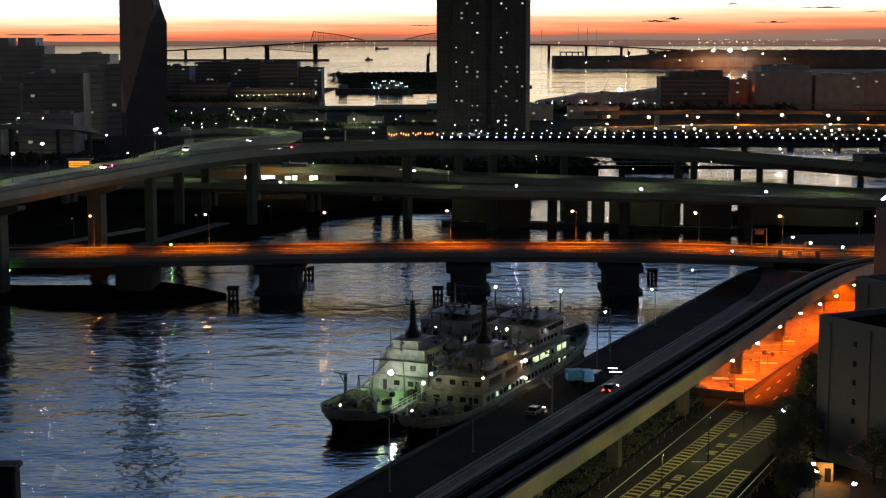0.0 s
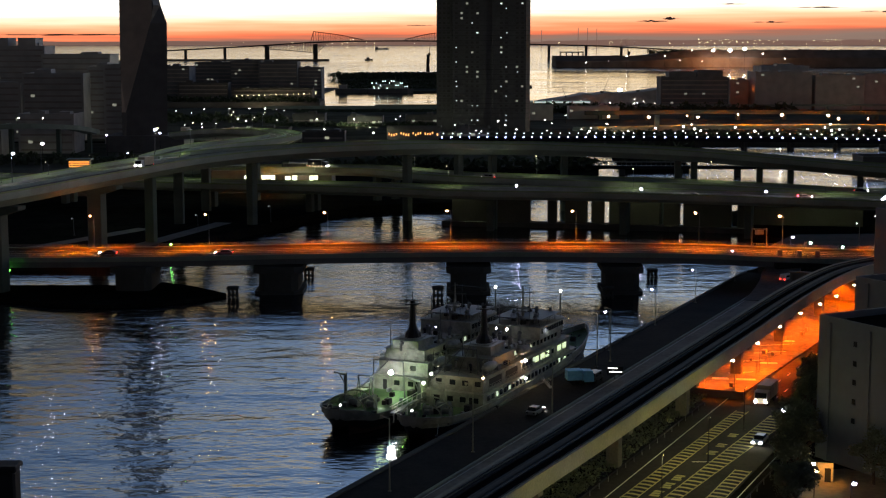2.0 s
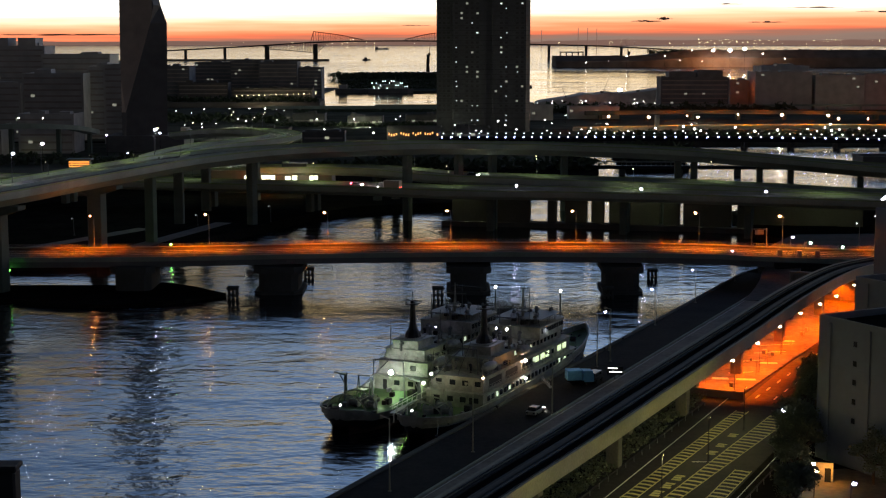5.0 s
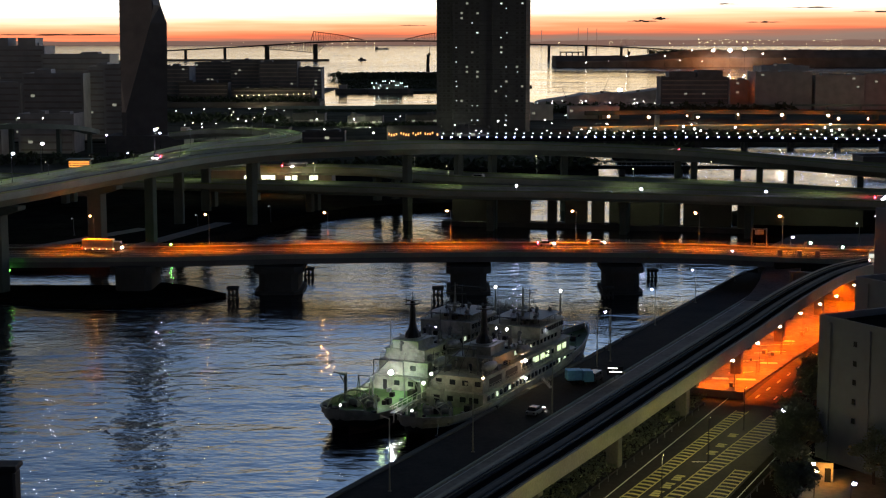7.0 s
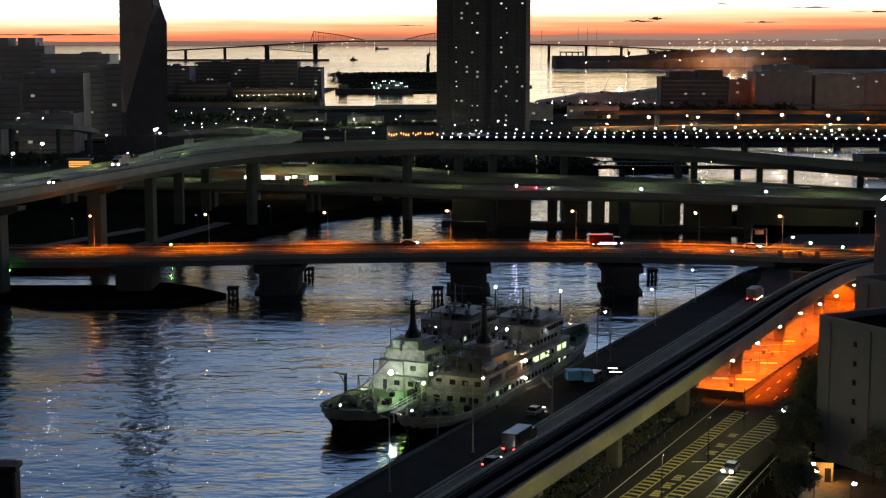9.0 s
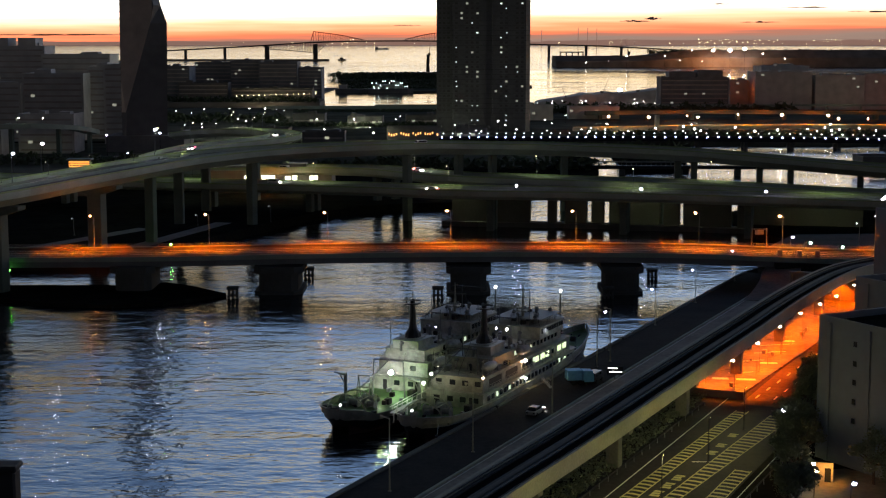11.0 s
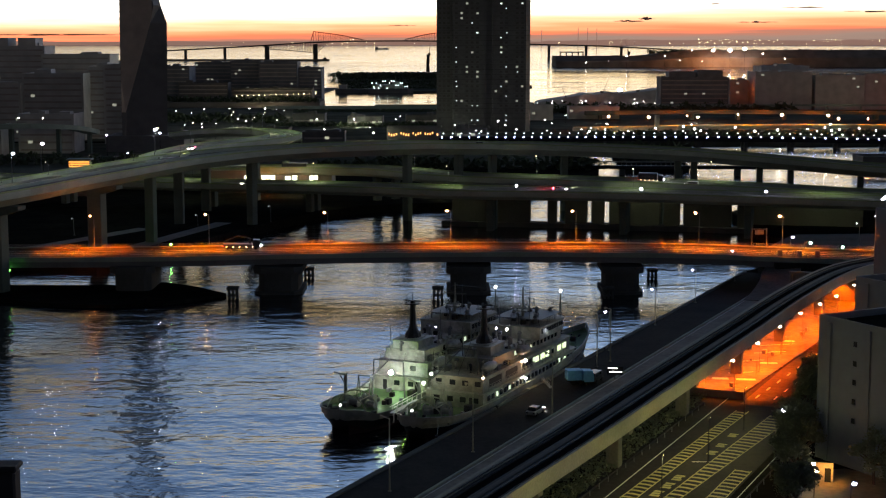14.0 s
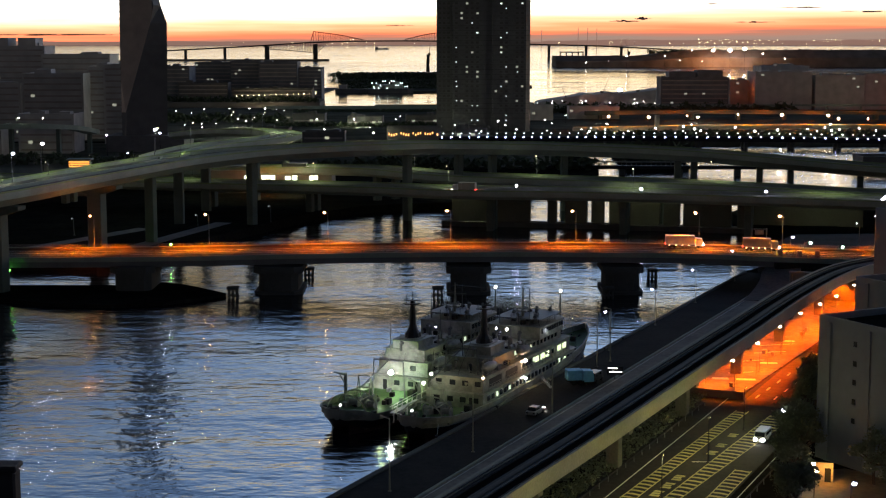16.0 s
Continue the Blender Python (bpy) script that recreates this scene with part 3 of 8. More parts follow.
def make_expressways():
    expressway(HIGH, 9.3, 3.2, "high curved expressway on grey concrete piers", RAIL_GREEN)
    expressway(LOW_A, 9.0, 2.0, "lower expressway deck crossing the canal", RAIL_GREEN, 0.8)
    expressway(LOW_B, 9.5, 2.0, "lower expressway deck with traffic over the canal", RAIL_GREEN, 0.8)
    expressway(RAMP, 6.5, 2.2, "curving expressway ramp with green rails", RAIL_GREEN)
    columns(HIGH_TRACK, [(116, 1), (171, 0)], 3.2, -4.0, 3.6, "tall grey concrete expressway pier with a crosshead", "high expressway piers", 7.5)
    columns(HIGH_TRACK, [(204.5, 0), (259, 0)] + [(near_s(HIGH_TRACK, x, y), 0) for x, y in ((-14, 578), (7.7, 596), (20.3, 603), (48.4, 612), (89.4, 612), (97.2, 612), (124, 607), (132.5, 606), (156, 600))], 3.2, -4.0, 2.5, "tall plain grey concrete expressway pier", "high expressway piers")
    columns(TRACK_A, [(s, o) for s in range(70, 440, 62) for o in (-4.5, 4.5)], 2.0, -4.0, 2.4, "round-edged concrete pier under the lower expressway", "lower expressway piers")
    columns(TRACK_B, [(s, o) for s in (45, 105, 147, 222, 268, 310, 360, 410) for o in (-7, -1)], 2.0, -4.0, 2.4, "round-edged concrete pier under the lower expressway", "lower expressway piers")
    # wall piers standing in the water under the lower decks
    for x0, x1 in ((3.2, 31.3), (37.2, 40.4), (43.2, 51), (52.5, 57), (58.5, 62.5), (63.7, 76), (77, 82.5), (83.4, 100), (101, 143)):
        y = TRACK_B.at(near_s(TRACK_B, (x0 + x1) / 2, 535)).translation.y + 17
        w = empty("wall_pier", pose((x0 + x1) / 2, y, -5, 0, 0, -12))
        h = (x1 - x0) / 2
        part("shaft", box(bmesh.new(), -h, h, -1.6, 1.6, 0, 16.6, 0.2), CONCRETE_DARK, w)
        part("footing", box(bmesh.new(), -h - 0.6, h + 0.6, -2.6, 2.6, 0, 6.2, 0.2), CONCRETE_DARK, w)
        tagged(w, "dark concrete wall pier standing in the water", "pier", "wall piers")
    # long low caisson that the wall piers stand on, added so the water reflects dark
    line = [Vector((x, TRACK_B.at(near_s(TRACK_B, x, 535)).translation.y + 16, 0)) for x in range(1, 150, 6)]
    tagged(part("caisson", sweep(bmesh.new(), line, slab_profile(-3.4, 3.4, -5.0, 1.7)), CONCRETE_DARK), "long dark concrete caisson added at water level", "caisson", kind="structure")
    columns(RAMP_TRACK, [(s, 0) for s in range(30, 230, 42)], 2.2, 2.0, 2.6, "grey concrete ramp pier", "ramp piers", 4.0)
    big = street_lamp(2.6, 0.3, 0.5, STEEL, LIGHT_STAR, "bright white lamp beside the expressway", "expressway lamps", thick=0.12)
    pl = []
    for x, y, z in ((24.7, 535.3, 14.2), (65.8, 525.6, 14.0), (105.2, 514.6, 14.1), (141.0, 506.0, 12.6)):
        pl.append((x, y, z, 0))
    lamps(big, pl)
    tall = street_lamp(8.4, 0.5, 0.5, STEEL, LIGHT_TALL, "tall bluish-white lamp at the expressway edge", "tall expressway lamps", thick=0.12)
    lamps(tall, [(-118.5, 434, 26.6, 0), (-114.2, 449, 28.3, 0), (-93.1, 510, 28.9, 0)])
    small = street_lamp(5.4, 0.6, 0.2, STEEL, LIGHT_DIM, "small dim lamp on the dark bank", "bank lamps", thick=0.07)
    lamps(small, [(-119.8, 510, 2.98, 180), (-81.1, 520, 2.98, 180), (-60.0, 548, 2.98, 180)])
    post = empty("navigation_light", pose(-83.5, 482, 2.9))
    part("post", rod(bmesh.new(), (0, 0, 0), (0, 0, 0.55), 0.1), STEEL_DARK, post)
    part("lamp", ball(bmesh.new(), (0, 0, 0.75), 0.34), LIGHT_NAV, post, "green glass lamp")
    tagged(post, "green navigation light on the dark bank", "navigation light")


make_expressways()


# ---------------------------------------------------------------- buildings
def block(name, x0, x1, y0, y1, z1, label, material=WALL_FAR, lit=0, z0=3.0, floor=3.6, bay=4.0, seed=1, roof_bits=2, yaw=0.0, band=True, cat="building"):
    """A building with storeys, window openings facing the canal, parapet and roof plant. Its front is on the low-y side."""
    rnd = random.Random(seed)
    w, d, h = x1 - x0, y1 - y0, z1 - z0
    b = empty(name, pose((x0 + x1) / 2, (y0 + y1) / 2, z0, 0, 0, yaw))
    bm = box(bmesh.new(), -w / 2, w / 2, -d / 2, d / 2, 0, h)
    part("wall", bm, material, b)
    bm = bmesh.new()
    for ax0, ax1, ay0, ay1 in ((-w / 2 - 0.2, w / 2 + 0.2, -d / 2 - 0.2, -d / 2 + 0.3), (-w / 2 - 0.2, w / 2 + 0.2, d / 2 - 0.3, d / 2 + 0.2), (-w / 2 - 0.2, -w / 2 + 0.3, -d / 2 + 0.3, d / 2 - 0.3), (w / 2 - 0.3, w / 2 + 0.2, -d / 2 + 0.3, d / 2 - 0.3)):
        box(bm, ax0, ax1, ay0, ay1, h, h + 1.1)
    part("parapet", bm, material, b)
    for k in range(roof_bits):
        rw, rd = w * rnd.uniform(0.1, 0.25), d * rnd.uniform(0.2, 0.4)
        rx = rnd.uniform(-w / 2 + rw, w / 2 - rw)
        part("roof_plant", box(bmesh.new(), rx - rw / 2, rx + rw / 2, -rd / 2, rd / 2, h, h + rnd.uniform(1.5, 3.5)), material, b)
    nf, nb = max(1, int(h / floor)), max(1, int(w / bay))
    dark = None
    if band:
        for f in range(nf):
            z = (f + 0.35) * h / nf
            bm = box(bmesh.new(), -w / 2 + bay * 0.3, w / 2 - bay * 0.3, -d / 2 - 0.06, -d / 2 + 0.1, z, z + floor * 0.3)
            part("window_strip", bm, GLASS_FAR, b)
    litm = None
    for k in range(lit):
        f, c = rnd.randrange(nf), rnd.randrange(nb)
        x, z = -w / 2 + (c + 0.5) * w / nb, (f + 0.35) * h / nf
        m = pose(x, -d / 2 - 0.1, z)
        if litm is None:
            litm = part("lit_window", box(bmesh.new(), -bay * 0.3, bay * 0.3, -0.04, 0.04, 0, floor * 0.42), WINDOW_DIM, b)
            litm.matrix_basis = m
        else:
            share("lit_window", litm.data, b, m)
    return tagged(b, label, cat, "")


def centre_tower():
    """High flat block with a bay front, seen dark against the dawn."""
    w, d, h = 64.0, 46.0, 118.0
    t = empty("tower", pose(27.6, 1110, 3))
    plan = [(-w / 2, -d / 2 + 5), (-w / 2 + 11, -d / 2 + 5), (-w / 2 + 11, -d / 2), (2, -d / 2), (2, -d / 2 + 2.0), (6, -d / 2 + 2.0), (6, -d / 2), (w / 2 - 3, -d / 2), (w / 2, -d / 2 + 3), (w / 2, d / 2), (-w / 2, d / 2)]
    core = part("wall", prism(bmesh.new(), plan, 0, h - 8), TOWER_STONE, t)
    top = [(x * 0.97 + (1 if x > 0 else -1) * 0.0, y * 0.95) for x, y in plan]
    part("crown", prism(bmesh.new(), top, h - 8, h), TOWER_STONE, t)
    for zz in range(2, 34):
        bm = bmesh.new()
        z = zz * 3.3
        prism(bm, [(x * 1.004, y * 1.006) for x, y in plan], z + 2.75, z + 3.05)
        part("floor_edge", bm, CONCRETE_DARK, t)
    # panes in rows of bays
    pane = part("window", box(bmesh.new(), -0.9, 0.9, -0.08, 0.08, 0, 1.4), TOWER_GLASS, core)
    cols = [-w / 2 + 2.2, -w / 2 + 5.2, -w / 2 + 8.2] + [-w / 2 + 13.5 + 3.6 * i for i in range(5)] + [8.5 + 3.6 * i for i in range(6)]
    blank = (4, 8, 11)
    rnd = random.Random(5)
    pane.matrix_basis = pose(cols[0], -d / 2 + 4.95, 8)
    for zz in range(4, 33):
        for i, x in enumerate(cols):
            if i in blank:
                continue
            y = -d / 2 + 4.92 if i < 3 else -d / 2 - 0.08
            share("window", pane.data, core, pose(x, y, zz * 3.3 + 0.8))
    warm = part("lit_window", box(bmesh.new(), -0.8, 0.8, -0.1, 0.1, 0, 1.3), WINDOW_DIM, core)
    warm.matrix_basis = pose(cols[5], -d / 2 - 0.12, 26 * 3.3 + 0.8)
    for col, row in ((4, 24), (4, 23), (7, 29), (7, 24), (7, 20), (9, 26), (9, 17), (9, 16), (5, 13), (5, 12), (7, 12), (7, 11), (12, 13), (11, 29), (13, 9), (12, 6), (6, 16), (4, 6), (8, 8), (10, 10), (3, 31), (6, 29), (9, 29), (13, 26)):
        share("lit_window", warm.data, core, pose(cols[col], -d / 2 - 0.12, row * 3.3 + 0.8))
    spark = part("lit_window", box(bmesh.new(), -0.32, 0.32, -0.1, 0.1, 0.3, 0.95), WINDOW_SPARK, core)
    spark.matrix_basis = pose(cols[6], -d / 2 - 0.12, 5 * 3.3 + 0.8)
    rnd = random.Random(15)
    for k in range(46):
        row = int(30 * rnd.random() ** 1.7) + 2
        col = rnd.randrange(3, len(cols))
        if col not in blank:
            share("lit_window", spark.data, core, pose(cols[col] + rnd.uniform(-0.3, 0.3), -d / 2 - 0.14, row * 3.3 + 0.8))
    part("aircraft_mast", rod(bmesh.new(), (w / 2, 0, 30), (w / 2 + 2.5, 0, 30), 1.2), STEEL_DARK, t)
    tagged(t, "dark high-rise tower block with few lit windows", "tower")


centre_tower()


def left_tower():
    """Slender tower whose side bends inwards near the top."""
    t = empty("tower", pose(-169.8, 912, 3))
    h, w, d = 215.0, 27.2, 24.0
    bm = bmesh.new()
    rings = []
    # heights with the two side edges
    for z, a, b in ((0, -12.4, 12.6), (24, -12.5, 13.0), (60, -12.5, 13.6), (72, -12.4, 13.8), (82, -12.0, 10.4), (90, -11.8, 8.6), (120, -11.6, 7.4), (h, -11.4, 6.0)):
        ridge = min(b - 3.0, -10.2 + max(0.0, z - 20) * 0.3)
        rings.append([bm.verts.new(p) for p in ((a, -d / 2, z), (ridge, -d / 2 - 2.6, z), (b, -d / 2 + 3, z), (b - 4.4, d / 2, z), (a, d / 2, z))])
    for p, q in zip(rings, rings[1:]):
        for i in range(5):
            bm.faces.new((p[i], p[(i + 1) % 5], q[(i + 1) % 5], q[i]))
    bm.faces.new(rings[-1])
    bmesh.ops.recalc_face_normals(bm, faces=bm.faces)
    part("wall", bm, TOWER_STONE, t)
    # facet on the front, which narrows downwards; its bright sheen is put into the colour
    bm = bmesh.new()
    edge = [(-12.3 if z > 70 else -12.4, min(10.0 if z < 75 else 6.5, -10.2 + (z - 20) * 0.3), z) for z in (22, 40, 58, 76, 90)]
    lo = [[bm.verts.new((x, -d / 2 - 0.05 - (x - a) / (b - a + 0.01) * 2.6 + dy, z)) for x, dy in ((a, 0.0), (b, 0.0), (b, -0.12), (a, -0.12))] for a, b, z in edge]
    for p, q in zip(lo, lo[1:]):
        for i in range(4):
            bm.faces.new((p[i], p[(i + 1) % 4], q[(i + 1) % 4], q[i]))
    bmesh.ops.recalc_face_normals(bm, faces=bm.faces)
    part("facet", bm, TOWER_SHEEN, t, "slanting facet with its sheen painted pale")
    for k in range(1, 30):
        z = k * 3.9
        bm = box(bmesh.new(), -12.62, -12.2, -d / 2 - 0.2, d / 2, z, z + 0.5)
        part("floor_edge", bm, CONCRETE_DARK, t)
    part("balcony_light", box(bmesh.new(), -12.9, -12.4, -2, 0, 64, 65), STEEL_DARK, t)
    part("podium", box(bmesh.new(), -20, 24, -20, 14, 0, 9), WALL_DARK, t)
    tagged(t, "slender dark tower with a bent upper edge", "tower")


left_tower()


def left_city():
    rows = ((-318, -275, 1100, 1130, 60.5, 7), (-275, -228, 1090, 1120, 55, 2), (-340, -300, 1000, 1030, 46, 5), (-296, -262, 985, 1010, 38, 6), (-262, -224, 990, 1020, 44, 3),
            (-226, -196, 1010, 1040, 48, 2), (-300, -240, 860, 880, 19, 4), (-236, -205, 880, 905, 24, 3), (-205, -184, 960, 985, 50, 1))
    for i, (a, b, c, d, z, lit) in enumerate(rows):
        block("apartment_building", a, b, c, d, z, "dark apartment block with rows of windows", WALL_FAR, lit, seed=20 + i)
    # two upper blocks on the long roof line
    block("roof_house", -316, -301, 1104, 1125, 66, "square plant house on a long flat roof", WALL_FAR, 0, z0=61.6, band=False, roof_bits=0)
    block("roof_house", -294, -282, 1104, 1125, 66, "square plant house on a long flat roof", WALL_FAR, 0, z0=61.6, band=False, roof_bits=0)


left_city()


def right_city():
    block("office_building", 197.4, 258.8, 1440, 1470, 31.0, "dark flat-roofed office by the bay", WALL_OFFICE, 3, seed=41, roof_bits=0)
    for x0, x1, z in ((205, 229, 35.6), (231.1, 254.1, 37.1)):
        block("plant_room", x0, x1, 1443, 1466, z, "dark plant room on an office roof", WALL_OFFICE, 0, z0=31.0, seed=42, roof_bits=0, band=False)
    for i, (a, b, c, d, z, l) in enumerate(((281, 332, 1430, 1470, 36, 1), (334, 378, 1425, 1460, 33, 2), (380, 425, 1432, 1470, 34, 1), (300, 345, 1500, 1540, 40, 1), (264, 287, 1462, 1482, 28.0, 3))):
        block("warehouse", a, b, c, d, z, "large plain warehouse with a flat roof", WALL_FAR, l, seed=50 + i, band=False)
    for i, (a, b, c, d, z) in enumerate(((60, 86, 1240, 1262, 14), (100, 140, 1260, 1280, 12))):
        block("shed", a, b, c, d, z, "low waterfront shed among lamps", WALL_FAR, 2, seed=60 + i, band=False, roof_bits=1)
    for i, (a, b, c, d, z) in enumerate(((-112, -88, 1180, 1200, 10), (-70, -44, 1160, 1180, 9), (-28, 0, 1180, 1200, 9), (-106, -84, 860, 880, 17), (-80, -56, 900, 915, 13), (8, 30, 1010, 1030, 9))):
        block("low_building", a, b, c, d, z, "low dark building among street lamps", WALL_DARK, 3, seed=70 + i)


block("low_building", 206, 300, 775, 795, 8, "low dark shed at the canal bend", WALL_DARK, 2, seed=90, roof_bits=1)
right_city()


def terminal_shed():
    """Long quay shed whose stepped roof climbs along the waterfront."""
    t = empty("terminal_shed", pose(0, 1500, 3))
    prof = [(88, 3.5), (92, 5.4), (116, 9.0), (134, 12.6), (140, 11.8), (146, 12.0), (154, 14.0), (165, 12.6), (176, 13.2), (191, 15.2), (210, 17.6)]
    bm = bmesh.new()
    lo = [bm.verts.new((x, -14, z)) for x, z in prof] + [bm.verts.new((210, -14, 0)), bm.verts.new((88, -14, 0))]
    hi = [bm.verts.new((v.co.x, 30, v.co.z)) for v in lo]
    for i in range(len(lo)):
        j = (i + 1) % len(lo)
        bm.faces.new((lo[i], lo[j], hi[j], hi[i]))
    bm.faces.new(lo), bm.faces.new(list(reversed(hi)))
    bmesh.ops.recalc_face_normals(bm, faces=bm.faces)
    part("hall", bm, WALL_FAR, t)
    for k in range(14):
        x = 95 + 8.2 * k
        h = min(4.0, 1.6 + 0.2 * k)
        part("gate", box(bmesh.new(), x - 2.4, x + 2.4, -14.2, -13.9, 0.2, h), WALL_DARK, t)
    for x, z in ((150, 13.2), (168, 12.8), (184, 14.4)):
        part("roof_vent", box(bmesh.new(), x - 1.4, x + 1.4, -2, 2, z - 0.4, z + 1.4, 0.1), WALL_DARK, t)
    tagged(t, "long dark terminal shed with a stepped sloping roof", "shed")


terminal_shed()


def far_land(name, pts, top, label, base_drop=6):
    """A dark far shore; pts (x, y) in plan, and its top above the water there."""
    y = sum(p[1] for p in pts) / len(pts)
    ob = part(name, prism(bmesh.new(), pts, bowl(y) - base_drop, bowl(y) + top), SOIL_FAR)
    return tagged(ob, label, "land", kind="structure")


def far_shore():
    far_land("ground_wharf", [(-720, 1560), (-292, 1560), (-122, 1570), (-122, 1640), (-150, 1760), (-130, 2050), (-260, 2300), (-900, 2300)], 2.0, "dark wharf land across the water")
    bm = bmesh.new()
    rings = []
    for k in range(12):
        y = 1890 + 52.0 * k
        x0, x1, z = -118 - (y - 1890) * 0.085, 6 + (y - 1890) * 0.004, bowl(y) + 2.2
        rings.append([bm.verts.new(p) for p in ((x0, y, z - 5), (x0 + 3, y, z), (x1, y, z), (x1 + 2, y, z - 5))])
    for a, b in zip(rings, rings[1:]):
        for i in range(4):
            bm.faces.new((a[i], a[(i + 1) % 4], b[(i + 1) % 4], b[i]))
    bm.faces.new(rings[0]), bm.faces.new(rings[-1])
    bmesh.ops.recalc_face_normals(bm, faces=bm.faces)
    tagged(part("ground_island", bm, EARTH_DIM), "dark wooded island in the bay", "land", kind="structure")
    far_land("breakwater", [(-590, 3292), (-236, 3292), (-236, 3312), (-590, 3312)], 3.0, "thin dark breakwater below the truss bridge")
    far_land("ground_point", [(80, 1560), (200, 1470), (700, 1440), (700, 1800), (260, 1790), (210, 1620), (140, 1640)], 2.0, "dark pier land in the bay")
    # long spit: low at its head, then a wooded rise
    bm = bmesh.new()
    rings = []
    for k in range(61):
        x = 206 + 15.0 * k
        rise = 19.5 + 11.0 * min(1.0, max(0.0, (x - 366) / 82)) + (0 if x < 255 else 1.6 * noise.noise((x * 0.03, 0.2, 5.0)) + 0.9 * noise.noise((x * 0.12, 2.2, 1.0)))
        rings.append([bm.verts.new(p) for p in ((x, 2898, bowl(2898) - 4), (x, 2900, bowl(2900) + rise * 0.55), (x, 2925, bowl(2900) + rise), (x, 3010, bowl(2900) + rise), (x, 3030, bowl(3030) - 4))])
    for a, b in zip(rings, rings[1:]):
        for i in range(5):
            bm.faces.new((a[i], a[(i + 1) % 5], b[(i + 1) % 5], b[i]))
    bm.faces.new(rings[0]), bm.faces.new(rings[-1])
    bmesh.ops.recalc_face_normals(bm, faces=bm.faces)
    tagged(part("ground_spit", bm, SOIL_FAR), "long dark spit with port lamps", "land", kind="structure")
    far_land("ground_left_far", [(-2000, 2600), (-590, 2600), (-560, 3200), (-2000, 3300)], 8.0, "flat dark far shore")
    # wharf sheds, wood and the lit quay row
    rows = ((-300, -255, 1600, 1640, 38), (-262, -218, 1680, 1710, 41), (-222, -190, 1660, 1690, 43), (-190, -150, 1640, 1680, 42), (-150, -126, 1650, 1690, 36), (-265, -215, 1590, 1610, 22), (-210, -130, 1585, 1600, 17))
    for i, (a, b, c, d, z) in enumerate(rows):
        block("wharf_building", a, b, c, d, z, "dark wharf building across the water", WALL_OFFICE if i < 5 else WALL_DARK, 4 if i < 5 else 0, z0=bowl(c) + 2, seed=80 + i)
    d = empty("depot", pose(-78, 2420, bowl(2180) - 0.8))
    bm = bmesh.new()
    prof = [(-84, 0), (-80, 4), (-70, 7), (-64, 9), (-50, 10), (-20, 10.6), (20, 10.8), (78, 11.2), (78, 0)]
    lo = [bm.verts.new((x, -25, z)) for x, z in prof]
    hi = [bm.verts.new((x, 25, z)) for x, z in prof]
    for i in range(len(prof)):
        j = (i + 1) % len(prof)
        bm.faces.new((lo[i], lo[j], hi[j], hi[i]))
    bm.faces.new(lo), bm.faces.new(list(reversed(hi)))
    bmesh.ops.recalc_face_normals(bm, faces=bm.faces)
    part("roof_hall", bm, WALL_DARK, d)
    for k in range(12):
        part("roof_vent", box(bmesh.new(), -46 + 8.5 * k, -43 + 8.5 * k, -24, -20, 10, 12.5), WALL_DARK, d)
    tagged(d, "long dark depot with a sloping roof line", "depot")
    # far coast: a low strip that closes the bay; its haze is a painted glow
    bm = bmesh.new()
    rnd = random.Random(3)
    lo, hi = [], []
    n = 160
    for i in range(n + 1):
        x = -1800 + 3600 * i / n
        hgt = 3.5 + 3.5 * noise.noise((x * 0.004, 0.3, 0)) + 1.2 * noise.noise((x * 0.03, 1.3, 0)) + (4 if x > 300 else 0)
        lo.append(bm.verts.new((x, 4800, bowl(4800) - 4)))
        hi.append(bm.verts.new((x, 4806, bowl(4800) + 8 + hgt)))
    for i in range(n):
        bm.faces.new((lo[i], lo[i + 1], hi[i + 1], hi[i]))
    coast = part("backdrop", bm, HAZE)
    tagged(coast, "hazy far coast under the dawn sky", "coast", kind="structure")
    # chimneys glow with the coast's painted haze
    for i, (x, z) in enumerate(((405.6, 99.6), (434.2, 99.4), (461.4, 97.0), (296, 92))):
        c = empty("chimney", pose(x, 4790, bowl(4790) - 4))
        top = z - bowl(4790) + 4
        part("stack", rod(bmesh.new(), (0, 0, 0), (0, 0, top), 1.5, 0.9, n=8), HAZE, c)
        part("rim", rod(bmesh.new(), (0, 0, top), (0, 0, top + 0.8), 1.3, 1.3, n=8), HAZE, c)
        tagged(c, "tall thin chimney on the hazy far coast", "chimney", "coast chimneys")
    m = empty("beacon", pose(-24.9, 2600, bowl(2600) - 4))
    part("tower", rod(bmesh.new(), (0, 0, 0), (0, 0, 45.3 - bowl(2600)), 3.2, 1.7, n=10), STEEL_DARK, m)
    part("lantern", rod(bmesh.new(), (0, 0, 43 - bowl(2600)), (0, 0, 45 - bowl(2600)), 2.4, 2.4, n=10), STEEL_DARK, m)
    tagged(m, "slim dark beacon tower standing in the bay", "beacon")



far_shore()


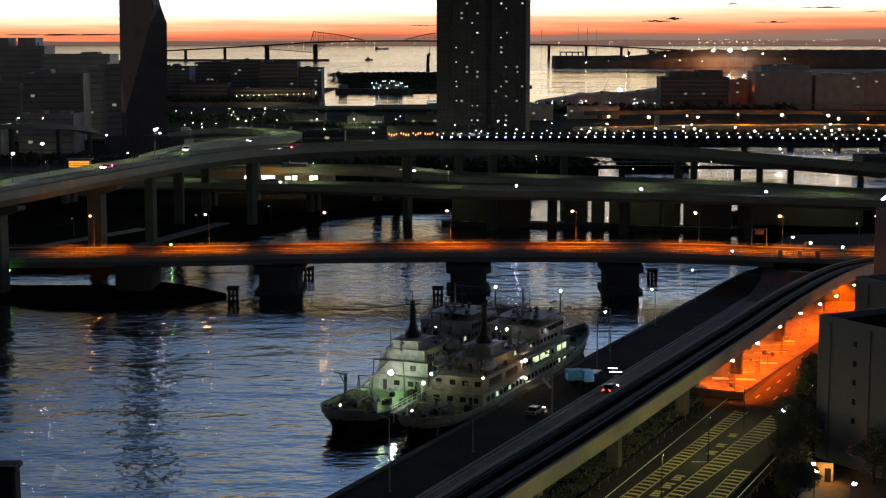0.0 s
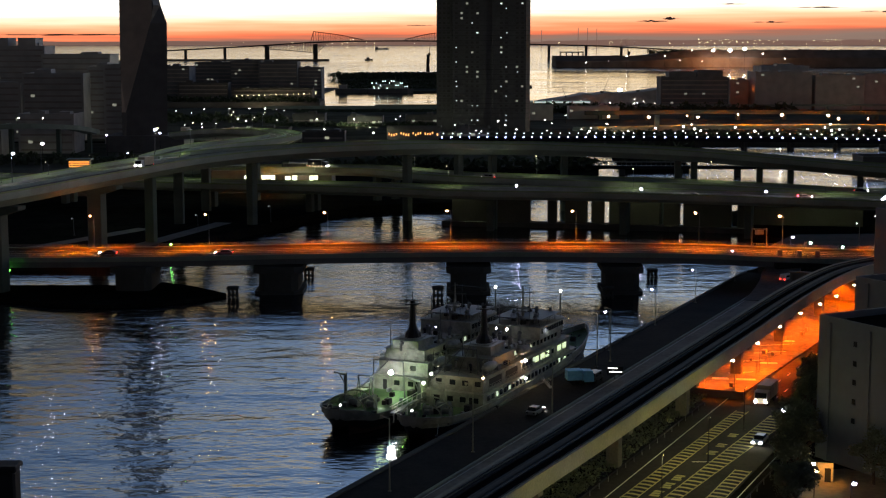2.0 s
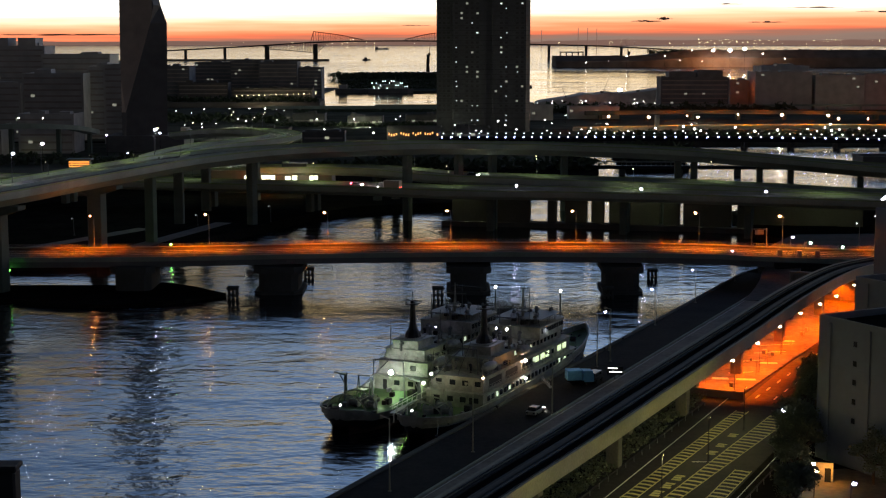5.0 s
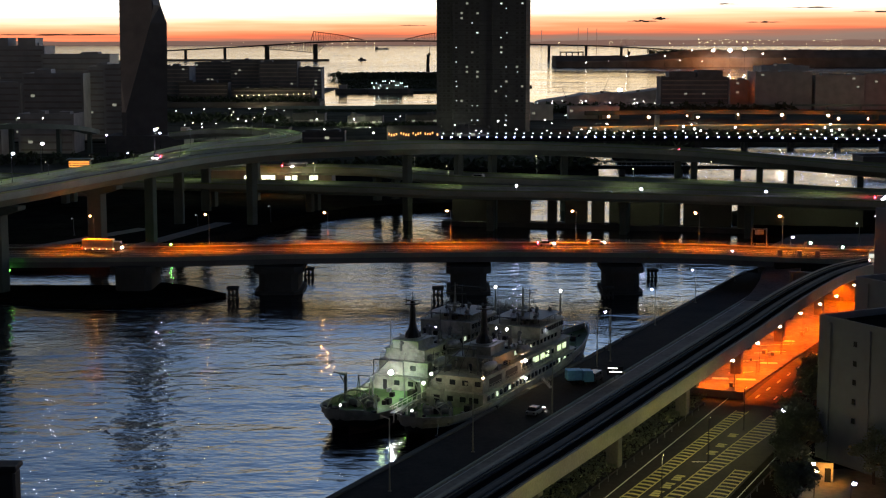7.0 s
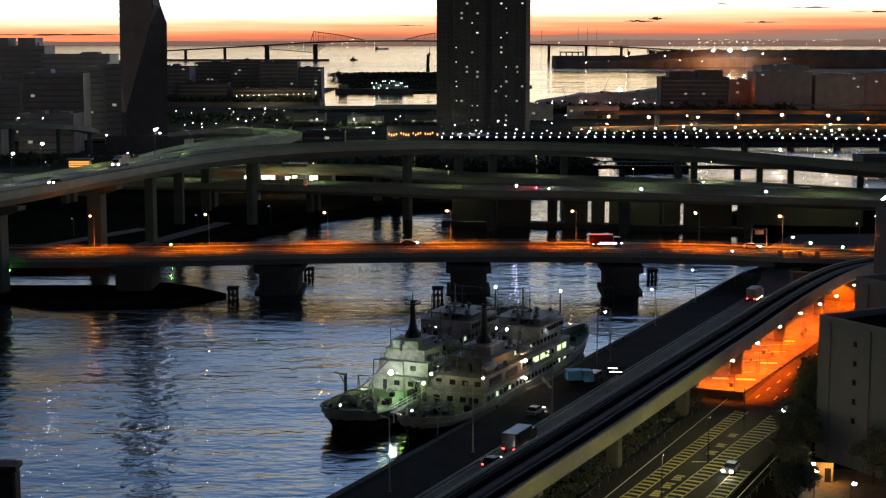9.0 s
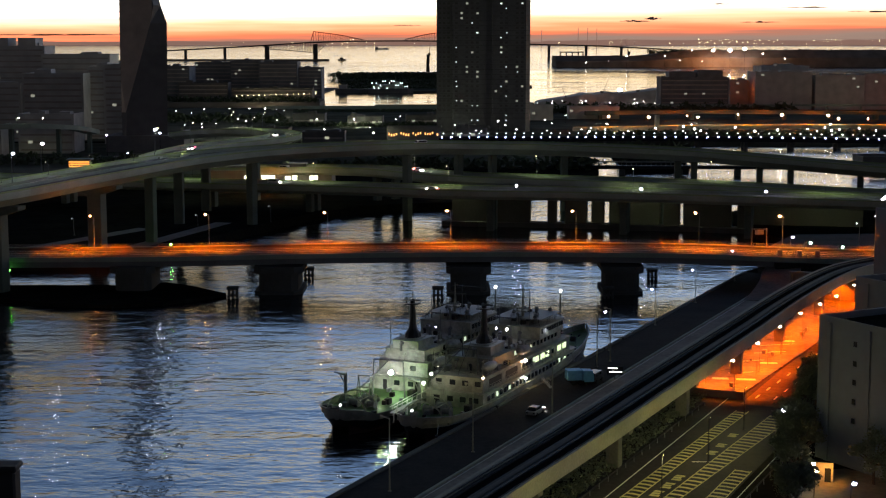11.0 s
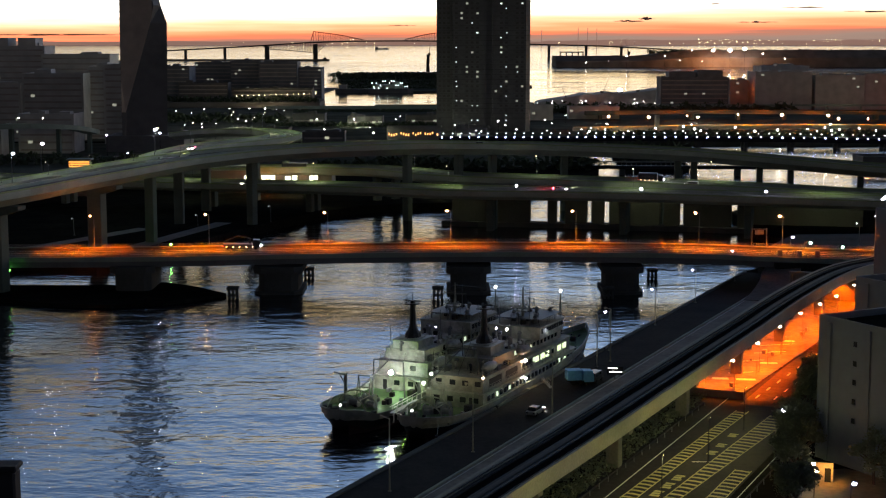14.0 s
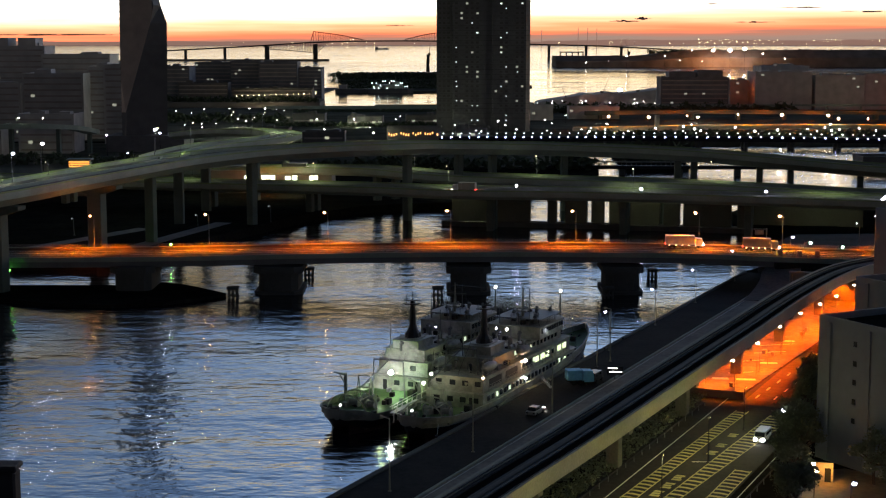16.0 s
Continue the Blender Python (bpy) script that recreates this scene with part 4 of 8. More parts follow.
# ---------------------------------------------------------------- long truss bridge over the bay
def bay_bridge():
    b = empty("truss_bridge")
    Y, base = 3400.0, bowl(3400)
    k = Y / 2800.0
    X = lambda px: (px - 784) * k
    zed = lambda py: 66.0 - (py - 70) * k
    # deck rises from both shores to the truss spans
    deck = [(X(250), Y, zed(92)), (X(330), Y, zed(87.5)), (X(400), Y, zed(84)), (X(470), Y, zed(80)), (X(560), Y, zed(74.5)), (X(640), Y, zed(72.5)), (X(720), Y, zed(72)), (X(800), Y, zed(73)), (X(940), Y, zed(78)), (X(1060), Y, zed(81)), (X(1200), Y, zed(88)), (X(1330), Y, zed(93))]
    path = smooth_path(deck, 30)
    part("deck", sweep(bmesh.new(), path, slab_profile(-6, 6, -2.2, 0.6)), STEEL_DARK, b)
    for px, top in ((332, 88), (401, 84), (475, 81), (560, 77), (820, 73), (970, 80), (1035, 81), (1097, 83), (1148, 87)):
        w = 4.8 if px in (475, 560) else 2.6
        part("pier", box(bmesh.new(), X(px) - w, X(px) + w, Y - 4, Y + 4, base - 4, zed(top) - 1), CONCRETE_DARK, b)
    # cantilever arms over the deck, falling away from the two main piers
    for ends, n in ((((557, 56.5), (600, 62), (645, 71)), 22), (((718, 70), (760, 60.5), (800, 56.5)), 20), (((800, 56.5), (845, 63), (890, 74)), 20)):
        top = smooth_path([(X(a), Y, zed(c)) for a, c in ends], (X(ends[-1][0]) - X(ends[0][0])) / n)
        part("top_chord", sweep(bmesh.new(), top, slab_profile(-0.9, 0.9, -0.8, 0.8)), STEEL_DARK, b)
        for p, q in zip(top, top[1:]):
            dz = min(path, key=lambda v: abs(v.x - p.x)).z
            if p.z > dz + 1:
                part("truss_member", rod(bmesh.new(), (p.x, Y, p.z), (p.x, Y, dz), 0.4, n=5), STEEL_DARK, b)
                part("truss_member", rod(bmesh.new(), (p.x, Y, dz), (q.x, Y, q.z), 0.25, n=5), STEEL_DARK, b)
    for px in (552, 800):
        part("truss_member", rod(bmesh.new(), (X(px), Y, zed(74)), (X(px + 5 if px < 600 else px), Y, zed(56.5)), 0.9, n=5), STEEL_DARK, b)
    # haunch under the deck at the main pier
    for ends in (((468, 82), (479, 87), (515, 89.5), (556, 93)), ((563, 93), (574, 83), (585, 74))):
        low = smooth_path([(X(p), Y, zed(c)) for p, c in ends], 5.5)
        part("bottom_chord", sweep(bmesh.new(), low, slab_profile(-0.8, 0.8, -0.7, 0.7)), STEEL_DARK, b)
        for i, p in enumerate(low):
            dz = min(path, key=lambda v: abs(v.x - p.x)).z
            q = low[min(len(low) - 1, i + 1)]
            part("truss_member", rod(bmesh.new(), (p.x, Y, p.z), (p.x, Y, dz), 0.4, n=5), STEEL_DARK, b)
            part("truss_member", rod(bmesh.new(), (p.x, Y, dz), (q.x, Y, q.z), 0.35, n=5), STEEL_DARK, b)
    tagged(b, "long dark truss bridge across the bay", "bridge")


bay_bridge()


# ---------------------------------------------------------------- ships
def ship_hull_rings(k=0):
    st = [(0.0, 2.0, 0.5, 4.6, 2.7), (1.4, 3.8, 1.5, 4.5, 1.4), (4.5, 5.3, 3.4, 4.2, -0.2), (10, 6.0, 5.1, 3.9, -2.2), (20, 6.3, 5.9, 3.7, -3), (42, 6.3, 6.1, 4.0, -3), (58, 6.0, 5.2, 4.5, -3), (68, 5.2, 3.6, 5.0, -3), (76, 3.6, 1.8, 5.5, -2.4), (81, 1.9, 0.6, 5.9, -1.2), (84.5, 0.2, 0.06, 6.3, 1.0)]
    return st


def build_ship(aft=0.0):
    """A ship whose deckhouses begin a little farther from the stern where aft is given."""
    s = empty("ship")
    st = ship_hull_rings()
    rows = [[] for _ in st]
    bm = bmesh.new()
    for i, (x, hd, hw, sh, lo) in enumerate(st):
        if aft and 4 < x <= 20:
            sh -= 0.8
        half = [(0, lo), (hw * 0.75, lo + 0.1), (hw, max(lo + 0.3, 0.5)), ((hw * 0.35 + hd * 0.65), 0.5 + (sh - 0.5) * 0.55), (hd, sh)]
        pts = [(-y, z) for y, z in reversed(half[1:])] + half
        rows[i] = [bm.verts.new((x, y, z)) for y, z in pts]
    for a, b in zip(rows, rows[1:]):
        for i in range(len(a) - 1):
            bm.faces.new((a[i], a[i + 1], b[i + 1], b[i])).material_index = 0 if i in (0, 7) else 1
    bm.faces.new(rows[0])
    bmesh.ops.recalc_face_normals(bm, faces=bm.faces)
    for f in bm.faces:
        f.smooth = True
    hull = part("hull", bm, SHIP_HULL, s, "grey-white hull, black towards the waterline")
    hull.data.materials.append(SHIP_BLACK)
    # rubbing strake and bulwark cap on each side
    for sg in (-1, 1):
        own = st[4:] if aft and sg < 0 else st
        line = [Vector((x, sg * hd, sh)) for x, hd, hw, sh, lo in own]
        part("bulwark_cap", sweep(bmesh.new(), line, slab_profile(-0.16, 0.16, -0.12, 0.1)), SHIP_WHITE, s)
        line = [Vector((x, sg * (hw * 0.35 + hd * 0.65) * 1.01, 0.5 + (sh - 0.5) * 0.55)) for x, hd, hw, sh, lo in st[2:-1]]
        part("rubbing_strake", sweep(bmesh.new(), line, slab_profile(-0.1, 0.1, -0.12, 0.12)), SHIP_BLACK, s)
        line = [Vector((x, sg * (hd - 0.1), sh - 0.5)) for x, hd, hw, sh, lo in st]
        bm = bmesh.new()
        lo_v = [bm.verts.new((x, sg * (hd - 0.14 if hd > 0.3 else 0.05), sh - 1.05)) for x, hd, hw, sh, lo in own]
        hi_v = [bm.verts.new((x, sg * (hd - 0.14 if hd > 0.3 else 0.05), sh)) for x, hd, hw, sh, lo in own]
        for i in range(len(own) - 1):
            bm.faces.new((lo_v[i], lo_v[i + 1], hi_v[i + 1], hi_v[i]))
        part("bulwark", bm, SHIP_WHITE, s)
    bm = bmesh.new()
    a = [bm.verts.new((x, -hd + 0.1, sh - 1.0)) for x, hd, hw, sh, lo in st]
    b = [bm.verts.new((x, hd - 0.1, sh - 1.0)) for x, hd, hw, sh, lo in st]
    for i in range(len(st) - 1):
        bm.faces.new((a[i], a[i + 1], b[i + 1], b[i]))
    part("main_deck", bm, SHIP_DECK, s, "green painted deck")
    # waterline band
    bm = bmesh.new()
    for sg in (-1, 1):
        v0 = [bm.verts.new((x, sg * (hw + 0.03), max(lo + 0.3, 0.5) + 0.04)) for x, hd, hw, sh, lo in st[1:-1]]
        v1 = [bm.verts.new((x, sg * (hw * 0.97 + 0.02), -0.3)) for x, hd, hw, sh, lo in st[1:-1]]
        for i in range(len(v0) - 1):
            bm.faces.new((v0[i], v0[i + 1], v1[i + 1], v1[i]))
    part("boot_band", bm, SHIP_BOOT, s, "dark band at the waterline")

    def house(name, x0, x1, hb, z0, z1, mat_=SHIP_WHITE, front=1.2):
        """A deckhouse with a rounded front and a deck edge."""
        pts = [(x0, -hb), (x1 - front, -hb), (x1 - front * 0.3, -hb * 0.8), (x1, -hb * 0.4), (x1, hb * 0.4), (x1 - front * 0.3, hb * 0.8), (x1 - front, hb), (x0, hb)]
        h = part(name, prism(bmesh.new(), pts, z0, z1), mat_, s)
        part("deck_edge", prism(bmesh.new(), [(x + (0.25 if x > x0 else -0.4), y * 1.05) for x, y in pts], z1, z1 + 0.14), SHIP_WHITE, s)
        return h

    def railing(x0, x1, y, z):
        bm = bmesh.new()
        n = max(1, int((x1 - x0) / 1.6))
        for i in range(n + 1):
            x = x0 + (x1 - x0) * i / n
            rod(bm, (x, y, z), (x, y, z + 1.0), 0.035, n=4)
        for h in (0.35, 0.68, 1.0):
            rod(bm, (x0, y, z + h), (x1, y, z + h), 0.03, n=4)
        part("railing", bm, SHIP_WHITE, s)

    def cross_railing(x, y0, y1, z):
        bm = bmesh.new()
        n = max(1, int(abs(y1 - y0) / 1.6))
        for i in range(n + 1):
            y = y0 + (y1 - y0) * i / n
            rod(bm, (x, y, z), (x, y, z + 1.0), 0.035, n=4)
        for h in (0.35, 0.68, 1.0):
            rod(bm, (x, y0, z + h), (x, y1, z + h), 0.03, n=4)
        part("railing", bm, SHIP_WHITE, s)

    lower = house("lower_deckhouse", 16.5 + aft, 64, 5.4, 2.7, 5.3)
    upper = house("upper_deckhouse", 17.5 + aft, 62, 4.9, 5.44, 7.9)
    boat_h = house("boat_deckhouse", 24 + aft * 0.3, 60, 3.9, 8.04, 10.0)
    wheel_h = house("bridge_house", 44, 58.5, 5.2, 10.14, 12.4, front=2.0)
    house("casing", 26.5, 33, 2.6, 10.14, 11.6, front=0.3)
    railing(17.5 + aft, 60, 5.3, 5.44), railing(17.5 + aft, 60, -5.3, 5.44)
    railing(18 + aft, 42, 4.9, 8.04), railing(18 + aft, 42, -4.9, 8.04)
    cross_railing(17.2 + aft, -5.1, 5.1, 5.44), cross_railing(17.6 + aft, -4.7, 4.7, 8.04)
    railing(45, 57, 4.8, 12.54), railing(45, 57, -4.8, 12.54)
    # rows of windows; some are lit
    pane = box(bmesh.new(), -0.55, 0.55, -0.04, 0.04, -0.5, 0.42, 0.06)
    dark = part("window", pane, GLASS_DARK, lower)
    dark.matrix_basis = pose(28, -5.42, 4.5)
    lit = part("window", box(bmesh.new(), -0.5, 0.5, -0.05, 0.05, -0.38, 0.38, 0.06), WINDOW_COOL, lower)
    lit.matrix_basis = pose(54, -5.44, 4.5)
    rnd = random.Random(9)
    for hb, z, x0, x1, p, own in ((5.42, 4.3, 19 + aft, 61, 0.05, lower), (4.92, 6.9, 38, 42, 0.1, upper), (3.92, 9.2, 35, 57, 0.05, boat_h)):
        x = x0
        while x < x1:
            for sg in (-1, 1):
                me = lit.data if rnd.random() < p else dark.data
                share("window", me, own, pose(x, sg * hb, z))
            x += 1.9
    wide = part("gallery_window", box(bmesh.new(), -1.0, 1.0, -0.05, 0.05, -0.55, 0.5, 0.08), WINDOW_GALLERY, upper, "wide lit gallery window")
    wide.matrix_basis = pose(43.2, -4.95, 6.7)
    for k, x in enumerate((46.2, 48.6, 51.6, 55.2, 58.0)):
        share("gallery_window", wide.data if not aft and k != 2 else dark.data, upper, pose(x, -4.95, 6.7))
        share("gallery_window", dark.data, upper, pose(x, 4.95, 6.7))
    for y in ((-2.0, 0.8) if aft else (-4, -1.6, 0.8, 3.4)):
        share("window", dark.data, lower, pose(16.46 + aft, y, 4.2, 0, 0, 90))
        if not aft or y < 0:
            share("window", dark.data, upper, pose(17.46 + aft, y, 6.9, 0, 0, 90))
    for i in range(9):
        share("window", dark.data, wheel_h, pose(58.55 if 1 < i < 7 else 57.6, -4 + i, 11.6, 0, 0, 90))
        share("window", dark.data, wheel_h, pose(45.5 + i * 1.3, -5.22, 11.6))
        share("window", dark.data, wheel_h, pose(45.5 + i * 1.3, 5.22, 11.6))
    door = part("door", box(bmesh.new(), -0.05, 0.05, -0.4, 0.4, 0, 1.9, 0.04), STEEL_DARK, s)
    door.matrix_basis = pose(16.46 + aft, 3.2, 2.75)
    share("door", door.data, s, pose(16.46 + aft, -3.2, 2.75))
    # black funnel with its lattice mast
    f = part("funnel", prism(bmesh.new(), [(27.4, -1.9), (31.6, -1.7), (32.2, 0), (31.6, 1.7), (27.4, 1.9), (26.9, 0)], 10.14, 11.9), SHIP_WHITE, s)
    bm = bmesh.new()
    lvl = [(11.9, 1.75), (12.6, 1.6), (13.3, 1.0), (14.4, 0.72), (16.4, 0.58), (18.6, 0.48)]
    rr = []
    for z, r in lvl:
        rr.append([bm.verts.new((29.6 + math.cos(t) * r * 1.1, math.sin(t) * r * 0.85, z)) for t in [math.pi * 2 * k / 10 for k in range(10)]])
    for p, q in zip(rr, rr[1:]):
        for k in range(10):
            bm.faces.new((p[k], p[(k + 1) % 10], q[(k + 1) % 10], q[k]))
    bm.faces.new(rr[-1])
    bmesh.ops.recalc_face_normals(bm, faces=bm.faces)
    part("funnel_top", bm, SHIP_BLACK, s, "black tapered funnel top")
    bm = bmesh.new()
    box(bm, 28.6, 30.6, -1.1, 1.1, 17.9, 18.1)
    rod(bm, (29.6, -1.8, 18.6), (29.6, 1.8, 18.6), 0.08)
    rod(bm, (29.6, 0, 18.6), (29.6, 0, 20.2), 0.07)
    rod(bm, (28.9, 0.9, 18.1), (28.9, 0.9, 19.5), 0.05)
    part("funnel_platform", bm, SHIP_BLACK, s)
    # masts
    for x, z0, z1, yard in ((48.5, 12.5, 19.2, 2.4), (69, 4.0, 15.2, 1.6)):
        bm = rod(bmesh.new(), (x, 0, z0), (x, 0, z1), 0.32, 0.14)
        rod(bm, (x, -yard, z1 - 2.0), (x, yard, z1 - 2.0), 0.07)
        rod(bm, (x, -yard * 0.6, z1 - 4.0), (x, yard * 0.6, z1 - 4.0), 0.07)
        rod(bm, (x - 1.6, 0, z0), (x, 0, z0 + (z1 - z0) * 0.6), 0.12)
        part("mast", bm, SHIP_WHITE, s)
    part("radar", box(bmesh.new(), 48.2, 48.5, -1.2, 1.2, 15.0, 15.25, 0.05), SHIP_WHITE, s)
    part("mast_platform", prism(bmesh.new(), [(47.6, -0.9), (49.3, -0.9), (49.3, 0.9), (47.6, 0.9)], 14.6, 14.8), SHIP_WHITE, s)
    part("mast_lamp", ball(bmesh.new(), (69, 0.0, 15.5), 0.32), LIGHT_SMALL, s)
    part("search_light", ball(bmesh.new(), (54, 0.8, 13.6), 0.6, 1.0, 10), SHIP_BLACK, s)
    # boats under davits
    for sg in (-1, 1):
        for x in ((37,) if aft else (21, 37)):
            bm = bmesh.new()
            bmesh.ops.create_uvsphere(bm, u_segments=12, v_segments=8, radius=1.0, matrix=Matrix.Translation((x, sg * 4.7, 9.5)) @ Matrix.Diagonal((3.0, 0.95, 0.8, 1)))
            part("lifeboat", bm, SHIP_WHITE, s)
            bm = bmesh.new()
            for dx in (-2, 2):
                rod(bm, (x + dx, sg * 4.2, 8.0), (x + dx, sg * 4.4, 10.8), 0.12)
                rod(bm, (x + dx, sg * 4.4, 10.8), (x + dx, sg * 5.4, 11.0), 0.1)
            part("davit", bm, SHIP_WHITE, s)
    # stern working deck: arches, drums, gear, crane
    bm = bmesh.new()
    for x in (3.5, 7.5):
        pts = [Vector((x, 3.8 * math.cos(t), 3.2 + 3.2 * math.sin(t))) for t in [math.pi * k / 10 for k in range(11)]]
        for p, q in zip(pts, pts[1:]):
            rod(bm, p, q, 0.13, n=6)
    for y in (-2.5, 2.5):
        rod(bm, (3.5, y, 5.6), (7.5, y, 5.6), 0.08, n=5)
    part("stern_arch", bm, SHIP_WHITE, s)
    rnd = random.Random(12)
    for x, y, r, w in ((9.5, 1.6, 0.9, 1.6), (9.3, -1.8, 0.8, 1.4), (12.4, 0.2, 1.0, 2.0)):
        bm = rod(bmesh.new(), (x, y - w / 2, 3.7), (x, y + w / 2, 3.7), r * 0.7, n=12)
        rod(bm, (x, y - w / 2 - 0.1, 3.7), (x, y - w / 2, 3.7), r, n=12)
        rod(bm, (x, y + w / 2, 3.7), (x, y + w / 2 + 0.1, 3.7), r, n=12)
        part("winch", bm, STEEL, s)
    for k in range(24 if aft else 14):
        x, y, h = rnd.uniform(2.5, 15 + aft), rnd.uniform(-4.3, 4.3), rnd.uniform(0.4, 1.3)
        part("deck_gear", box(bmesh.new(), x - h * 0.6, x + h * 0.6, y - h * 0.5, y + h * 0.5, 2.85, 2.85 + h, 0.08), (STEEL, SHIP_BLACK, SHIP_GREY, STEEL_DARK)[k % 4], s)
    for y in (1.2, 3.6):
        for dx in (0, 1.8):
            part("gantry_leg", rod(bmesh.new(), (14.0 + dx, y, 2.8), (14.9, y, 7.2), 0.11, n=5), SHIP_WHITE, s)
    for x, z in ((14.9, 7.2), (14.5, 5.2)):
        part("gantry_beam", rod(bmesh.new(), (x, 1.0, z), (x, 3.8, z), 0.1, n=5), SHIP_WHITE, s)
    bm = rod(bmesh.new(), (11.5, 4.4, 3.0), (11.5, 4.4, 8.2), 0.35, 0.28)
    rod(bm, (11.5, 4.4, 7.9), (5.5, 3.4, 9.6), 0.22, 0.12)
    rod(bm, (11.5, 4.4, 6.0), (8.5, 3.9, 8.6), 0.1)
    part("deck_crane", bm, STEEL, s)
    # bow: windlass, bitts
    for y in (-1.4, 1.4):
        part("windlass", rod(bmesh.new(), (73, y - 0.5, 5.0), (73, y + 0.5, 5.0), 0.55, n=10), STEEL_DARK, s)
    for x, y in ((78, 0.9), (78, -0.9), (66, 4.2), (66, -4.2), (3, 3.2), (3, -3.2)):
        bm = rod(bmesh.new(), (x - 0.4, y, 2.8 if x < 10 else 4.0), (x - 0.4, y, 3.7 if x < 10 else 5.0), 0.16)
        rod(bm, (x + 0.4, y, 2.8 if x < 10 else 4.0), (x + 0.4, y, 3.7 if x < 10 else 5.0), 0.16)
        part("bitts", bm, SHIP_BLACK, s)
    # upper-works clutter: vents, lockers, rafts, rigging
    rnd = random.Random(23)
    for x, y, z, hh in ((22, -2.6, 8.05, 1.6), (22.5, 2.4, 8.05, 1.4), (35, -2.8, 10.1, 1.5), (35.5, 2.6, 10.1, 1.3), (38, 0.5, 10.1, 1.8), (41, -2.2, 10.1, 1.4), (41, 2.4, 10.1, 1.6), (60, -2.5, 8.0, 1.3), (60, 2.5, 8.0, 1.3), (24.6, 0, 10.1, 1.2), (47, -3, 12.5, 1.3), (51, 3, 12.5, 1.1), (56, -2.6, 12.5, 1.2), (53, -1, 12.5, 1.7)):
        if z < 9 and x < 18 + aft:
            continue
        bm = rod(bmesh.new(), (x, y, z), (x, y, z + hh), 0.28, 0.24, 8)
        rod(bm, (x, y, z + hh), (x + 0.5, y, z + hh + 0.25), 0.34, 0.42, 8)
        part("ventilator", bm, SHIP_GREY, s)
    for k in range(16):
        x, y = rnd.uniform(19 + aft, 43), rnd.choice((-4.4, -3.2, 3.2, 4.4))
        part("locker", box(bmesh.new(), x - 0.7, x + 0.7, y - 0.4, y + 0.4, 8.04, 8.04 + rnd.uniform(0.7, 1.3), 0.05), SHIP_GREY if k % 2 else SHIP_BLACK, s)
    for x in (34, 36, 38, 40):
        for sg in (-1, 1):
            part("life_raft", rod(bmesh.new(), (x - 0.6, sg * 3.4, 10.5), (x + 0.6, sg * 3.4, 10.5), 0.36, n=10), SHIP_WHITE, s)
    part("bridge_awning", box(bmesh.new(), 46, 57, -4.7, 4.7, 13.5, 13.62), SHIP_GREY, s, "dark awning over the top deck")
    bm = bmesh.new()
    for x in (46.2, 49.8, 53.4, 56.8):
        for y in (-4.6, 4.6):
            rod(bm, (x, y, 12.5), (x, y, 13.5), 0.05, n=5)
    part("awning_post", bm, SHIP_GREY, s)
    bm = bmesh.new()
    for a_, b_ in (((29.6, 0, 18.4), (48.5, 0, 18.8)), ((48.5, 0, 18.8), (69, 0, 15.0)), ((69, 0, 15.0), (83.5, 0, 6.2)), ((29.6, 0, 18.0), (18 + aft, 0, 8.2)), ((48.5, 2.2, 17.2), (45, 4.8, 12.5)), ((48.5, -2.2, 17.2), (45, -4.8, 12.5)), ((69, 1.4, 13.2), (66, 4.6, 5)), ((69, -1.4, 13.2), (66, -4.6, 5))):
        rod(bm, a_, b_, 0.035, n=4)
    part("rigging", bm, SHIP_BLACK, s)
    # flat black panels put the shade of open galleries on the wall
    for x0, x1 in ((28, 33.5), (36, 41)) if aft else ((20.5, 26), (28, 33.5), (36, 41)):
        for sg in (-1, 1):
            part("gallery_shade", box(bmesh.new(), x0, x1, sg * 4.93 - 0.03, sg * 4.93 + 0.03, 5.8, 7.3), SHIP_BLACK, s, "black panel painting the shade of an open gallery")
    bm = bmesh.new()
    for y in (-3.2, 3.2):
        rod(bm, (19.5, y, 2.8 if aft else 8.0), (19.5, y * 0.9, 9.4 if aft else 12.6), 0.16, 0.12, 6)
    top = 9.3 if aft else 12.5
    rod(bm, (19.5, -2.9, top), (19.5, 2.9, top), 0.12, n=6)
    rod(bm, (19.5, 0, top), (8.5, 0.5, top - 3.3), 0.1, n=6)
    part("derrick", bm, SHIP_GREY, s)
    # pipes, boxes and thin poles crowding the upper decks
    rnd = random.Random(61)
    for k in range(64):
        z, x0, x1, hb = rnd.choice(((8.18, 19 + aft, 44, 4.6), (10.14, 34, 43.5, 3.4), (12.54, 44.5, 57, 4.6), (8.0, 59, 63, 3.0)))
        x, y, hh = rnd.uniform(x0, x1), rnd.uniform(-hb, hb), rnd.uniform(0.5, 1.9)
        if abs(x - 29.6) < 3.6 and abs(y) < 2.8:
            continue
        if k % 3 == 0:
            part("thin_pole", rod(bmesh.new(), (x, y, z), (x, y, z + hh * 2.0), 0.07, 0.05, 5), SHIP_GREY, s)
        elif k % 3 == 1:
            part("deck_box", box(bmesh.new(), x - 0.5, x + 0.5, y - 0.4, y + 0.4, z, z + hh * 0.7, 0.04), SHIP_BLACK if k % 2 else SHIP_GREY, s)
        else:
            bm = rod(bmesh.new(), (x, y, z), (x, y, z + hh), 0.2, 0.18, 7)
            rod(bm, (x, y, z + hh), (x + 0.3, y + 0.3, z + hh + 0.2), 0.26, 0.3, 7)
            part("vent_pipe", bm, SHIP_BLACK if k % 2 else SHIP_GREY, s)
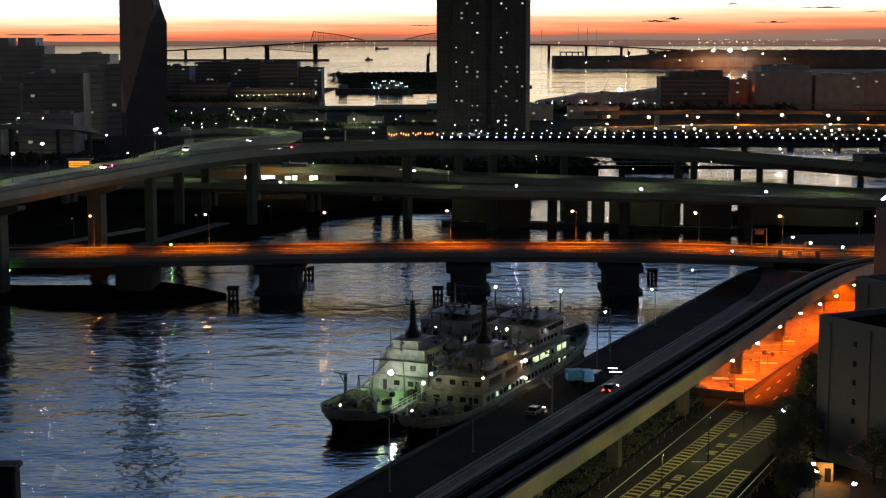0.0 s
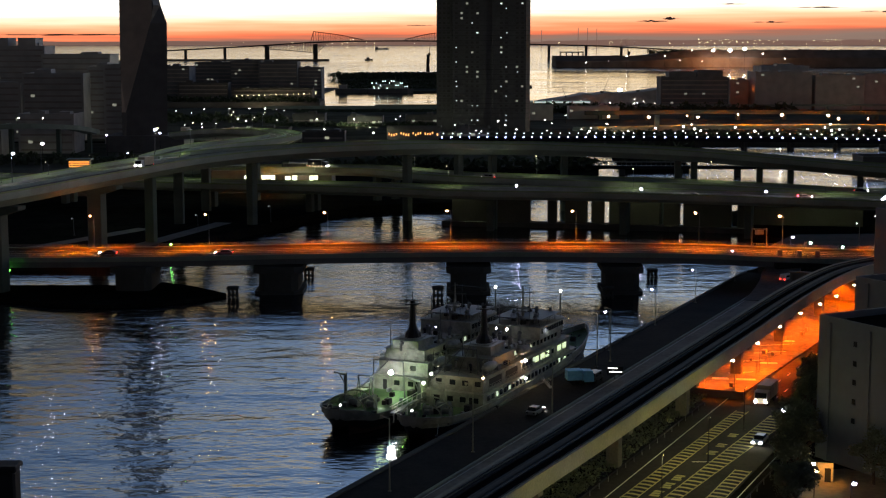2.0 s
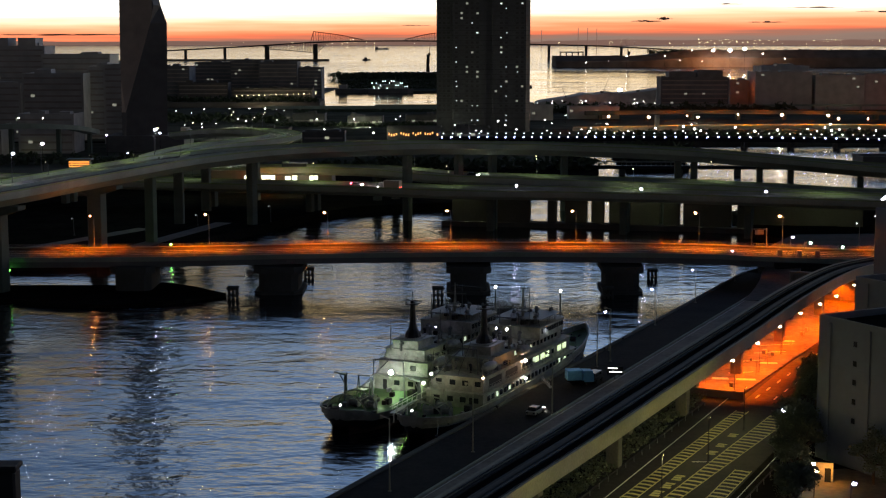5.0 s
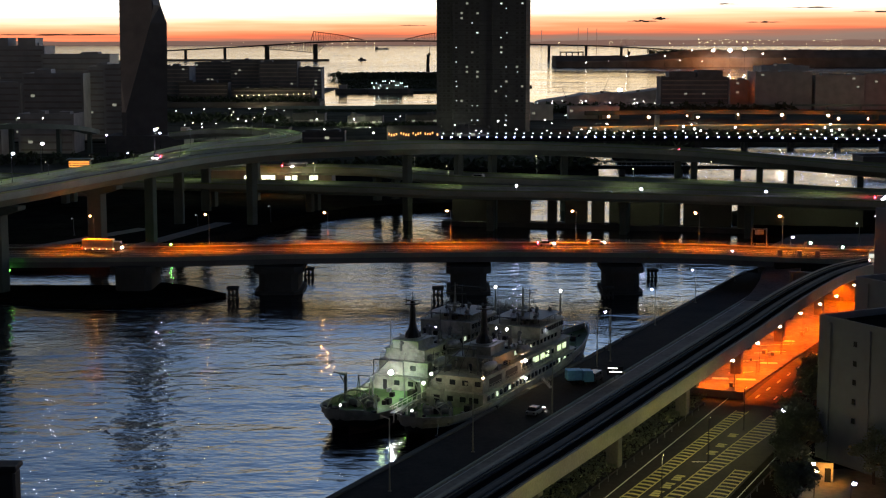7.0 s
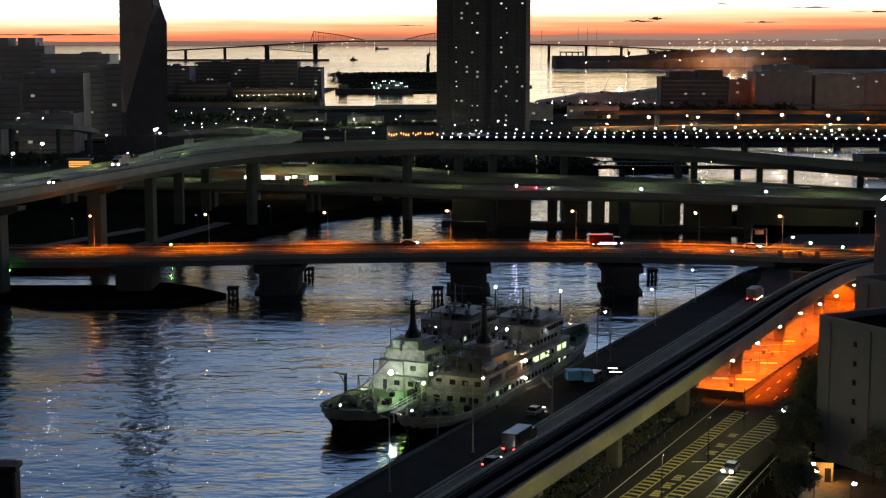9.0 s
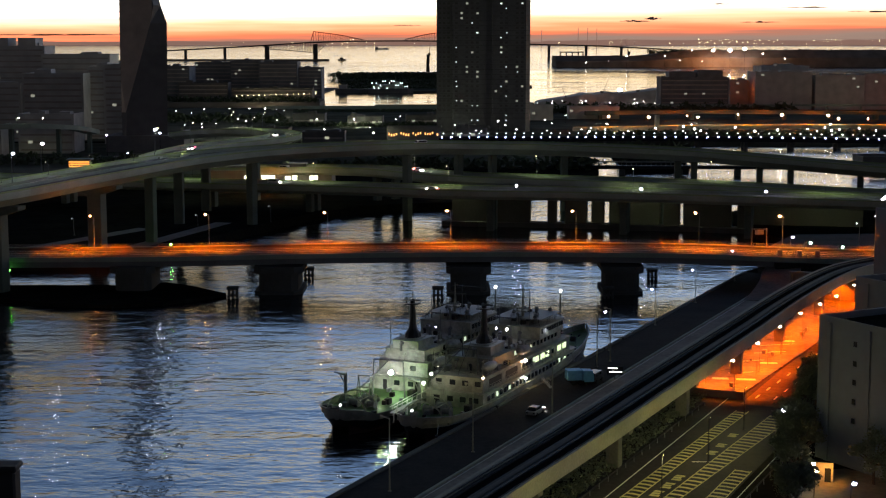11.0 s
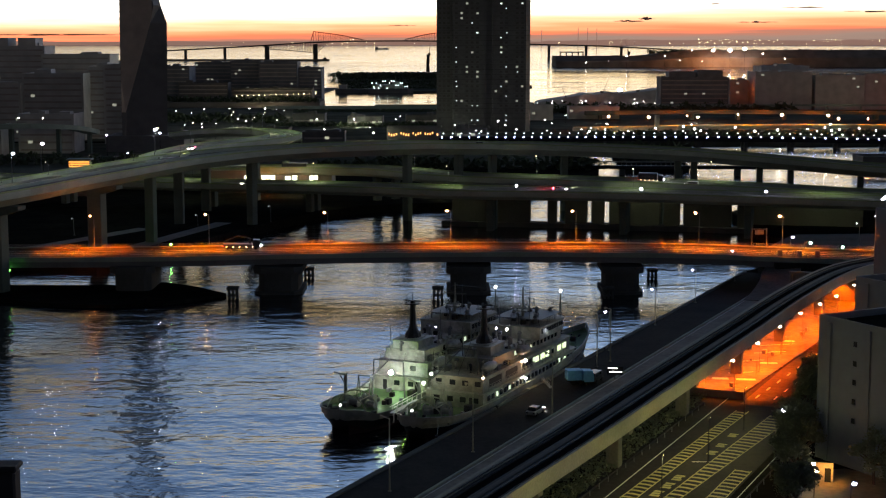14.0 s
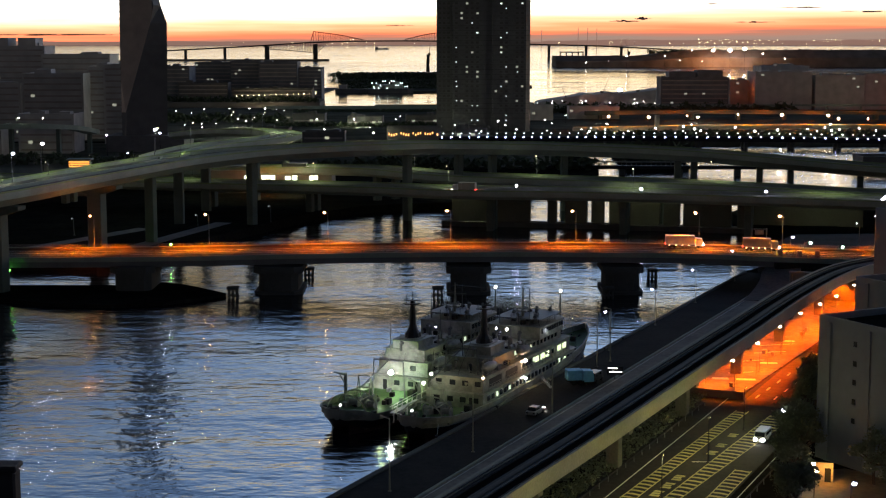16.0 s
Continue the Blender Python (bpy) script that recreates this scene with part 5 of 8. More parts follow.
    for x, y, z0, z1 in ((24.5, 2.0, 10.1, 15.5), (36.5, -2.4, 10.1, 16.0), (45.5, 3.6, 12.5, 17.0), (52, 0.0, 12.5, 18.5), (62.5, 0, 8.0, 13.0)):
        bm = rod(bmesh.new(), (x, y, z0), (x, y, z1), 0.13, 0.07, 6)
        rod(bm, (x, y - 1.1, z1 - 0.8), (x, y + 1.1, z1 - 0.8), 0.05, n=5)
        part("aerial_mast", bm, SHIP_GREY, s)
    # deck lamps
    if aft:
        deck_lamps = ((*FLOOD[1], 0.55, LIGHT_SHIP), (1.7, 0.2, 4.9, 0.24, LIGHT_WHITE), (41.4, 0.8, 11.6, 0.2, LIGHT_BLUE), (59.2, 2.6, 10.4, 0.2, LIGHT_SMALL))
    else:
        deck_lamps = ((12.4, 4.0, 7.4, 0.36, LIGHT_WHITE), (15.6, 4.0, 8.4, 0.34, LIGHT_WHITE), (-0.6 + 3.0, 1.4, 5.0, 0.24, LIGHT_WHITE), (35.2, 0.0, 13.4, 0.28, LIGHT_STAR), (40.4, 0.0, 12.4, 0.36, LIGHT_WHITE),
                      (48.8, -4.0, 11.2, 0.36, LIGHT_WHITE), (36.3, -5.4, 7.7, 0.38, LIGHT_ROSE), (35.2, -5.9, 4.6, 0.34, LIGHT_WHITE), (16.8, -5.3, 8.2, 0.32, LIGHT_WARM))
    for x, y, z, r, m in deck_lamps:
        part("deck_lamp", ball(bmesh.new(), (x, y, z), r * 0.78), m, s)
        part("lamp_bracket", rod(bmesh.new(), (x, y, z - 1.6), (x, y, z - r * 0.5), 0.06, n=5), STEEL, s)
    return s


FLOOD = ((15.6, 3.0, 8.4), (20.7, 0.1, 6.85))


def make_ships():
    s = build_ship()
    yaw = 90 - 24.55
    p = quay(-14, 7.0, 0)
    s.matrix_basis = pose(p.x, p.y, 0, 0, 0, yaw)
    tagged(s, "white ship with black funnel moored at the quay", "ship", "moored ships")
    p2 = quay(-14.5, 21.0, 0)
    other = build_ship(8.0)
    other.matrix_basis = pose(p2.x, p2.y, 0, 0, 0, yaw)
    tagged(other, "white ship with lit green stern deck moored alongside another", "ship", "moored ships")
    # light that the deck lamps throw; the two outboard at y below -8 are added fill
    for m, lst in ((s.matrix_basis, ((12.0, 4.0, 7.0, (0.9, 1.0, 0.55), 160), (15.2, 1.0, 8.2, WARM, 90), (36.0, -6.6, 7.4, (1.0, 0.5, 0.2), 70), (30.0, -5.4, 9.2, (1.0, 0.42, 0.04), 60), (35.0, -7.2, 4.6, (1.0, 0.8, 0.35), 60), (54, -8.6, 6.6, (0.9, 1.0, 0.6), 50), (48.0, -5.6, 11.2, COOL, 25), (22, -8.5, 6.5, (0.8, 1.0, 0.6), 50))),
                   (other.matrix_basis, ((FLOOD[1][0] - 0.9, FLOOD[1][1], FLOOD[1][2] - 1.2, (0.75, 1.0, 0.28), 70), (12.0, -2.0, 6.0, (0.75, 1.0, 0.35), 60), (20.0, -3.0, 4.6, (0.45, 1.0, 0.15), 170), (31, -5.8, 8.9, (0.95, 1.0, 0.4), 40)))):
        for x, y, z, c, w in lst:
            v = m @ Vector((x, y, z))
            lamp_or_fill(v.x, v.y, v.z, c, w, 0.5)
    # pale gangplank between the two stern decks
    g = empty("gangplank")
    a, b = s.matrix_basis @ Vector((-0.6 + 1.2, 4.2, 4.75)), s.matrix_basis @ Vector((13.0, 4.6, 4.9))
    side = (b - a).normalized().cross(Vector((0, 0, 1))) * 0.4
    part("plank", prism(bmesh.new(), [(v.x, v.y) for v in (a + side, b + side, b - side, a - side)], 4.62, 4.74), SHIP_PALE, g)
    for sd in (side, -side):
        part("handrail", rod(bmesh.new(), a + sd + Vector((0, 0, 0.9)), b + sd + Vector((0, 0, 0.9)), 0.06, n=6), SHIP_PALE, g)
        for k in range(6):
            q = a + (b - a) * (k + 0.5) / 6 + sd
            part("stanchion", rod(bmesh.new(), (q.x, q.y, 4.7), (q.x, q.y, 5.65), 0.045, n=5), SHIP_PALE, g)
    for k in (0.06, 0.5, 0.94):
        q = a + (b - a) * k
        part("trestle_leg", rod(bmesh.new(), (q.x, q.y, 2.9), (q.x, q.y, 4.64), 0.12, n=6), SHIP_PALE, g)
    tagged(g, "pale gangplank lying between the ships' stern decks", "gangplank")
    # mooring lines
    for i, (a, b) in enumerate((((3, -3.2, 3.6), (-20, 0.0)), ((66, -4.6, 5.0), (60, -0.8)), ((80, -1.2, 5.6), (72, -0.8)), ((10, -5.6, 3.6), (3, -0.8)))):
        v = s.matrix_basis @ Vector(a)
        w = quay(b[0], b[1], 3.4)
        mid = (v + w) / 2 - Vector((0, 0, 0.6))
        bm = rod(bmesh.new(), v, mid, 0.05, n=5)
        rod(bm, mid, w, 0.05, n=5)
        tagged(part("mooring_line", bm, CONCRETE_PALE), "pale mooring rope between ship and quay", "rope", "mooring lines")
        bm = rod(bmesh.new(), (w.x, w.y, 3.0), (w.x, w.y, 3.45), 0.22, 0.18)
        rod(bm, (w.x, w.y, 3.45), (w.x, w.y, 3.6), 0.3, 0.26)
        tagged(part("bollard", bm, STEEL_DARK), "dark iron bollard on the quay edge", "bollard", "quay bollards")
    # gangway
    a, b = s.matrix_basis @ Vector((42.5, -6.2, 3.4)), quay(22, -3.5, 3.1)
    g = empty("gangway")
    for o in (-0.5, 0.5):
        d = U * o
        part("stringer", rod(bmesh.new(), a + d, b + d, 0.09, n=6), SHIP_WHITE, g)
        part("handrail", rod(bmesh.new(), a + d + Vector((0, 0, 1)), b + d + Vector((0, 0, 1)), 0.04, n=5), SHIP_WHITE, g)
    for k in range(12):
        q = a + (b - a) * (k + 0.5) / 12
        part("tread", box(bmesh.new(), q.x - 0.2, q.x + 0.2, q.y - 0.5, q.y + 0.5, q.z - 0.03, q.z + 0.03), SHIP_WHITE, g)
    tagged(g, "pale gangway from the ship down to the quay", "gangway")


make_ships()


# ---------------------------------------------------------------- trees
def leafy_tree(seed, height, spread, leaves=5200):
    rnd = random.Random(seed)
    t = empty("tree")
    bm = rod(bmesh.new(), (0, 0, 0), (0.15, 0.1, height * 0.45), 0.24, 0.15, 8)
    tips = []
    for k in range(17):
        a = k * 2.4 + rnd.random()
        p0 = Vector((0.12, 0.08, height * rnd.uniform(0.3, 0.45)))
        p1 = Vector((math.cos(a) * spread * rnd.uniform(0.3, 0.95), math.sin(a) * spread * rnd.uniform(0.3, 0.95), height * rnd.uniform(0.42, 0.95)))
        rod(bm, p0, p1, 0.11, 0.04, 6)
        tips.append(p1)
    tips.append(Vector((0, 0, height * 0.88)))
    part("trunk", bm, BARK, t)
    bm = bmesh.new()
    for k in range(leaves):
        j = min(len(tips) - 1, int(rnd.random() ** 0.8 * len(tips)))
        c = tips[j]
        r = spread * (0.15, 0.27, 0.2, 0.33)[j % 4]
        d = Vector((rnd.gauss(0, 1), rnd.gauss(0, 1), rnd.gauss(0, 0.75)))
        q = c + d * r * 0.52
        if q.z < height * 0.28:
            continue
        sz = rnd.uniform(0.12, 0.29)
        e1 = Vector((rnd.gauss(0, 1), rnd.gauss(0, 1), rnd.gauss(0, 0.6))).normalized()
        e2 = e1.cross(Vector((rnd.gauss(0, 1), rnd.gauss(0, 1), rnd.gauss(0, 1)))).normalized()
        bm.faces.new([bm.verts.new(q + e1 * sz), bm.verts.new(q + e2 * sz * 0.5), bm.verts.new(q - e1 * sz), bm.verts.new(q - e2 * sz * 0.5)])
    part("crown", bm, LEAF, t)
    return tagged(t, "dark leafy street tree beside the road", "tree", "street trees")


def make_trees():
    a, b = leafy_tree(1, 7.4, 3.3), leafy_tree(2, 5.8, 2.8)
    a.matrix_basis, b.matrix_basis = pose(53.0, 228, 2.95), pose(50.6, 220.5, 2.95)
    for i, (x, y, sc, az) in enumerate(((54.0, 234.5, 9, 40), (47.6, 210.0, 0, 100), (54.6, 240, 0, 200), (57.0, 247, 0, 10), (61.5, 219.5, 0, 150), (47.5, 206.0, 0, 70), (63.5, 213.0, 0, 120), (50.4, 224.5, 0, 300), (62.2, 262.0, 0, 20), (64.6, 268.5, 0, 260), (66.2, 274.5, 0, 170), (67.8, 281.0, 0, 80))):
        copy_thing(a if i % 2 == 0 else b, pose(x, y, 2.95, 0, 0, az))
    # low hedge under the guideway
    bm = bmesh.new()
    rnd = random.Random(8)
    for k in range(9000):
        s, o = rnd.uniform(-70, 26), rnd.uniform(-31.5, -21.5)
        p = quay(s, o, 3.0)
        h = 0.9 + 0.7 * noise.noise((s * 0.12, o * 0.3, 2.0))
        q = p + Vector((0, 0, rnd.uniform(0.05, max(0.2, h))))
        e1 = Vector((rnd.gauss(0, 1), rnd.gauss(0, 1), rnd.gauss(0, 0.7))).normalized() * 0.28
        e2 = e1.cross(Vector((rnd.gauss(0, 1), rnd.gauss(0, 1), rnd.gauss(0, 1)))).normalized() * 0.15
        bm.faces.new([bm.verts.new(q + e1), bm.verts.new(q + e2), bm.verts.new(q - e1), bm.verts.new(q - e2)])
    tagged(part("shrubs", bm, LEAF), "dark low shrubs below the guideway", "shrub", kind="stuff")


make_trees()


# ---------------------------------------------------------------- near buildings
def near_building(name, a, length, depth, z1, label, ribs=(), windows=()):
    """A grey slab whose long side runs from corner a towards the camera and to the right."""
    e1, e2 = Vector((0.473, -0.881, 0)), Vector((0.881, 0.473, 0))
    a = Vector((*a, 0))
    b = empty(name)
    pts = [a, a + e1 * length, a + e1 * length + e2 * depth, a + e2 * depth]
    pl = [(p.x, p.y) for p in pts]
    part("wall", prism(bmesh.new(), pl, 2.9, z1 - 1.2), WALL_GREY, b)
    # parapet ring: four upstands
    c = [Vector((*p, 0)) for p in pl]
    mid = sum(c, Vector()) / 4
    for i in range(4):
        p, q = c[i], c[(i + 1) % 4]
        inn = lambda v: v + (mid - v).normalized() * 0.5
        part("parapet", prism(bmesh.new(), [(v.x, v.y) for v in (p, q, inn(q), inn(p))], z1 - 1.2, z1), WALL_GREY, b)
    part("roof", prism(bmesh.new(), [(v.x, v.y) for v in [w + (mid - w).normalized() * 0.55 for w in c]], z1 - 1.2, z1 - 1.0), SOIL, b, "dark flat roof")
    nrm = -e2
    for s, w in ribs:
        p, q = a + e1 * (s - w), a + e1 * (s + w)
        part("rib", prism(bmesh.new(), [(v.x, v.y) for v in (p + nrm * 0.22, q + nrm * 0.22, q - nrm * 0.05, p - nrm * 0.05)], 2.9, z1 - 0.9), WALL_GREY, b)
    for s, zs in windows:
        for z in zs:
            p, q = a + e1 * (s - 0.36), a + e1 * (s + 0.36)
            part("window", prism(bmesh.new(), [(v.x, v.y) for v in (p + nrm * 0.05, q + nrm * 0.05, q - nrm * 0.1, p - nrm * 0.1)], z, z + 0.8), GLASS_DARK, b)
            part("sill", prism(bmesh.new(), [(v.x, v.y) for v in (p + nrm * 0.16, q + nrm * 0.16, q - nrm * 0.05, p - nrm * 0.05)], z - 0.14, z - 0.02), WALL_GREY, b)
    for z in (10.6, 17.8):
        if z < z1 - 3:
            p, q = a, a + e1 * length
            part("floor_joint", prism(bmesh.new(), [(v.x, v.y) for v in (p + nrm * 0.035, q + nrm * 0.035, q - nrm * 0.05, p - nrm * 0.05)], z, z + 0.06), WALL_GREY, b)
    return tagged(b, label, "building")


near_building("apartment_building", (56.7, 234.9), 30, 16, 25.0, "plain grey concrete building with small windows", ((2.4, 0.35), (10.6, 0.5), (17, 0.4)), ((7.9, (21.3, 18.4, 15.6, 12.7, 9.8)),))
near_building("office_building", (72.8, 276), 30, 18, 24.6, "plain grey building behind another one", ((3, 0.4), (9, 0.4)))
near_building("office_building", (96.0, 349), 26, 20, 29, "dark grey building beside the guideway bend", ((4, 0.4),))


def near_corner():
    # roof of the block from which the view is taken, and a dark box on its lower wing
    b = empty("apartment_building")
    part("wall", box(bmesh.new(), -14, 24, -30, -3, 2.9, 63.8), WALL_GREY, b)
    part("wing", box(bmesh.new(), -14, -5.3, 12, 20.95, 2.9, 59.4), WALL_GREY, b)
    part("roof_slab", box(bmesh.new(), -14.2, 24.2, -30.2, -2.8, 63.8, 64.1), CONCRETE, b)
    tagged(b, "grey apartment block under the viewpoint", "building")
    t = empty("roof_cabinet", pose(-5.95, 20, 59.4))
    part("body", box(bmesh.new(), -0.5, 0.38, 0.0, 0.3, 0, 1.02, 0.03), STEEL_DARK, t)
    part("lid", box(bmesh.new(), -0.53, 0.41, -0.03, 0.33, 1.02, 1.1, 0.02), STEEL_DARK, t)
    tagged(t, "dark metal cabinet on a lower roof", "cabinet")
    r = empty("roof_railing")
    part("rail", rod(bmesh.new(), (-6.4, 19.2, 60.62), (-5.3, 18.6, 59.65), 0.045, n=8), SHIP_WHITE, r)
    part("post", rod(bmesh.new(), (-6.0, 19.0, 59.4), (-6.0, 19.0, 60.27), 0.03, n=6), SHIP_WHITE, r)
    part("post", rod(bmesh.new(), (-5.4, 18.66, 59.4), (-5.4, 18.66, 59.73), 0.03, n=6), SHIP_WHITE, r)
    tagged(r, "white sloping handrail on a lower roof", "railing")


near_corner()


# ---------------------------------------------------------------- yard lit orange under the guideway
def make_yard():
    pts = [tuple(quay(s, o)[:2]) for s, o in ((29, -19.5), (152, -19.5), (152, -42.2), (29, -36.5))]
    y = part("pavement_yard", prism(bmesh.new(), pts, 2.5, 3.35), ASPHALT_PALE)
    tagged(y, "raised yard under the guideway lit orange", "pavement", kind="structure")
    part("yard_wall", box(bmesh.new(), -0.2, 0.2, -6.6, 6.0, 0, 1.5, 0.05), CONCRETE_DARK).matrix_basis = pose(*quay(27.6, -31.0, 2.9), 0, 0, 90 - 24.55)
    tagged(bpy.data.objects["yard_wall"], "dark low wall at the end of the yard", "wall", kind="structure")
    wall = sweep(bmesh.new(), [quay(s, -36.1 - (s - 28) * 0.0508) for s in range(28, 150, 4)], slab_profile(-0.06, 0.06, -0.5, 0.30))
    tagged(part("divider", wall, STEEL_DARK), "thin dark divider fence beside the yard", "fence", kind="structure")
    strip = [quay(s, -41.0) for s in range(24, 270, 4)]
    tagged(part("road_lit", sweep(bmesh.new(), strip, slab_profile(-3.0, 9, -0.3, 0.06)), ASPHALT_BRIDGE), "asphalt carriageway beside the yard", "road", kind="structure")
    # abutment wall that closes the yard at the guideway's bend
    w = empty("abutment", pose(*quay(141, -33.0, 3.3), 0, 0, 90 - 24.55))
    part("wall", box(bmesh.new(), -0.6, 0.6, -13.0, 12.0, 0, 6.2, 0.08), CONCRETE_MID, w)
    part("coping", box(bmesh.new(), -0.75, 0.75, -13.2, 12.2, 6.2, 6.5, 0.05), CONCRETE_MID, w)
    for k in range(7):
        part("buttress", box(bmesh.new(), -1.0, -0.6, -12.2 + 3.9 * k, -11.6 + 3.9 * k, 0, 5.9, 0.05), CONCRETE_MID, w)
    tagged(w, "concrete abutment wall lit orange behind the yard", "wall", kind="structure")
    # fill added to light the abutment; no lamp stands here
    q = quay(133, -34, 9.0)
    lamp_or_fill(q.x, q.y, 9.2, YARD, 14000, 0.4, 150)
    lamp = street_lamp(5.6, 0.5, 0.38, STEEL, LIGHT_SODIUM_PALE, "sodium lamp on a short pole under the guideway", "yard lamps", thick=0.07)
    pl = []
    for x, yy in ((52.4, 278.9), (60.2, 295.4), (68.0, 312.8), (75.8, 328.7), (82.6, 340.2), (88.8, 351), (97.0, 367.0)):
        pl.append((x, yy, 3.33, 200))
        lamp_or_fill(x - 0.5, yy + 0.3, 8.0, YARD, 25000, 0.4, 136)
        # unseen fill between the lamps, added to even out the yard
        lamp_or_fill(x - 1.6, yy + 9.0, 8.0, YARD, 5000, 0.4, 130)
    lamps(lamp, pl)
    # bare spots added above the carriageway for its orange spill
    for s, o, w in ((40, -38.6, 2200), (60, -39.3, 4200), (82, -40.0, 5200)):
        q = quay(s, o, 11)
        lamp_or_fill(q.x, q.y, 10.5, YARD, w, 0.4, 96)
    # bins, crates and parked carts in the yard
    rnd = random.Random(17)
    for k in range(7):
        s, o, h = rnd.uniform(34, 100), rnd.uniform(-35, -31), rnd.uniform(0.4, 0.8)
        c = empty("crate", pose(*quay(s, o, 3.34), 0, 0, 65 + rnd.uniform(-10, 10)))
        part("body", box(bmesh.new(), -h * 0.8, h * 0.8, -h * 0.5, h * 0.5, 0, h, 0.05), STEEL if k % 3 else CONCRETE_PALE, c)
        part("lid", box(bmesh.new(), -h * 0.84, h * 0.84, -h * 0.54, h * 0.54, h, h + 0.07, 0.02), STEEL, c)
        tagged(c, "small storage crate standing in the lit yard", "crate", "yard crates")
    post = part("post", rod(bmesh.new(), (0, 0, 0), (0, 0, 2.4), 0.05, n=6), SHIP_WHITE)
    tagged(post, "thin pale post in the lit yard", "post", "yard posts")
    post.matrix_basis = pose(*quay(36, -28.5, 3.34))
    for s, o in ((44, -28.2), (52, -28.4), (58, -34.8), (70, -35.0), (80, -34.6), (92, -35.0), (47, -35.2)):
        copy_thing(post, pose(*quay(s, o, 3.34)))


def yard_marks():
    # lamp pools painted white on the yard's floor, bay lines, and dashes on the road beside it
    def bar(name, x, y, z, w, d, yaw, label, kind):
        m = part(name, box(bmesh.new(), -w / 2, w / 2, -d / 2, d / 2, 0, 0.012), PAINT_WHITE)
        m.matrix_basis = pose(x, y, z, 0, 0, yaw)
        tagged(m, label, kind, kind="structure")

    # bright pools below the yard lamps, laid as white slabs
    for x, y, w, d in ((51.7, 289.2, 3.0, 1.6), (56.3, 288.3, 3.6, 1.5), (63.6, 303.3, 3.4, 1.4), (72.0, 326.0, 3.2, 1.4)):
        bar("floor_white_bar", x, y, 3.354, w, d, -6, "pool of lamp light painted white on the yard floor", "marking")
    for x, y, n in ((56.5, 294.5, 5.0), (60.2, 305.5, 6.5), (66.0, 314.0, 7.0), (69.0, 322.0, 8.0)):
        bar("floor_white_bar", x, y, 3.354, n, 0.25, 14, "thin white bay line on the yard floor", "marking")
    for s in range(31, 110, 7):
        for o in (-39.2, -42.4):
            q = quay(s, o - 0.045 * (s - 28), 3.0)
            bar("lane_dash", q.x, q.y, 3.064, 0.28, 2.6, -24.55, "short white lane dash on the road", "marking")


make_yard()
yard_marks()


# ---------------------------------------------------------------- hatching, lane lines, signs on the roads
def make_road_marks():
    def bar(x0, x1, y0, y1):
        return box(bmesh.new(), x0, x1, y0, y1, 0.0, 0.02)
    yaw = 90 - 24.55
    # hatch strips: slanting bars between two edge lines; middle and width change along the road
    bm = bmesh.new()
    v = [bm.verts.new(p) for p in ((-0.34, 0.5, 0), (0.34, 0.5, 0), (0.42, 0.1, 0), (0.12, -0.5, 0), (-0.52, -0.5, 0), (-0.26, 0.1, 0))]
    bm.faces.new(v)
    r = bmesh.ops.extrude_face_region(bm, geom=bm.faces[:])
    bmesh.ops.translate(bm, vec=(0, 0, 0.02), verts=[g for g in r["geom"] if isinstance(g, bmesh.types.BMVert)])
    bmesh.ops.recalc_face_normals(bm, faces=bm.faces)
    first = part("hatch_bar", bm, PAINT_YELLOW, ROAD)
    first.matrix_basis = pose(*quay(-42, -37.8, 3.034), 0, 0, yaw) @ Matrix.Diagonal((1, 2, 1, 1))
    for mid, wide, s0, s1, step in ((lambda s: -37.9 - (s + 37) * 0.03, lambda s: 1.9, -40, 19, 1.75),
                                    (lambda s: -43.6 - (s + 33) * 0.058, lambda s: 2.0 + (s + 33) * 0.03, -40, 18, 1.9),
                                    (lambda s: -48.9, lambda s: 2.2, -42, -18, 1.8)):
        s = s0
        while s < s1:
            share("hatch_bar", first.data, ROAD, pose(*quay(s, mid(s), 3.034), 0, 0, yaw) @ Matrix.Diagonal((1, wide(s), 1, 1)))
            s += step
        for sg in (-1, 1):
            line = [quay(k, mid(k) + sg * (wide(k) / 2 + 0.1), 3.034) for k in (s0 - 3, (s0 + s1) / 2, s1)]
            part("edge_line", sweep(bmesh.new(), line, slab_profile(-0.08, 0.08, 0, 0.02)), PAINT_YELLOW, ROAD)
    for o in (-34.9, -51.6):
        line = [quay(k, o, 3.034) for k in (-80, 80)]
        part("edge_line", sweep(bmesh.new(), line, slab_profile(-0.08, 0.08, 0, 0.02)), PAINT_WHITE, ROAD)
    ob = part("paint_bar", box(bmesh.new(), -1.4, 1.4, -0.12, 0.12, 0, 0.02), PAINT_WHITE, ROAD)
    ob.matrix_basis = pose(*quay(-16, -42.0, 3.034), 0, 0, yaw - 65)
    # worn road lettering, as plain bars
    for s, o, k in ((-36, -40.8, 1.5), (-31.5, -41.1, 1.5), (-27, -41.3, 1.5), (-11, -42.1, 1.1), (-6, -42.2, 1.1), (1, -42.3, 1.1)):
        for j in range(3):
            ob = part("paint_bar", box(bmesh.new(), -0.26 * k, 0.26 * k, -0.7 + 0.25 * (j % 2), 0.7, 0, 0.02), PAINT_YELLOW, ROAD)
            ob.matrix_basis = pose(*quay(s + j * 0.72 * k, o, 3.034), 0, 0, yaw)
    # lane lines on the waterfront street
    st = bpy.data.objects["road_quay"]
    first = part("lane_dash", bar(-2.0, 2.0, -0.07, 0.07), PAINT_WHITE, st)
    first.matrix_basis = pose(*quay(-60, -16, 3.004), 0, 0, yaw)
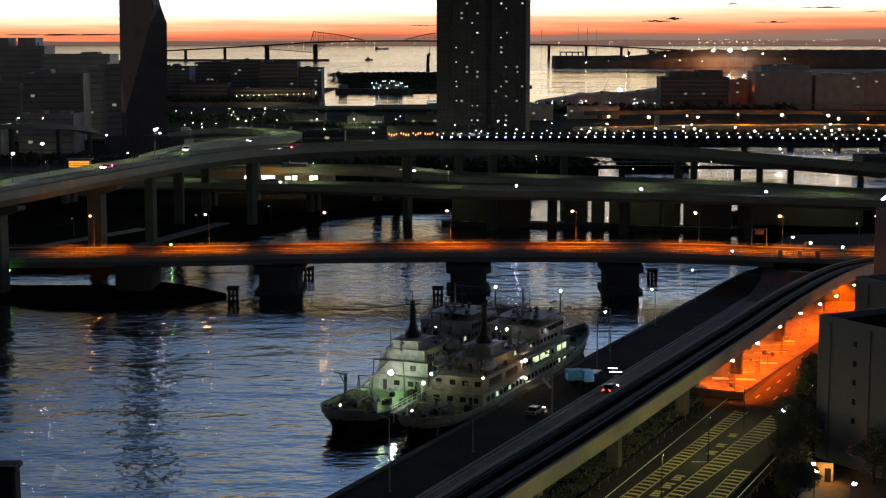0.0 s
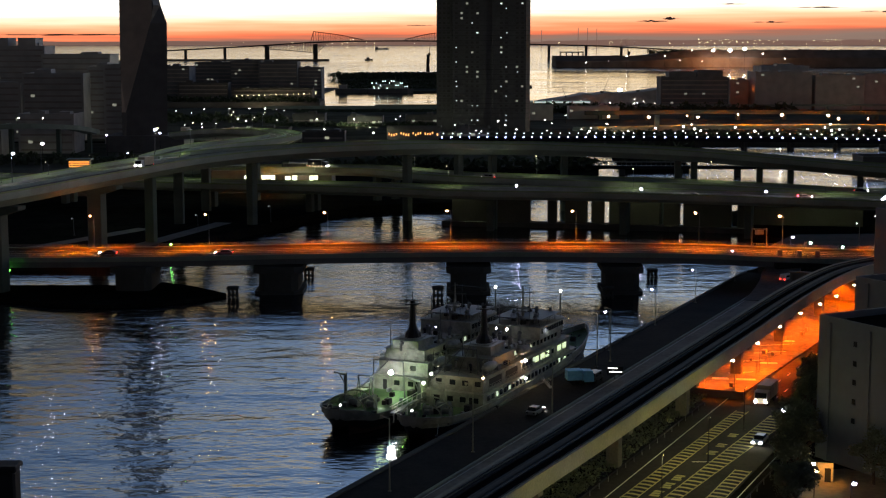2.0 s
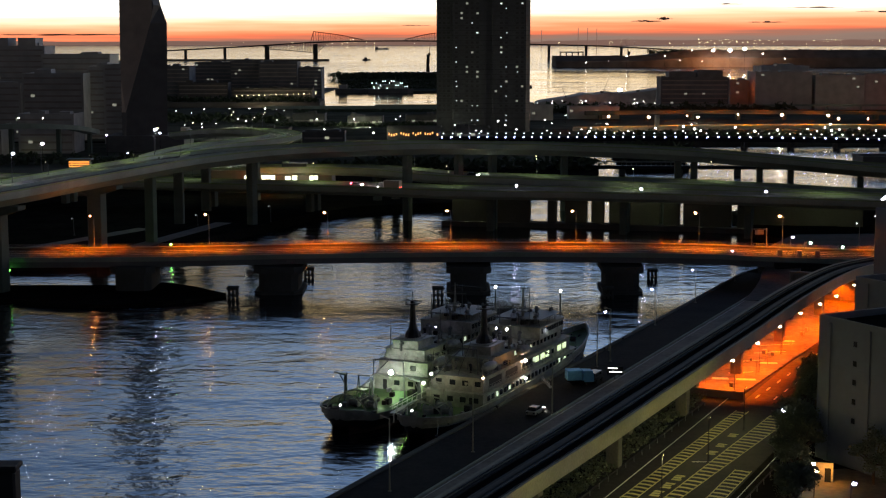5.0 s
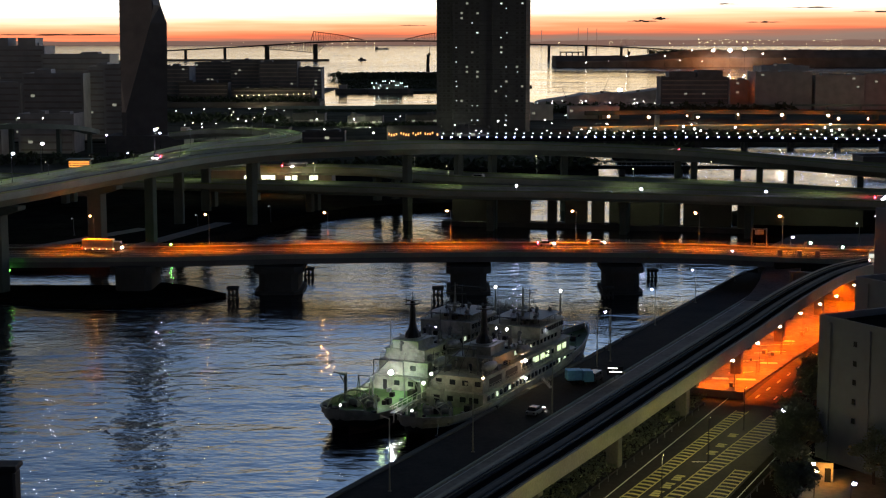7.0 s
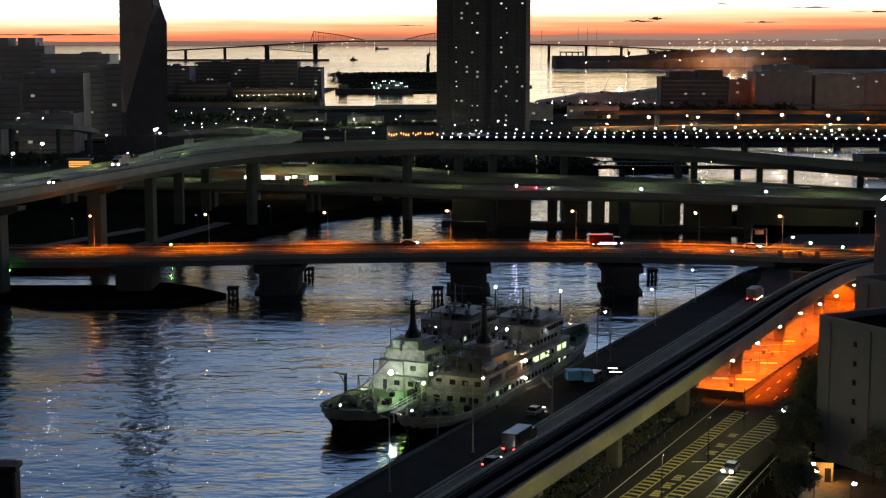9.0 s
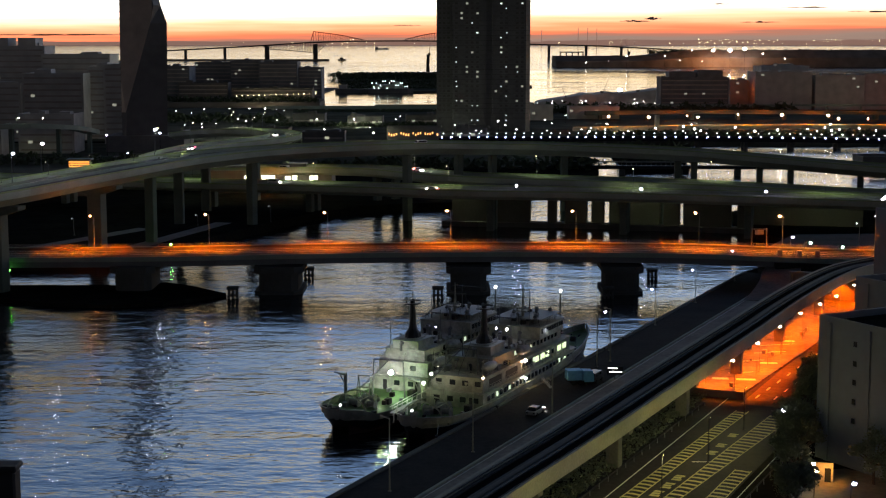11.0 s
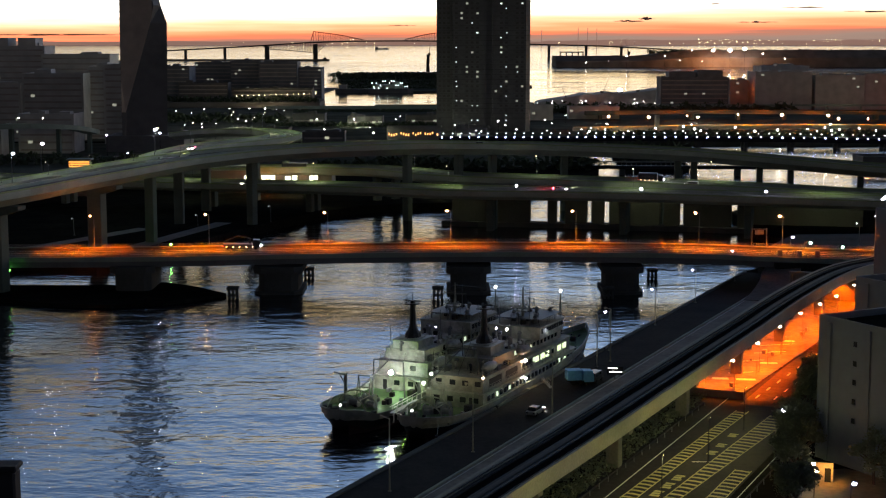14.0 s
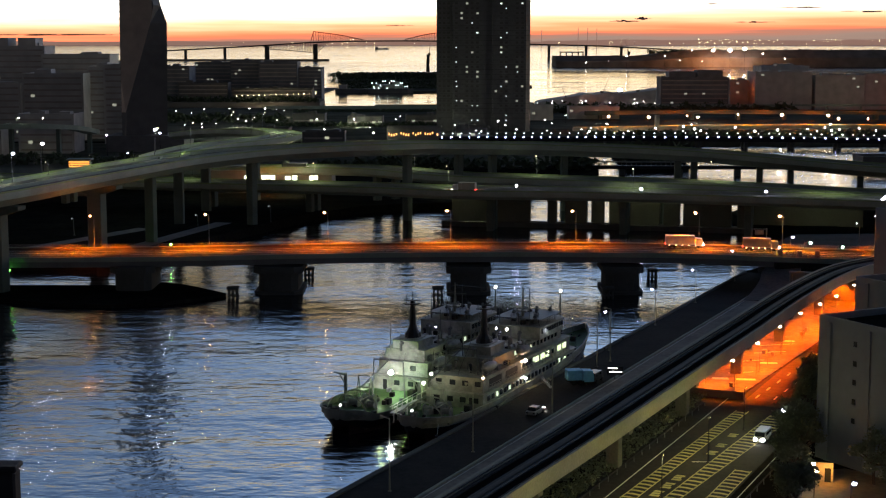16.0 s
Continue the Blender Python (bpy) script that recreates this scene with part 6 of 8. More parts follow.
    for s in range(-50, 180, 10):
        share("lane_dash", first.data, st, pose(*quay(s, -16, 3.004), 0, 0, yaw))
    for o in (-11.9, -20.0):
        part("edge_line", sweep(bmesh.new(), [quay(k, o, 3.004) for k in (-100, 180)], slab_profile(-0.07, 0.07, 0, 0.02)), PAINT_WHITE, st)
    # guard rail on both sides of the wide road
    for o in (-32.6, -53.2):
        g = empty("guard_rail")
        part("rail", sweep(bmesh.new(), [quay(s, o, 3.0) for s in range(-80, 24, 4)], slab_profile(-0.04, 0.04, 0.5, 0.8)), STEEL_DARK, g)
        first = part("post", box(bmesh.new(), -0.05, 0.05, -0.05, 0.05, 0, 0.75), STEEL, g)
        first.matrix_basis = pose(*quay(-80, o - 0.1))
        for s in range(-76, 24, 4):
            share("post", first.data, g, pose(*quay(s, o - 0.1)))
        tagged(g, "dark steel guard rail along the road", "guard rail", "guard rails")
    # two metal boxes under the guideway
    for s, o in ((-13, -27.5), (-15.5, -27.7), (32, -26.5)):
        c = empty("switch_cabinet", pose(*quay(s, o, 2.95), 0, 0, yaw))
        part("body", box(bmesh.new(), -0.8, 0.8, -0.5, 0.5, 0, 2.0, 0.05), CONCRETE_PALE, c)
        part("door", box(bmesh.new(), -0.7, 0.7, -0.54, -0.5, 0.15, 1.9), CONCRETE_PALE, c)
        tagged(c, "pale metal switch cabinet under the guideway", "cabinet", "switch cabinets")


make_road_marks()


# ---------------------------------------------------------------- quay furniture
def make_quay_things():
    lamp = street_lamp(8.0, 0.9, 0.3, CONCRETE_PALE, LIGHT_BLUE, "bluish street lamp on the quay edge", "quay lamps", thick=0.1)
    lamps(lamp, [(*quay(s, -1.8, 3.0), 150) for s in (60, 92, 125, 163)])
    pole = street_lamp(10.5, 1.2, 0.22, CONCRETE_PALE, CONCRETE_PALE, "tall unlit lamp post on the quay", "unlit quay posts", thick=0.13)
    lamps(pole, [(*quay(s, o, 3.0), 155) for s, o in ((-49.4, -6.3), (-24.9, -8.4), (2.8, -11.0), (43.5, -4.9), (49.8, -5.5))])
    # illuminated sign with two rows of bars
    sgn = empty("sign", pose(*quay(34.3, -11.6, 3.0), 0, 0, -8))
    part("pole", rod(bmesh.new(), (0, 0, 0), (0, 0, 2.0), 0.08), STEEL, sgn)
    part("board", box(bmesh.new(), -1.5, 1.5, -0.12, 0.12, 0.9, 2.5, 0.03), STEEL_DARK, sgn)
    for z, w, x in ((2.15, 0.9, -0.4), (1.45, 1.2, 0.15)):
        part("lit_bar", box(bmesh.new(), x - w, x + w, -0.17, -0.12, z - 0.11, z + 0.11), WINDOW_SIGN, sgn)
    tagged(sgn, "dark board with two rows of lit bars beside the street", "sign")


WINDOW_SIGN = glow("sign_light", (1.0, 1.0, 0.95), 1.5)
make_quay_things()


# ---------------------------------------------------------------- lamps and lit things of the city
def make_city_lights():
    def far_lamp(r, light_mat, label, group, pole=6.0):
        lamp = empty("street_lamp")
        part("pole", rod(bmesh.new(), (0, 0, -pole - 4), (0, 0, 0), 0.12, n=5), STEEL_DARK, lamp)
        part("bulb", ball(bmesh.new(), (0, 0, 0.2), r * 0.7, 0.8, 7), light_mat, lamp)
        return tagged(lamp, label, "street lamp", group)

    rnd0 = random.Random(21)

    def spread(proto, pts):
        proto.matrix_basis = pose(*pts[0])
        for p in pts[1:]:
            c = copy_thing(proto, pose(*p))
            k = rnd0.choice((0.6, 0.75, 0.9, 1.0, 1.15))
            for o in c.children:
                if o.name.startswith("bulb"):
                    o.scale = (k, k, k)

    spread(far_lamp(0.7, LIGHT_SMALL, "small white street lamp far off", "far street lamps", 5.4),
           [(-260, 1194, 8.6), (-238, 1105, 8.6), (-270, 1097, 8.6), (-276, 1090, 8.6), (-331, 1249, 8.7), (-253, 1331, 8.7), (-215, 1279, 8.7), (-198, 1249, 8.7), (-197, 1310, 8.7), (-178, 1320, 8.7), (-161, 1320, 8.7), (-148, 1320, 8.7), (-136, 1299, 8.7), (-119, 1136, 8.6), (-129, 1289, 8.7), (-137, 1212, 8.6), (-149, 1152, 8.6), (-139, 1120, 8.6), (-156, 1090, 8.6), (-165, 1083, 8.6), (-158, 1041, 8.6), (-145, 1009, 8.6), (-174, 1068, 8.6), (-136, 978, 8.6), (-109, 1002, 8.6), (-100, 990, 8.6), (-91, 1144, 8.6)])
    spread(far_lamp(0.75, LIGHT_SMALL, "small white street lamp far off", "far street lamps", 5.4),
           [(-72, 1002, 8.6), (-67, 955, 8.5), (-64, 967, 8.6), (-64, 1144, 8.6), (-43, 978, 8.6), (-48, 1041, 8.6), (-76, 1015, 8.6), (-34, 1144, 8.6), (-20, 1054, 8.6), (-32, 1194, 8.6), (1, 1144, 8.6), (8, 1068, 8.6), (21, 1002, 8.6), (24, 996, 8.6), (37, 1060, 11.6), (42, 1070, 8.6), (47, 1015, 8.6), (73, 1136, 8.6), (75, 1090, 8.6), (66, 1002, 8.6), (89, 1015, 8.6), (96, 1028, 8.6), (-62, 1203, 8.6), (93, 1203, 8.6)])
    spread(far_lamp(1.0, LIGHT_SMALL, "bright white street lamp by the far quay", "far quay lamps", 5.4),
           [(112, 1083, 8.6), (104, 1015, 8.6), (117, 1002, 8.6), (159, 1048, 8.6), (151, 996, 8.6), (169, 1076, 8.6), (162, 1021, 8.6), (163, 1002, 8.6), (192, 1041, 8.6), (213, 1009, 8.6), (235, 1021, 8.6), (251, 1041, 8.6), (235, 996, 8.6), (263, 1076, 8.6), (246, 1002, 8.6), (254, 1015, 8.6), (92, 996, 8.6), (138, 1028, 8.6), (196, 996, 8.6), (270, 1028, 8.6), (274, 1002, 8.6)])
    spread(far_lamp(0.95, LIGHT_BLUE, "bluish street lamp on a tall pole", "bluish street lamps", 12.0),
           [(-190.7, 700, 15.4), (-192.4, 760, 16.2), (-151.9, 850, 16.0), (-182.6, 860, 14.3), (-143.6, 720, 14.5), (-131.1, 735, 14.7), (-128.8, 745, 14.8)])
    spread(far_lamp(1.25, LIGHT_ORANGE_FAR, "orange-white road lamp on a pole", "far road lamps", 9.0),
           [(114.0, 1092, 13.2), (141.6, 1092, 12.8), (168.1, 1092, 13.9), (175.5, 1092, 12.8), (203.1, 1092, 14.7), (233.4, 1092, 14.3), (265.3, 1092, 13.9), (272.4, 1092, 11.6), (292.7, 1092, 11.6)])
    spread(far_lamp(4.6, LIGHT_WHITE, "bright port floodlight on a mast", "port floodlights", 30.0),
           [(487.9, 2880, 45.8), (518.5, 2880, 45.8), (544.9, 2880, 48.8)])
    spread(far_lamp(1.7, LIGHT_SMALL, "port lamp on a mast", "port lamps", 26.0),
           [(450, 2880, 45.8), (402, 2890, 36), (333, 2890, 35.6), (580, 2890, 40), (300, 2890, 27), (430, 2890, 28), (470, 2890, 26), (620, 2890, 31), (260, 2890, 24)])
    spread(far_lamp(3.8, LIGHT_GLARE, "glaring floodlight on the waterfront", "waterfront floodlights", 10.0), [(189.2, 1700, 12.1)])
    for x in (480, 520):
        lamp_or_fill(x, 2850, 44, (1.0, 0.30, 0.05), 60000, 1.0)
    # bare lights added to lift the warehouse, shed and wharf fronts
    for x, y, z, c, w in ((438, 1400, 18, SODIUM, 4000), (276, 1440, 22, SODIUM, 700), (352, 1385, 14, WARM, 1100), (140, 1470, 9, SODIUM, 450), (-170, 1545, 12, WARM, 4000)):
        lamp_or_fill(x, y, z, c, w, 1.0)
    for x, y, w in ((-200, 1255, 3000), (-160, 1085, 5000), (-148, 1150, 4000), (-136, 1000, 4000), (-105, 992, 4500), (-66, 958, 4500), (-45, 985, 4500), (-20, 1050, 1200), (8, 1064, 1000), (-178, 1316, 6000), (-120, 1290, 6000), (-60, 1140, 5000), (112, 1080, 1200), (160, 1046, 4000), (215, 1012, 4000), (255, 1030, 4500), (120, 1200, 1800), (190, 1200, 5000), (270, 1180, 5000)):
        lamp_or_fill(x, y - 3, 8.4, (0.92, 1.0, 0.72), w, 0.5)
    # lamps among the sheds by the bay
    rnd = random.Random(31)
    pts = []
    for k in range(34):
        x, y = rnd.uniform(85, 215), rnd.uniform(1450, 1500)
        pts.append((x, y, 3.2 + rnd.uniform(3, 7)))
    spread(far_lamp(0.75, LIGHT_SMALL, "small lamp among the waterfront sheds", "shed lamps", 5.0), pts)
    # lamps on the wharf's lit front
    pts = [(-205 + 5.6 * k, 1578, 10.0 + 0.18 * k) for k in range(15)]
    spread(far_lamp(0.9, LIGHT_YELLOW, "yellowish lamp along the wharf front", "wharf lamps", 7.0), pts)
    # far coast lamps
    pts = []
    for k in range(30):
        x = rnd.uniform(-700, 1300)
        pts.append((x, 4790, bowl(4790) + rnd.uniform(2, 8)))
    for c, half, n in ((560, 60, 9), (850, 90, 22), (980, 30, 6), (1160, 50, 8), (1285, 30, 5), (-250, 60, 8)):
        for k in range(n):
            pts.append((c + rnd.uniform(-half, half), 4790, bowl(4790) + rnd.uniform(5, 17)))
    spread(far_lamp(1.5, LIGHT_YELLOW, "tiny lamp on the far coast", "coast lamps", 24.0), pts)


LIGHT_GREENISH = glow("greenish_white_lamp", (0.75, 1.0, 0.95), 3.0)
LIGHT_ORANGE_FAR = glow("orange_white_lamp", (1.0, 0.66, 0.36), 60)
LIGHT_YELLOW = glow("yellowish_lamp", (1.0, 0.85, 0.45), 5)
LIGHT_GLARE = glow("glaring_lamp", (1.0, 0.9, 0.7), 40)
make_city_lights()


def make_lit_rail_bridge():
    """Low bridge with two rows of bluish rail lamps."""
    b = empty("footbridge")
    path = smooth_path([(-2, 990, 4.2), (60, 986, 4.6), (120, 978, 5.2), (190, 970, 5.4), (250, 966, 4.8), (330, 962, 3.6), (420, 960, 3.2)], 10)
    tr = Track(path)
    part("deck", sweep(bmesh.new(), path, slab_profile(-7, 7, -1.2, 0)), STEEL_DARK, b)
    for o in (-7, 7):
        part("railing", sweep(bmesh.new(), path, slab_profile(o - 0.1, o + 0.1, 0, 1.1)), STEEL_DARK, b)
    near = part("rail_lamp", ball(bmesh.new(), (0, 0, 1.5), 0.5, 0.8, 7), LIGHT_BLUE_SOFT, b)
    far = part("rail_lamp", ball(bmesh.new(), (0, 0, 3.0), 0.4, 0.8, 7), LIGHT_SMALL_DIM, b)
    s = 2.0
    near.matrix_basis, far.matrix_basis = tr.at(s, 7), tr.at(s, -7)
    while s < tr.length - 3:
        s += 5.6 if s < 110 else 6.4
        share("rail_lamp", near.data, b, tr.at(s, 7))
        share("rail_lamp", far.data, b, tr.at(s, -7))
    for s in range(20, int(tr.length) - 10, 28):
        m = tr.at(s).translation
        part("pier", box(bmesh.new(), m.x - 1.2, m.x + 1.2, m.y - 5, m.y + 5, -5, m.z - 1.2), CONCRETE_DARK, b)
    tagged(b, "low dark bridge with rows of bluish rail lamps", "bridge")
    # orange lit road behind it
    e = empty("viaduct")
    path = smooth_path([(90, 1100, 4.2), (200, 1090, 6.4), (300, 1088, 6.6), (430, 1086, 5.0)], 12)
    part("deck", sweep(bmesh.new(), path, slab_profile(-7, 7, -1.6, 0)), CONCRETE, e)
    part("parapet", sweep(bmesh.new(), path, slab_profile(6.8, 7.1, 0, 1.2)), CONCRETE, e)
    part("parapet", sweep(bmesh.new(), path, slab_profile(-7.1, -6.8, 0, 1.2)), CONCRETE, e)
    tr = Track(path)
    for s in range(10, int(tr.length), 30):
        m = tr.at(s).translation
        part("pier", box(bmesh.new(), m.x - 1.5, m.x + 1.5, m.y - 4, m.y + 4, 2.5, m.z - 1.6), CONCRETE, e)
    tagged(e, "low viaduct lit orange by road lamps", "viaduct")
    for x in (120, 165, 210, 255, 300):
        lamp_or_fill(x, 1090, 17, SODIUM, 42000, 0.6, 156)
    # a second, higher deck behind it, dimly lit
    e = empty("viaduct")
    path = smooth_path([(112, 1252, 8.6), (180, 1250, 9.6), (240, 1248, 9.8), (360, 1246, 9.0), (480, 1244, 8.4)], 12)
    part("deck", sweep(bmesh.new(), path, slab_profile(-6, 6, -1.8, 0)), CONCRETE_PIER, e)
    for o in (-6.1, 5.9):
        part("parapet", sweep(bmesh.new(), path, slab_profile(o, o + 0.25, 0, 1.1)), CONCRETE_PIER, e)
    tr = Track(path)
    for k in range(12, int(tr.length), 36):
        m = tr.at(k).translation
        part("pier", box(bmesh.new(), m.x - 1.4, m.x + 1.4, m.y - 4, m.y + 4, 2.5, m.z - 1.8), CONCRETE_PIER, e)
    tagged(e, "higher viaduct dimly lit by road lamps", "viaduct")
    for x in (140, 180, 215, 250, 290, 330, 365):
        lamp_or_fill(x, 1236, 13.5, SODIUM, 2600, 0.6)
    # brown road deck along the edge of the bay
    e = empty("viaduct")
    path = smooth_path([(-160, 1420, 6.0), (-60, 1418, 6.0), (40, 1412, 6.4), (120, 1400, 7.0)], 12)
    part("deck", sweep(bmesh.new(), path, slab_profile(-5, 5, -1.4, 0)), CONCRETE, e)
    part("parapet", sweep(bmesh.new(), path, slab_profile(-5.2, -4.9, 0, 1.0)), CONCRETE, e)
    tr = Track(path)
    for s in range(8, int(tr.length), 24):
        m = tr.at(s).translation
        part("pier", box(bmesh.new(), m.x - 1.0, m.x + 1.0, m.y - 3, m.y + 3, 2.5, m.z - 1.4), CONCRETE, e)
    tagged(e, "low concrete road deck along the bay", "viaduct")
    # lit slip road behind the bank
    e = empty("viaduct")
    path = smooth_path([(-290, 838, 19.6), (-250, 842, 19.8), (-222, 850, 20.2), (-203, 866, 18.5), (-196, 885, 15)], 8)
    part("deck", sweep(bmesh.new(), path, slab_profile(-4.5, 4.5, -1.5, 0)), CONCRETE, e)
    for o in (-4.6, 4.4):
        part("parapet", sweep(bmesh.new(), path, slab_profile(o, o + 0.2, 0, 1.0)), CONCRETE, e)
    tr = Track(path)
    for k in range(8, int(tr.length), 26):
        m = tr.at(k).translation
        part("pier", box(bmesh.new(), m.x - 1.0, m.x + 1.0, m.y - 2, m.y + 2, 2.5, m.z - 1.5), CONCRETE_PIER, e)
    tagged(e, "lit slip road on piers above the dark bank", "viaduct")
    l = street_lamp(4.0, 0.6, 0.45, STEEL, LIGHT_SMALL, "white lamp on the slip road", "slip road lamps", thick=0.1)
    pl = [(*tr.at(k, -4.2).translation, 0) for k in (46, 64, 78)]
    lamps(l, pl)
    for x, y, z, a in pl[:2]:
        lamp_or_fill(x, y - 2.5, z + 3.6, (0.85, 1.0, 0.6), 700, 0.3, 150)
    # tall orange-lit sign pillar
    p = empty("pillar_sign", pose(145.5, 1078, 3))
    part("pillar", box(bmesh.new(), -1.6, 1.6, -1, 1, 0, 12, 0.1), CONCRETE, p)
    part("foot", box(bmesh.new(), -2, 2, -1.4, 1.4, 0, 0.8, 0.1), CONCRETE, p)
    tagged(p, "tall pillar lit orange beside the viaduct", "pillar")


def make_low_truss():
    # dark service bridge with a pale rail, low over the water behind the expressways
    b = empty("service_bridge")
    path = smooth_path([(52, 778, 4.6), (90, 775, 4.6), (130, 772, 4.8), (168, 768, 5.0)], 8)
    part("deck", sweep(bmesh.new(), path, slab_profile(-2.5, 2.5, -1.6, 0)), STEEL_DARK, b)
    for o in (-2.4, 2.4):
        part("rail", sweep(bmesh.new(), path, slab_profile(o - 0.12, o + 0.12, 1.7, 2.1)), SHIP_WHITE, b)
    tr = Track(path)
    post = part("post", box(bmesh.new(), -0.12, 0.12, -0.12, 0.12, 0, 1.8), SHIP_WHITE, b)
    post.matrix_basis = tr.at(2, 2.4)
    k = 2.0
    while k < tr.length - 3:
        k += 2.4
        share("post", post.data, b, tr.at(k, 2.4))
    for k in (8, 36, 64, 92):
        m = tr.at(k).translation
        part("pier", box(bmesh.new(), m.x - 1.4, m.x + 1.4, m.y - 2, m.y + 2, -5, m.z - 1.6), CONCRETE_DARK, b)
    tagged(b, "low dark service bridge with a pale rail", "bridge")


make_low_truss()
LIGHT_BLUE_SOFT = glow("blue_rail_lamp", (0.42, 0.46, 1.0), 12)
LIGHT_SMALL_DIM = glow("dim_rail_lamp", (0.9, 0.92, 1.0), 2.5)
make_lit_rail_bridge()


def make_lit_fronts():
    # depot on the left bank with bright windows under the expressway
    b = block("depot", -96, -46, 652, 675, 11.2, "low depot with bright windows under the expressway", WALL_DARK, 0, seed=5, band=False, roof_bits=2)
    for x0, x1, z in ((-16, -12.5, 6.2), (-8.8, -3.2, 6.4), (1.0, 3.2, 6.0), (3.8, 6.0, 6.2), (11.0, 14.5, 6.2), (-12.2, -10.4, 6.0)):
        x0, x1 = x0 + 4.8, x1 + 4.8
        n = max(1, round((x1 - x0) / 1.7))
        for k in range(n):
            w = (x1 - x0) / n
            part("lit_window", box(bmesh.new(), x0 + w * k + 0.12, x0 + w * (k + 1) - 0.12, -11.62, -11.52, z - 0.9 + 0.3 * (k % 2), z + 0.95), WINDOW_BRIGHT, b)
    part("canopy", box(bmesh.new(), -20, 18, -14.5, -11.4, 3.2, 3.6), CONCRETE, b)
    lamp_or_fill(-74, 638, 6.0, (1.0, 0.35, 0.08), 2200, 0.6)
    lamp_or_fill(-60, 636, 6.5, WARM, 1600, 0.6)
    # orange lit toll hut on the left bank
    h = empty("toll_hut", pose(-147, 640, 3.0))
    part("tower", box(bmesh.new(), -4, 4, -2, 2, 0, 11.5), WALL_DARK, h)
    part("canopy", box(bmesh.new(), -5, 5, -3, 3, 14.6, 15.2, 0.1), CONCRETE, h)
    for z in (11.9, 12.8, 13.7):
        part("lit_strip", box(bmesh.new(), -4.1, 4.1, -2.3, -2.1, z, z + 0.42), WINDOW_ORANGE_DIM, h)
    part("booth", box(bmesh.new(), -4, 4, -2, 2, 11.5, 14.6), CONCRETE, h)
    tagged(h, "small hut with an orange lit front", "hut")
    # low front with orange windows below the tower
    b = block("arcade", -35, -1, 985, 1000, 11, "low arcade with orange lit windows", WALL_DARK, 0, seed=6, band=False, roof_bits=0)
    rnd = random.Random(4)
    pane = part("lit_window", box(bmesh.new(), -0.35, 0.35, -0.06, 0.06, 0, 1.3), WINDOW_ORANGE, b)
    pane.matrix_basis = pose(-15.5, -7.6, 4)
    for k in range(1, 21):
        if rnd.random() < 0.85:
            share("lit_window", pane.data, b, pose(-15.5 + 1.5 * k, -7.6, 3.2 + rnd.uniform(0, 1.6)))
    # vessel lit white in the far basin
    v = empty("ferry", pose(-62, 1885, bowl(1885), 0, 0, 0))
    bm = bmesh.new()
    prism(bm, [(-27, -4), (20, -4), (27, 0), (20, 4), (-27, 4)], -1, 5)
    part("hull", bm, WALL_DARK, v)
    part("deckhouse", box(bmesh.new(), -18, 14, -3.4, 3.4, 5, 10, 0.3), SHIP_WHITE, v)
    part("bridge", box(bmesh.new(), 2, 12, -3, 3, 10, 13.5, 0.3), SHIP_WHITE, v)
    part("mast", rod(bmesh.new(), (6, 0, 13.5), (6, 0, 20), 0.3, 0.1), SHIP_WHITE, v)
    lm = part("deck_lamp", ball(bmesh.new(), (0, 0, 0), 0.62, 1.0, 7), LIGHT_GREENISH, v)
    lm.matrix_basis = pose(-20, -4.2, 8)
    for k in range(17):
        share("deck_lamp", lm.data, v, pose(-22 + 2.6 * k, -4.3, rnd.choice((7.5, 9, 12, 14, 5.6))))
    tagged(v, "moored vessel strung with white lamps", "vessel")
    v = empty("vessel", pose(-110, 1890, bowl(1890)))
    part("hull", prism(bmesh.new(), [(-18, -4), (14, -4), (20, 0), (14, 4), (-18, 4)], -1, 4.5), WALL_DARK, v)
    part("deckhouse", box(bmesh.new(), -14, -4, -3, 3, 4.5, 9.5, 0.2), WALL_FAR, v)
    tagged(v, "dark moored vessel in the far basin", "vessel")
    # cranes and masts on the far piers
    for i, (x, y, h, lean) in enumerate(((116, 1500, 20, -4), (153, 1520, 26, 5), (345, 2960, 46, -8), (-26, 3000, 40, 2), (800, 2700, 30, 0))):
        c = empty("crane", pose(x, y, bowl(y) + 2))
        k = 1 if y < 2000 else 2
        part("mast", rod(bmesh.new(), (0, 0, 0), (0, 0, h * 0.55), 0.5 * k, n=6), STEEL_DARK, c)
        part("jib", rod(bmesh.new(), (0, 0, h * 0.5), (lean, 0, h), 0.35 * k, 0.15 * k, 6), STEEL_DARK, c)
        part("cab", box(bmesh.new(), -1.2 * k, 1.2 * k, -1, 1, h * 0.4, h * 0.52), STEEL_DARK, c)
        tagged(c, "dark crane against the bright water", "crane", "far cranes")
    # trestle on the breakwater
    t = empty("trestle", pose(262, 2960, bowl(2900) + 18.5))
    part("beam", box(bmesh.new(), -46, 0, -2, 2, 7, 9), STEEL_DARK, t)
    for x in (-44, -33, -22, -11, -2):
        part("leg", box(bmesh.new(), x - 1, x + 1, -1.5, 1.5, 0, 7), STEEL_DARK, t)
    tagged(t, "dark trestle on the breakwater", "trestle")
    # ragged tree line on the land between canal and bay
    rnd = random.Random(77)
    bm = bmesh.new()
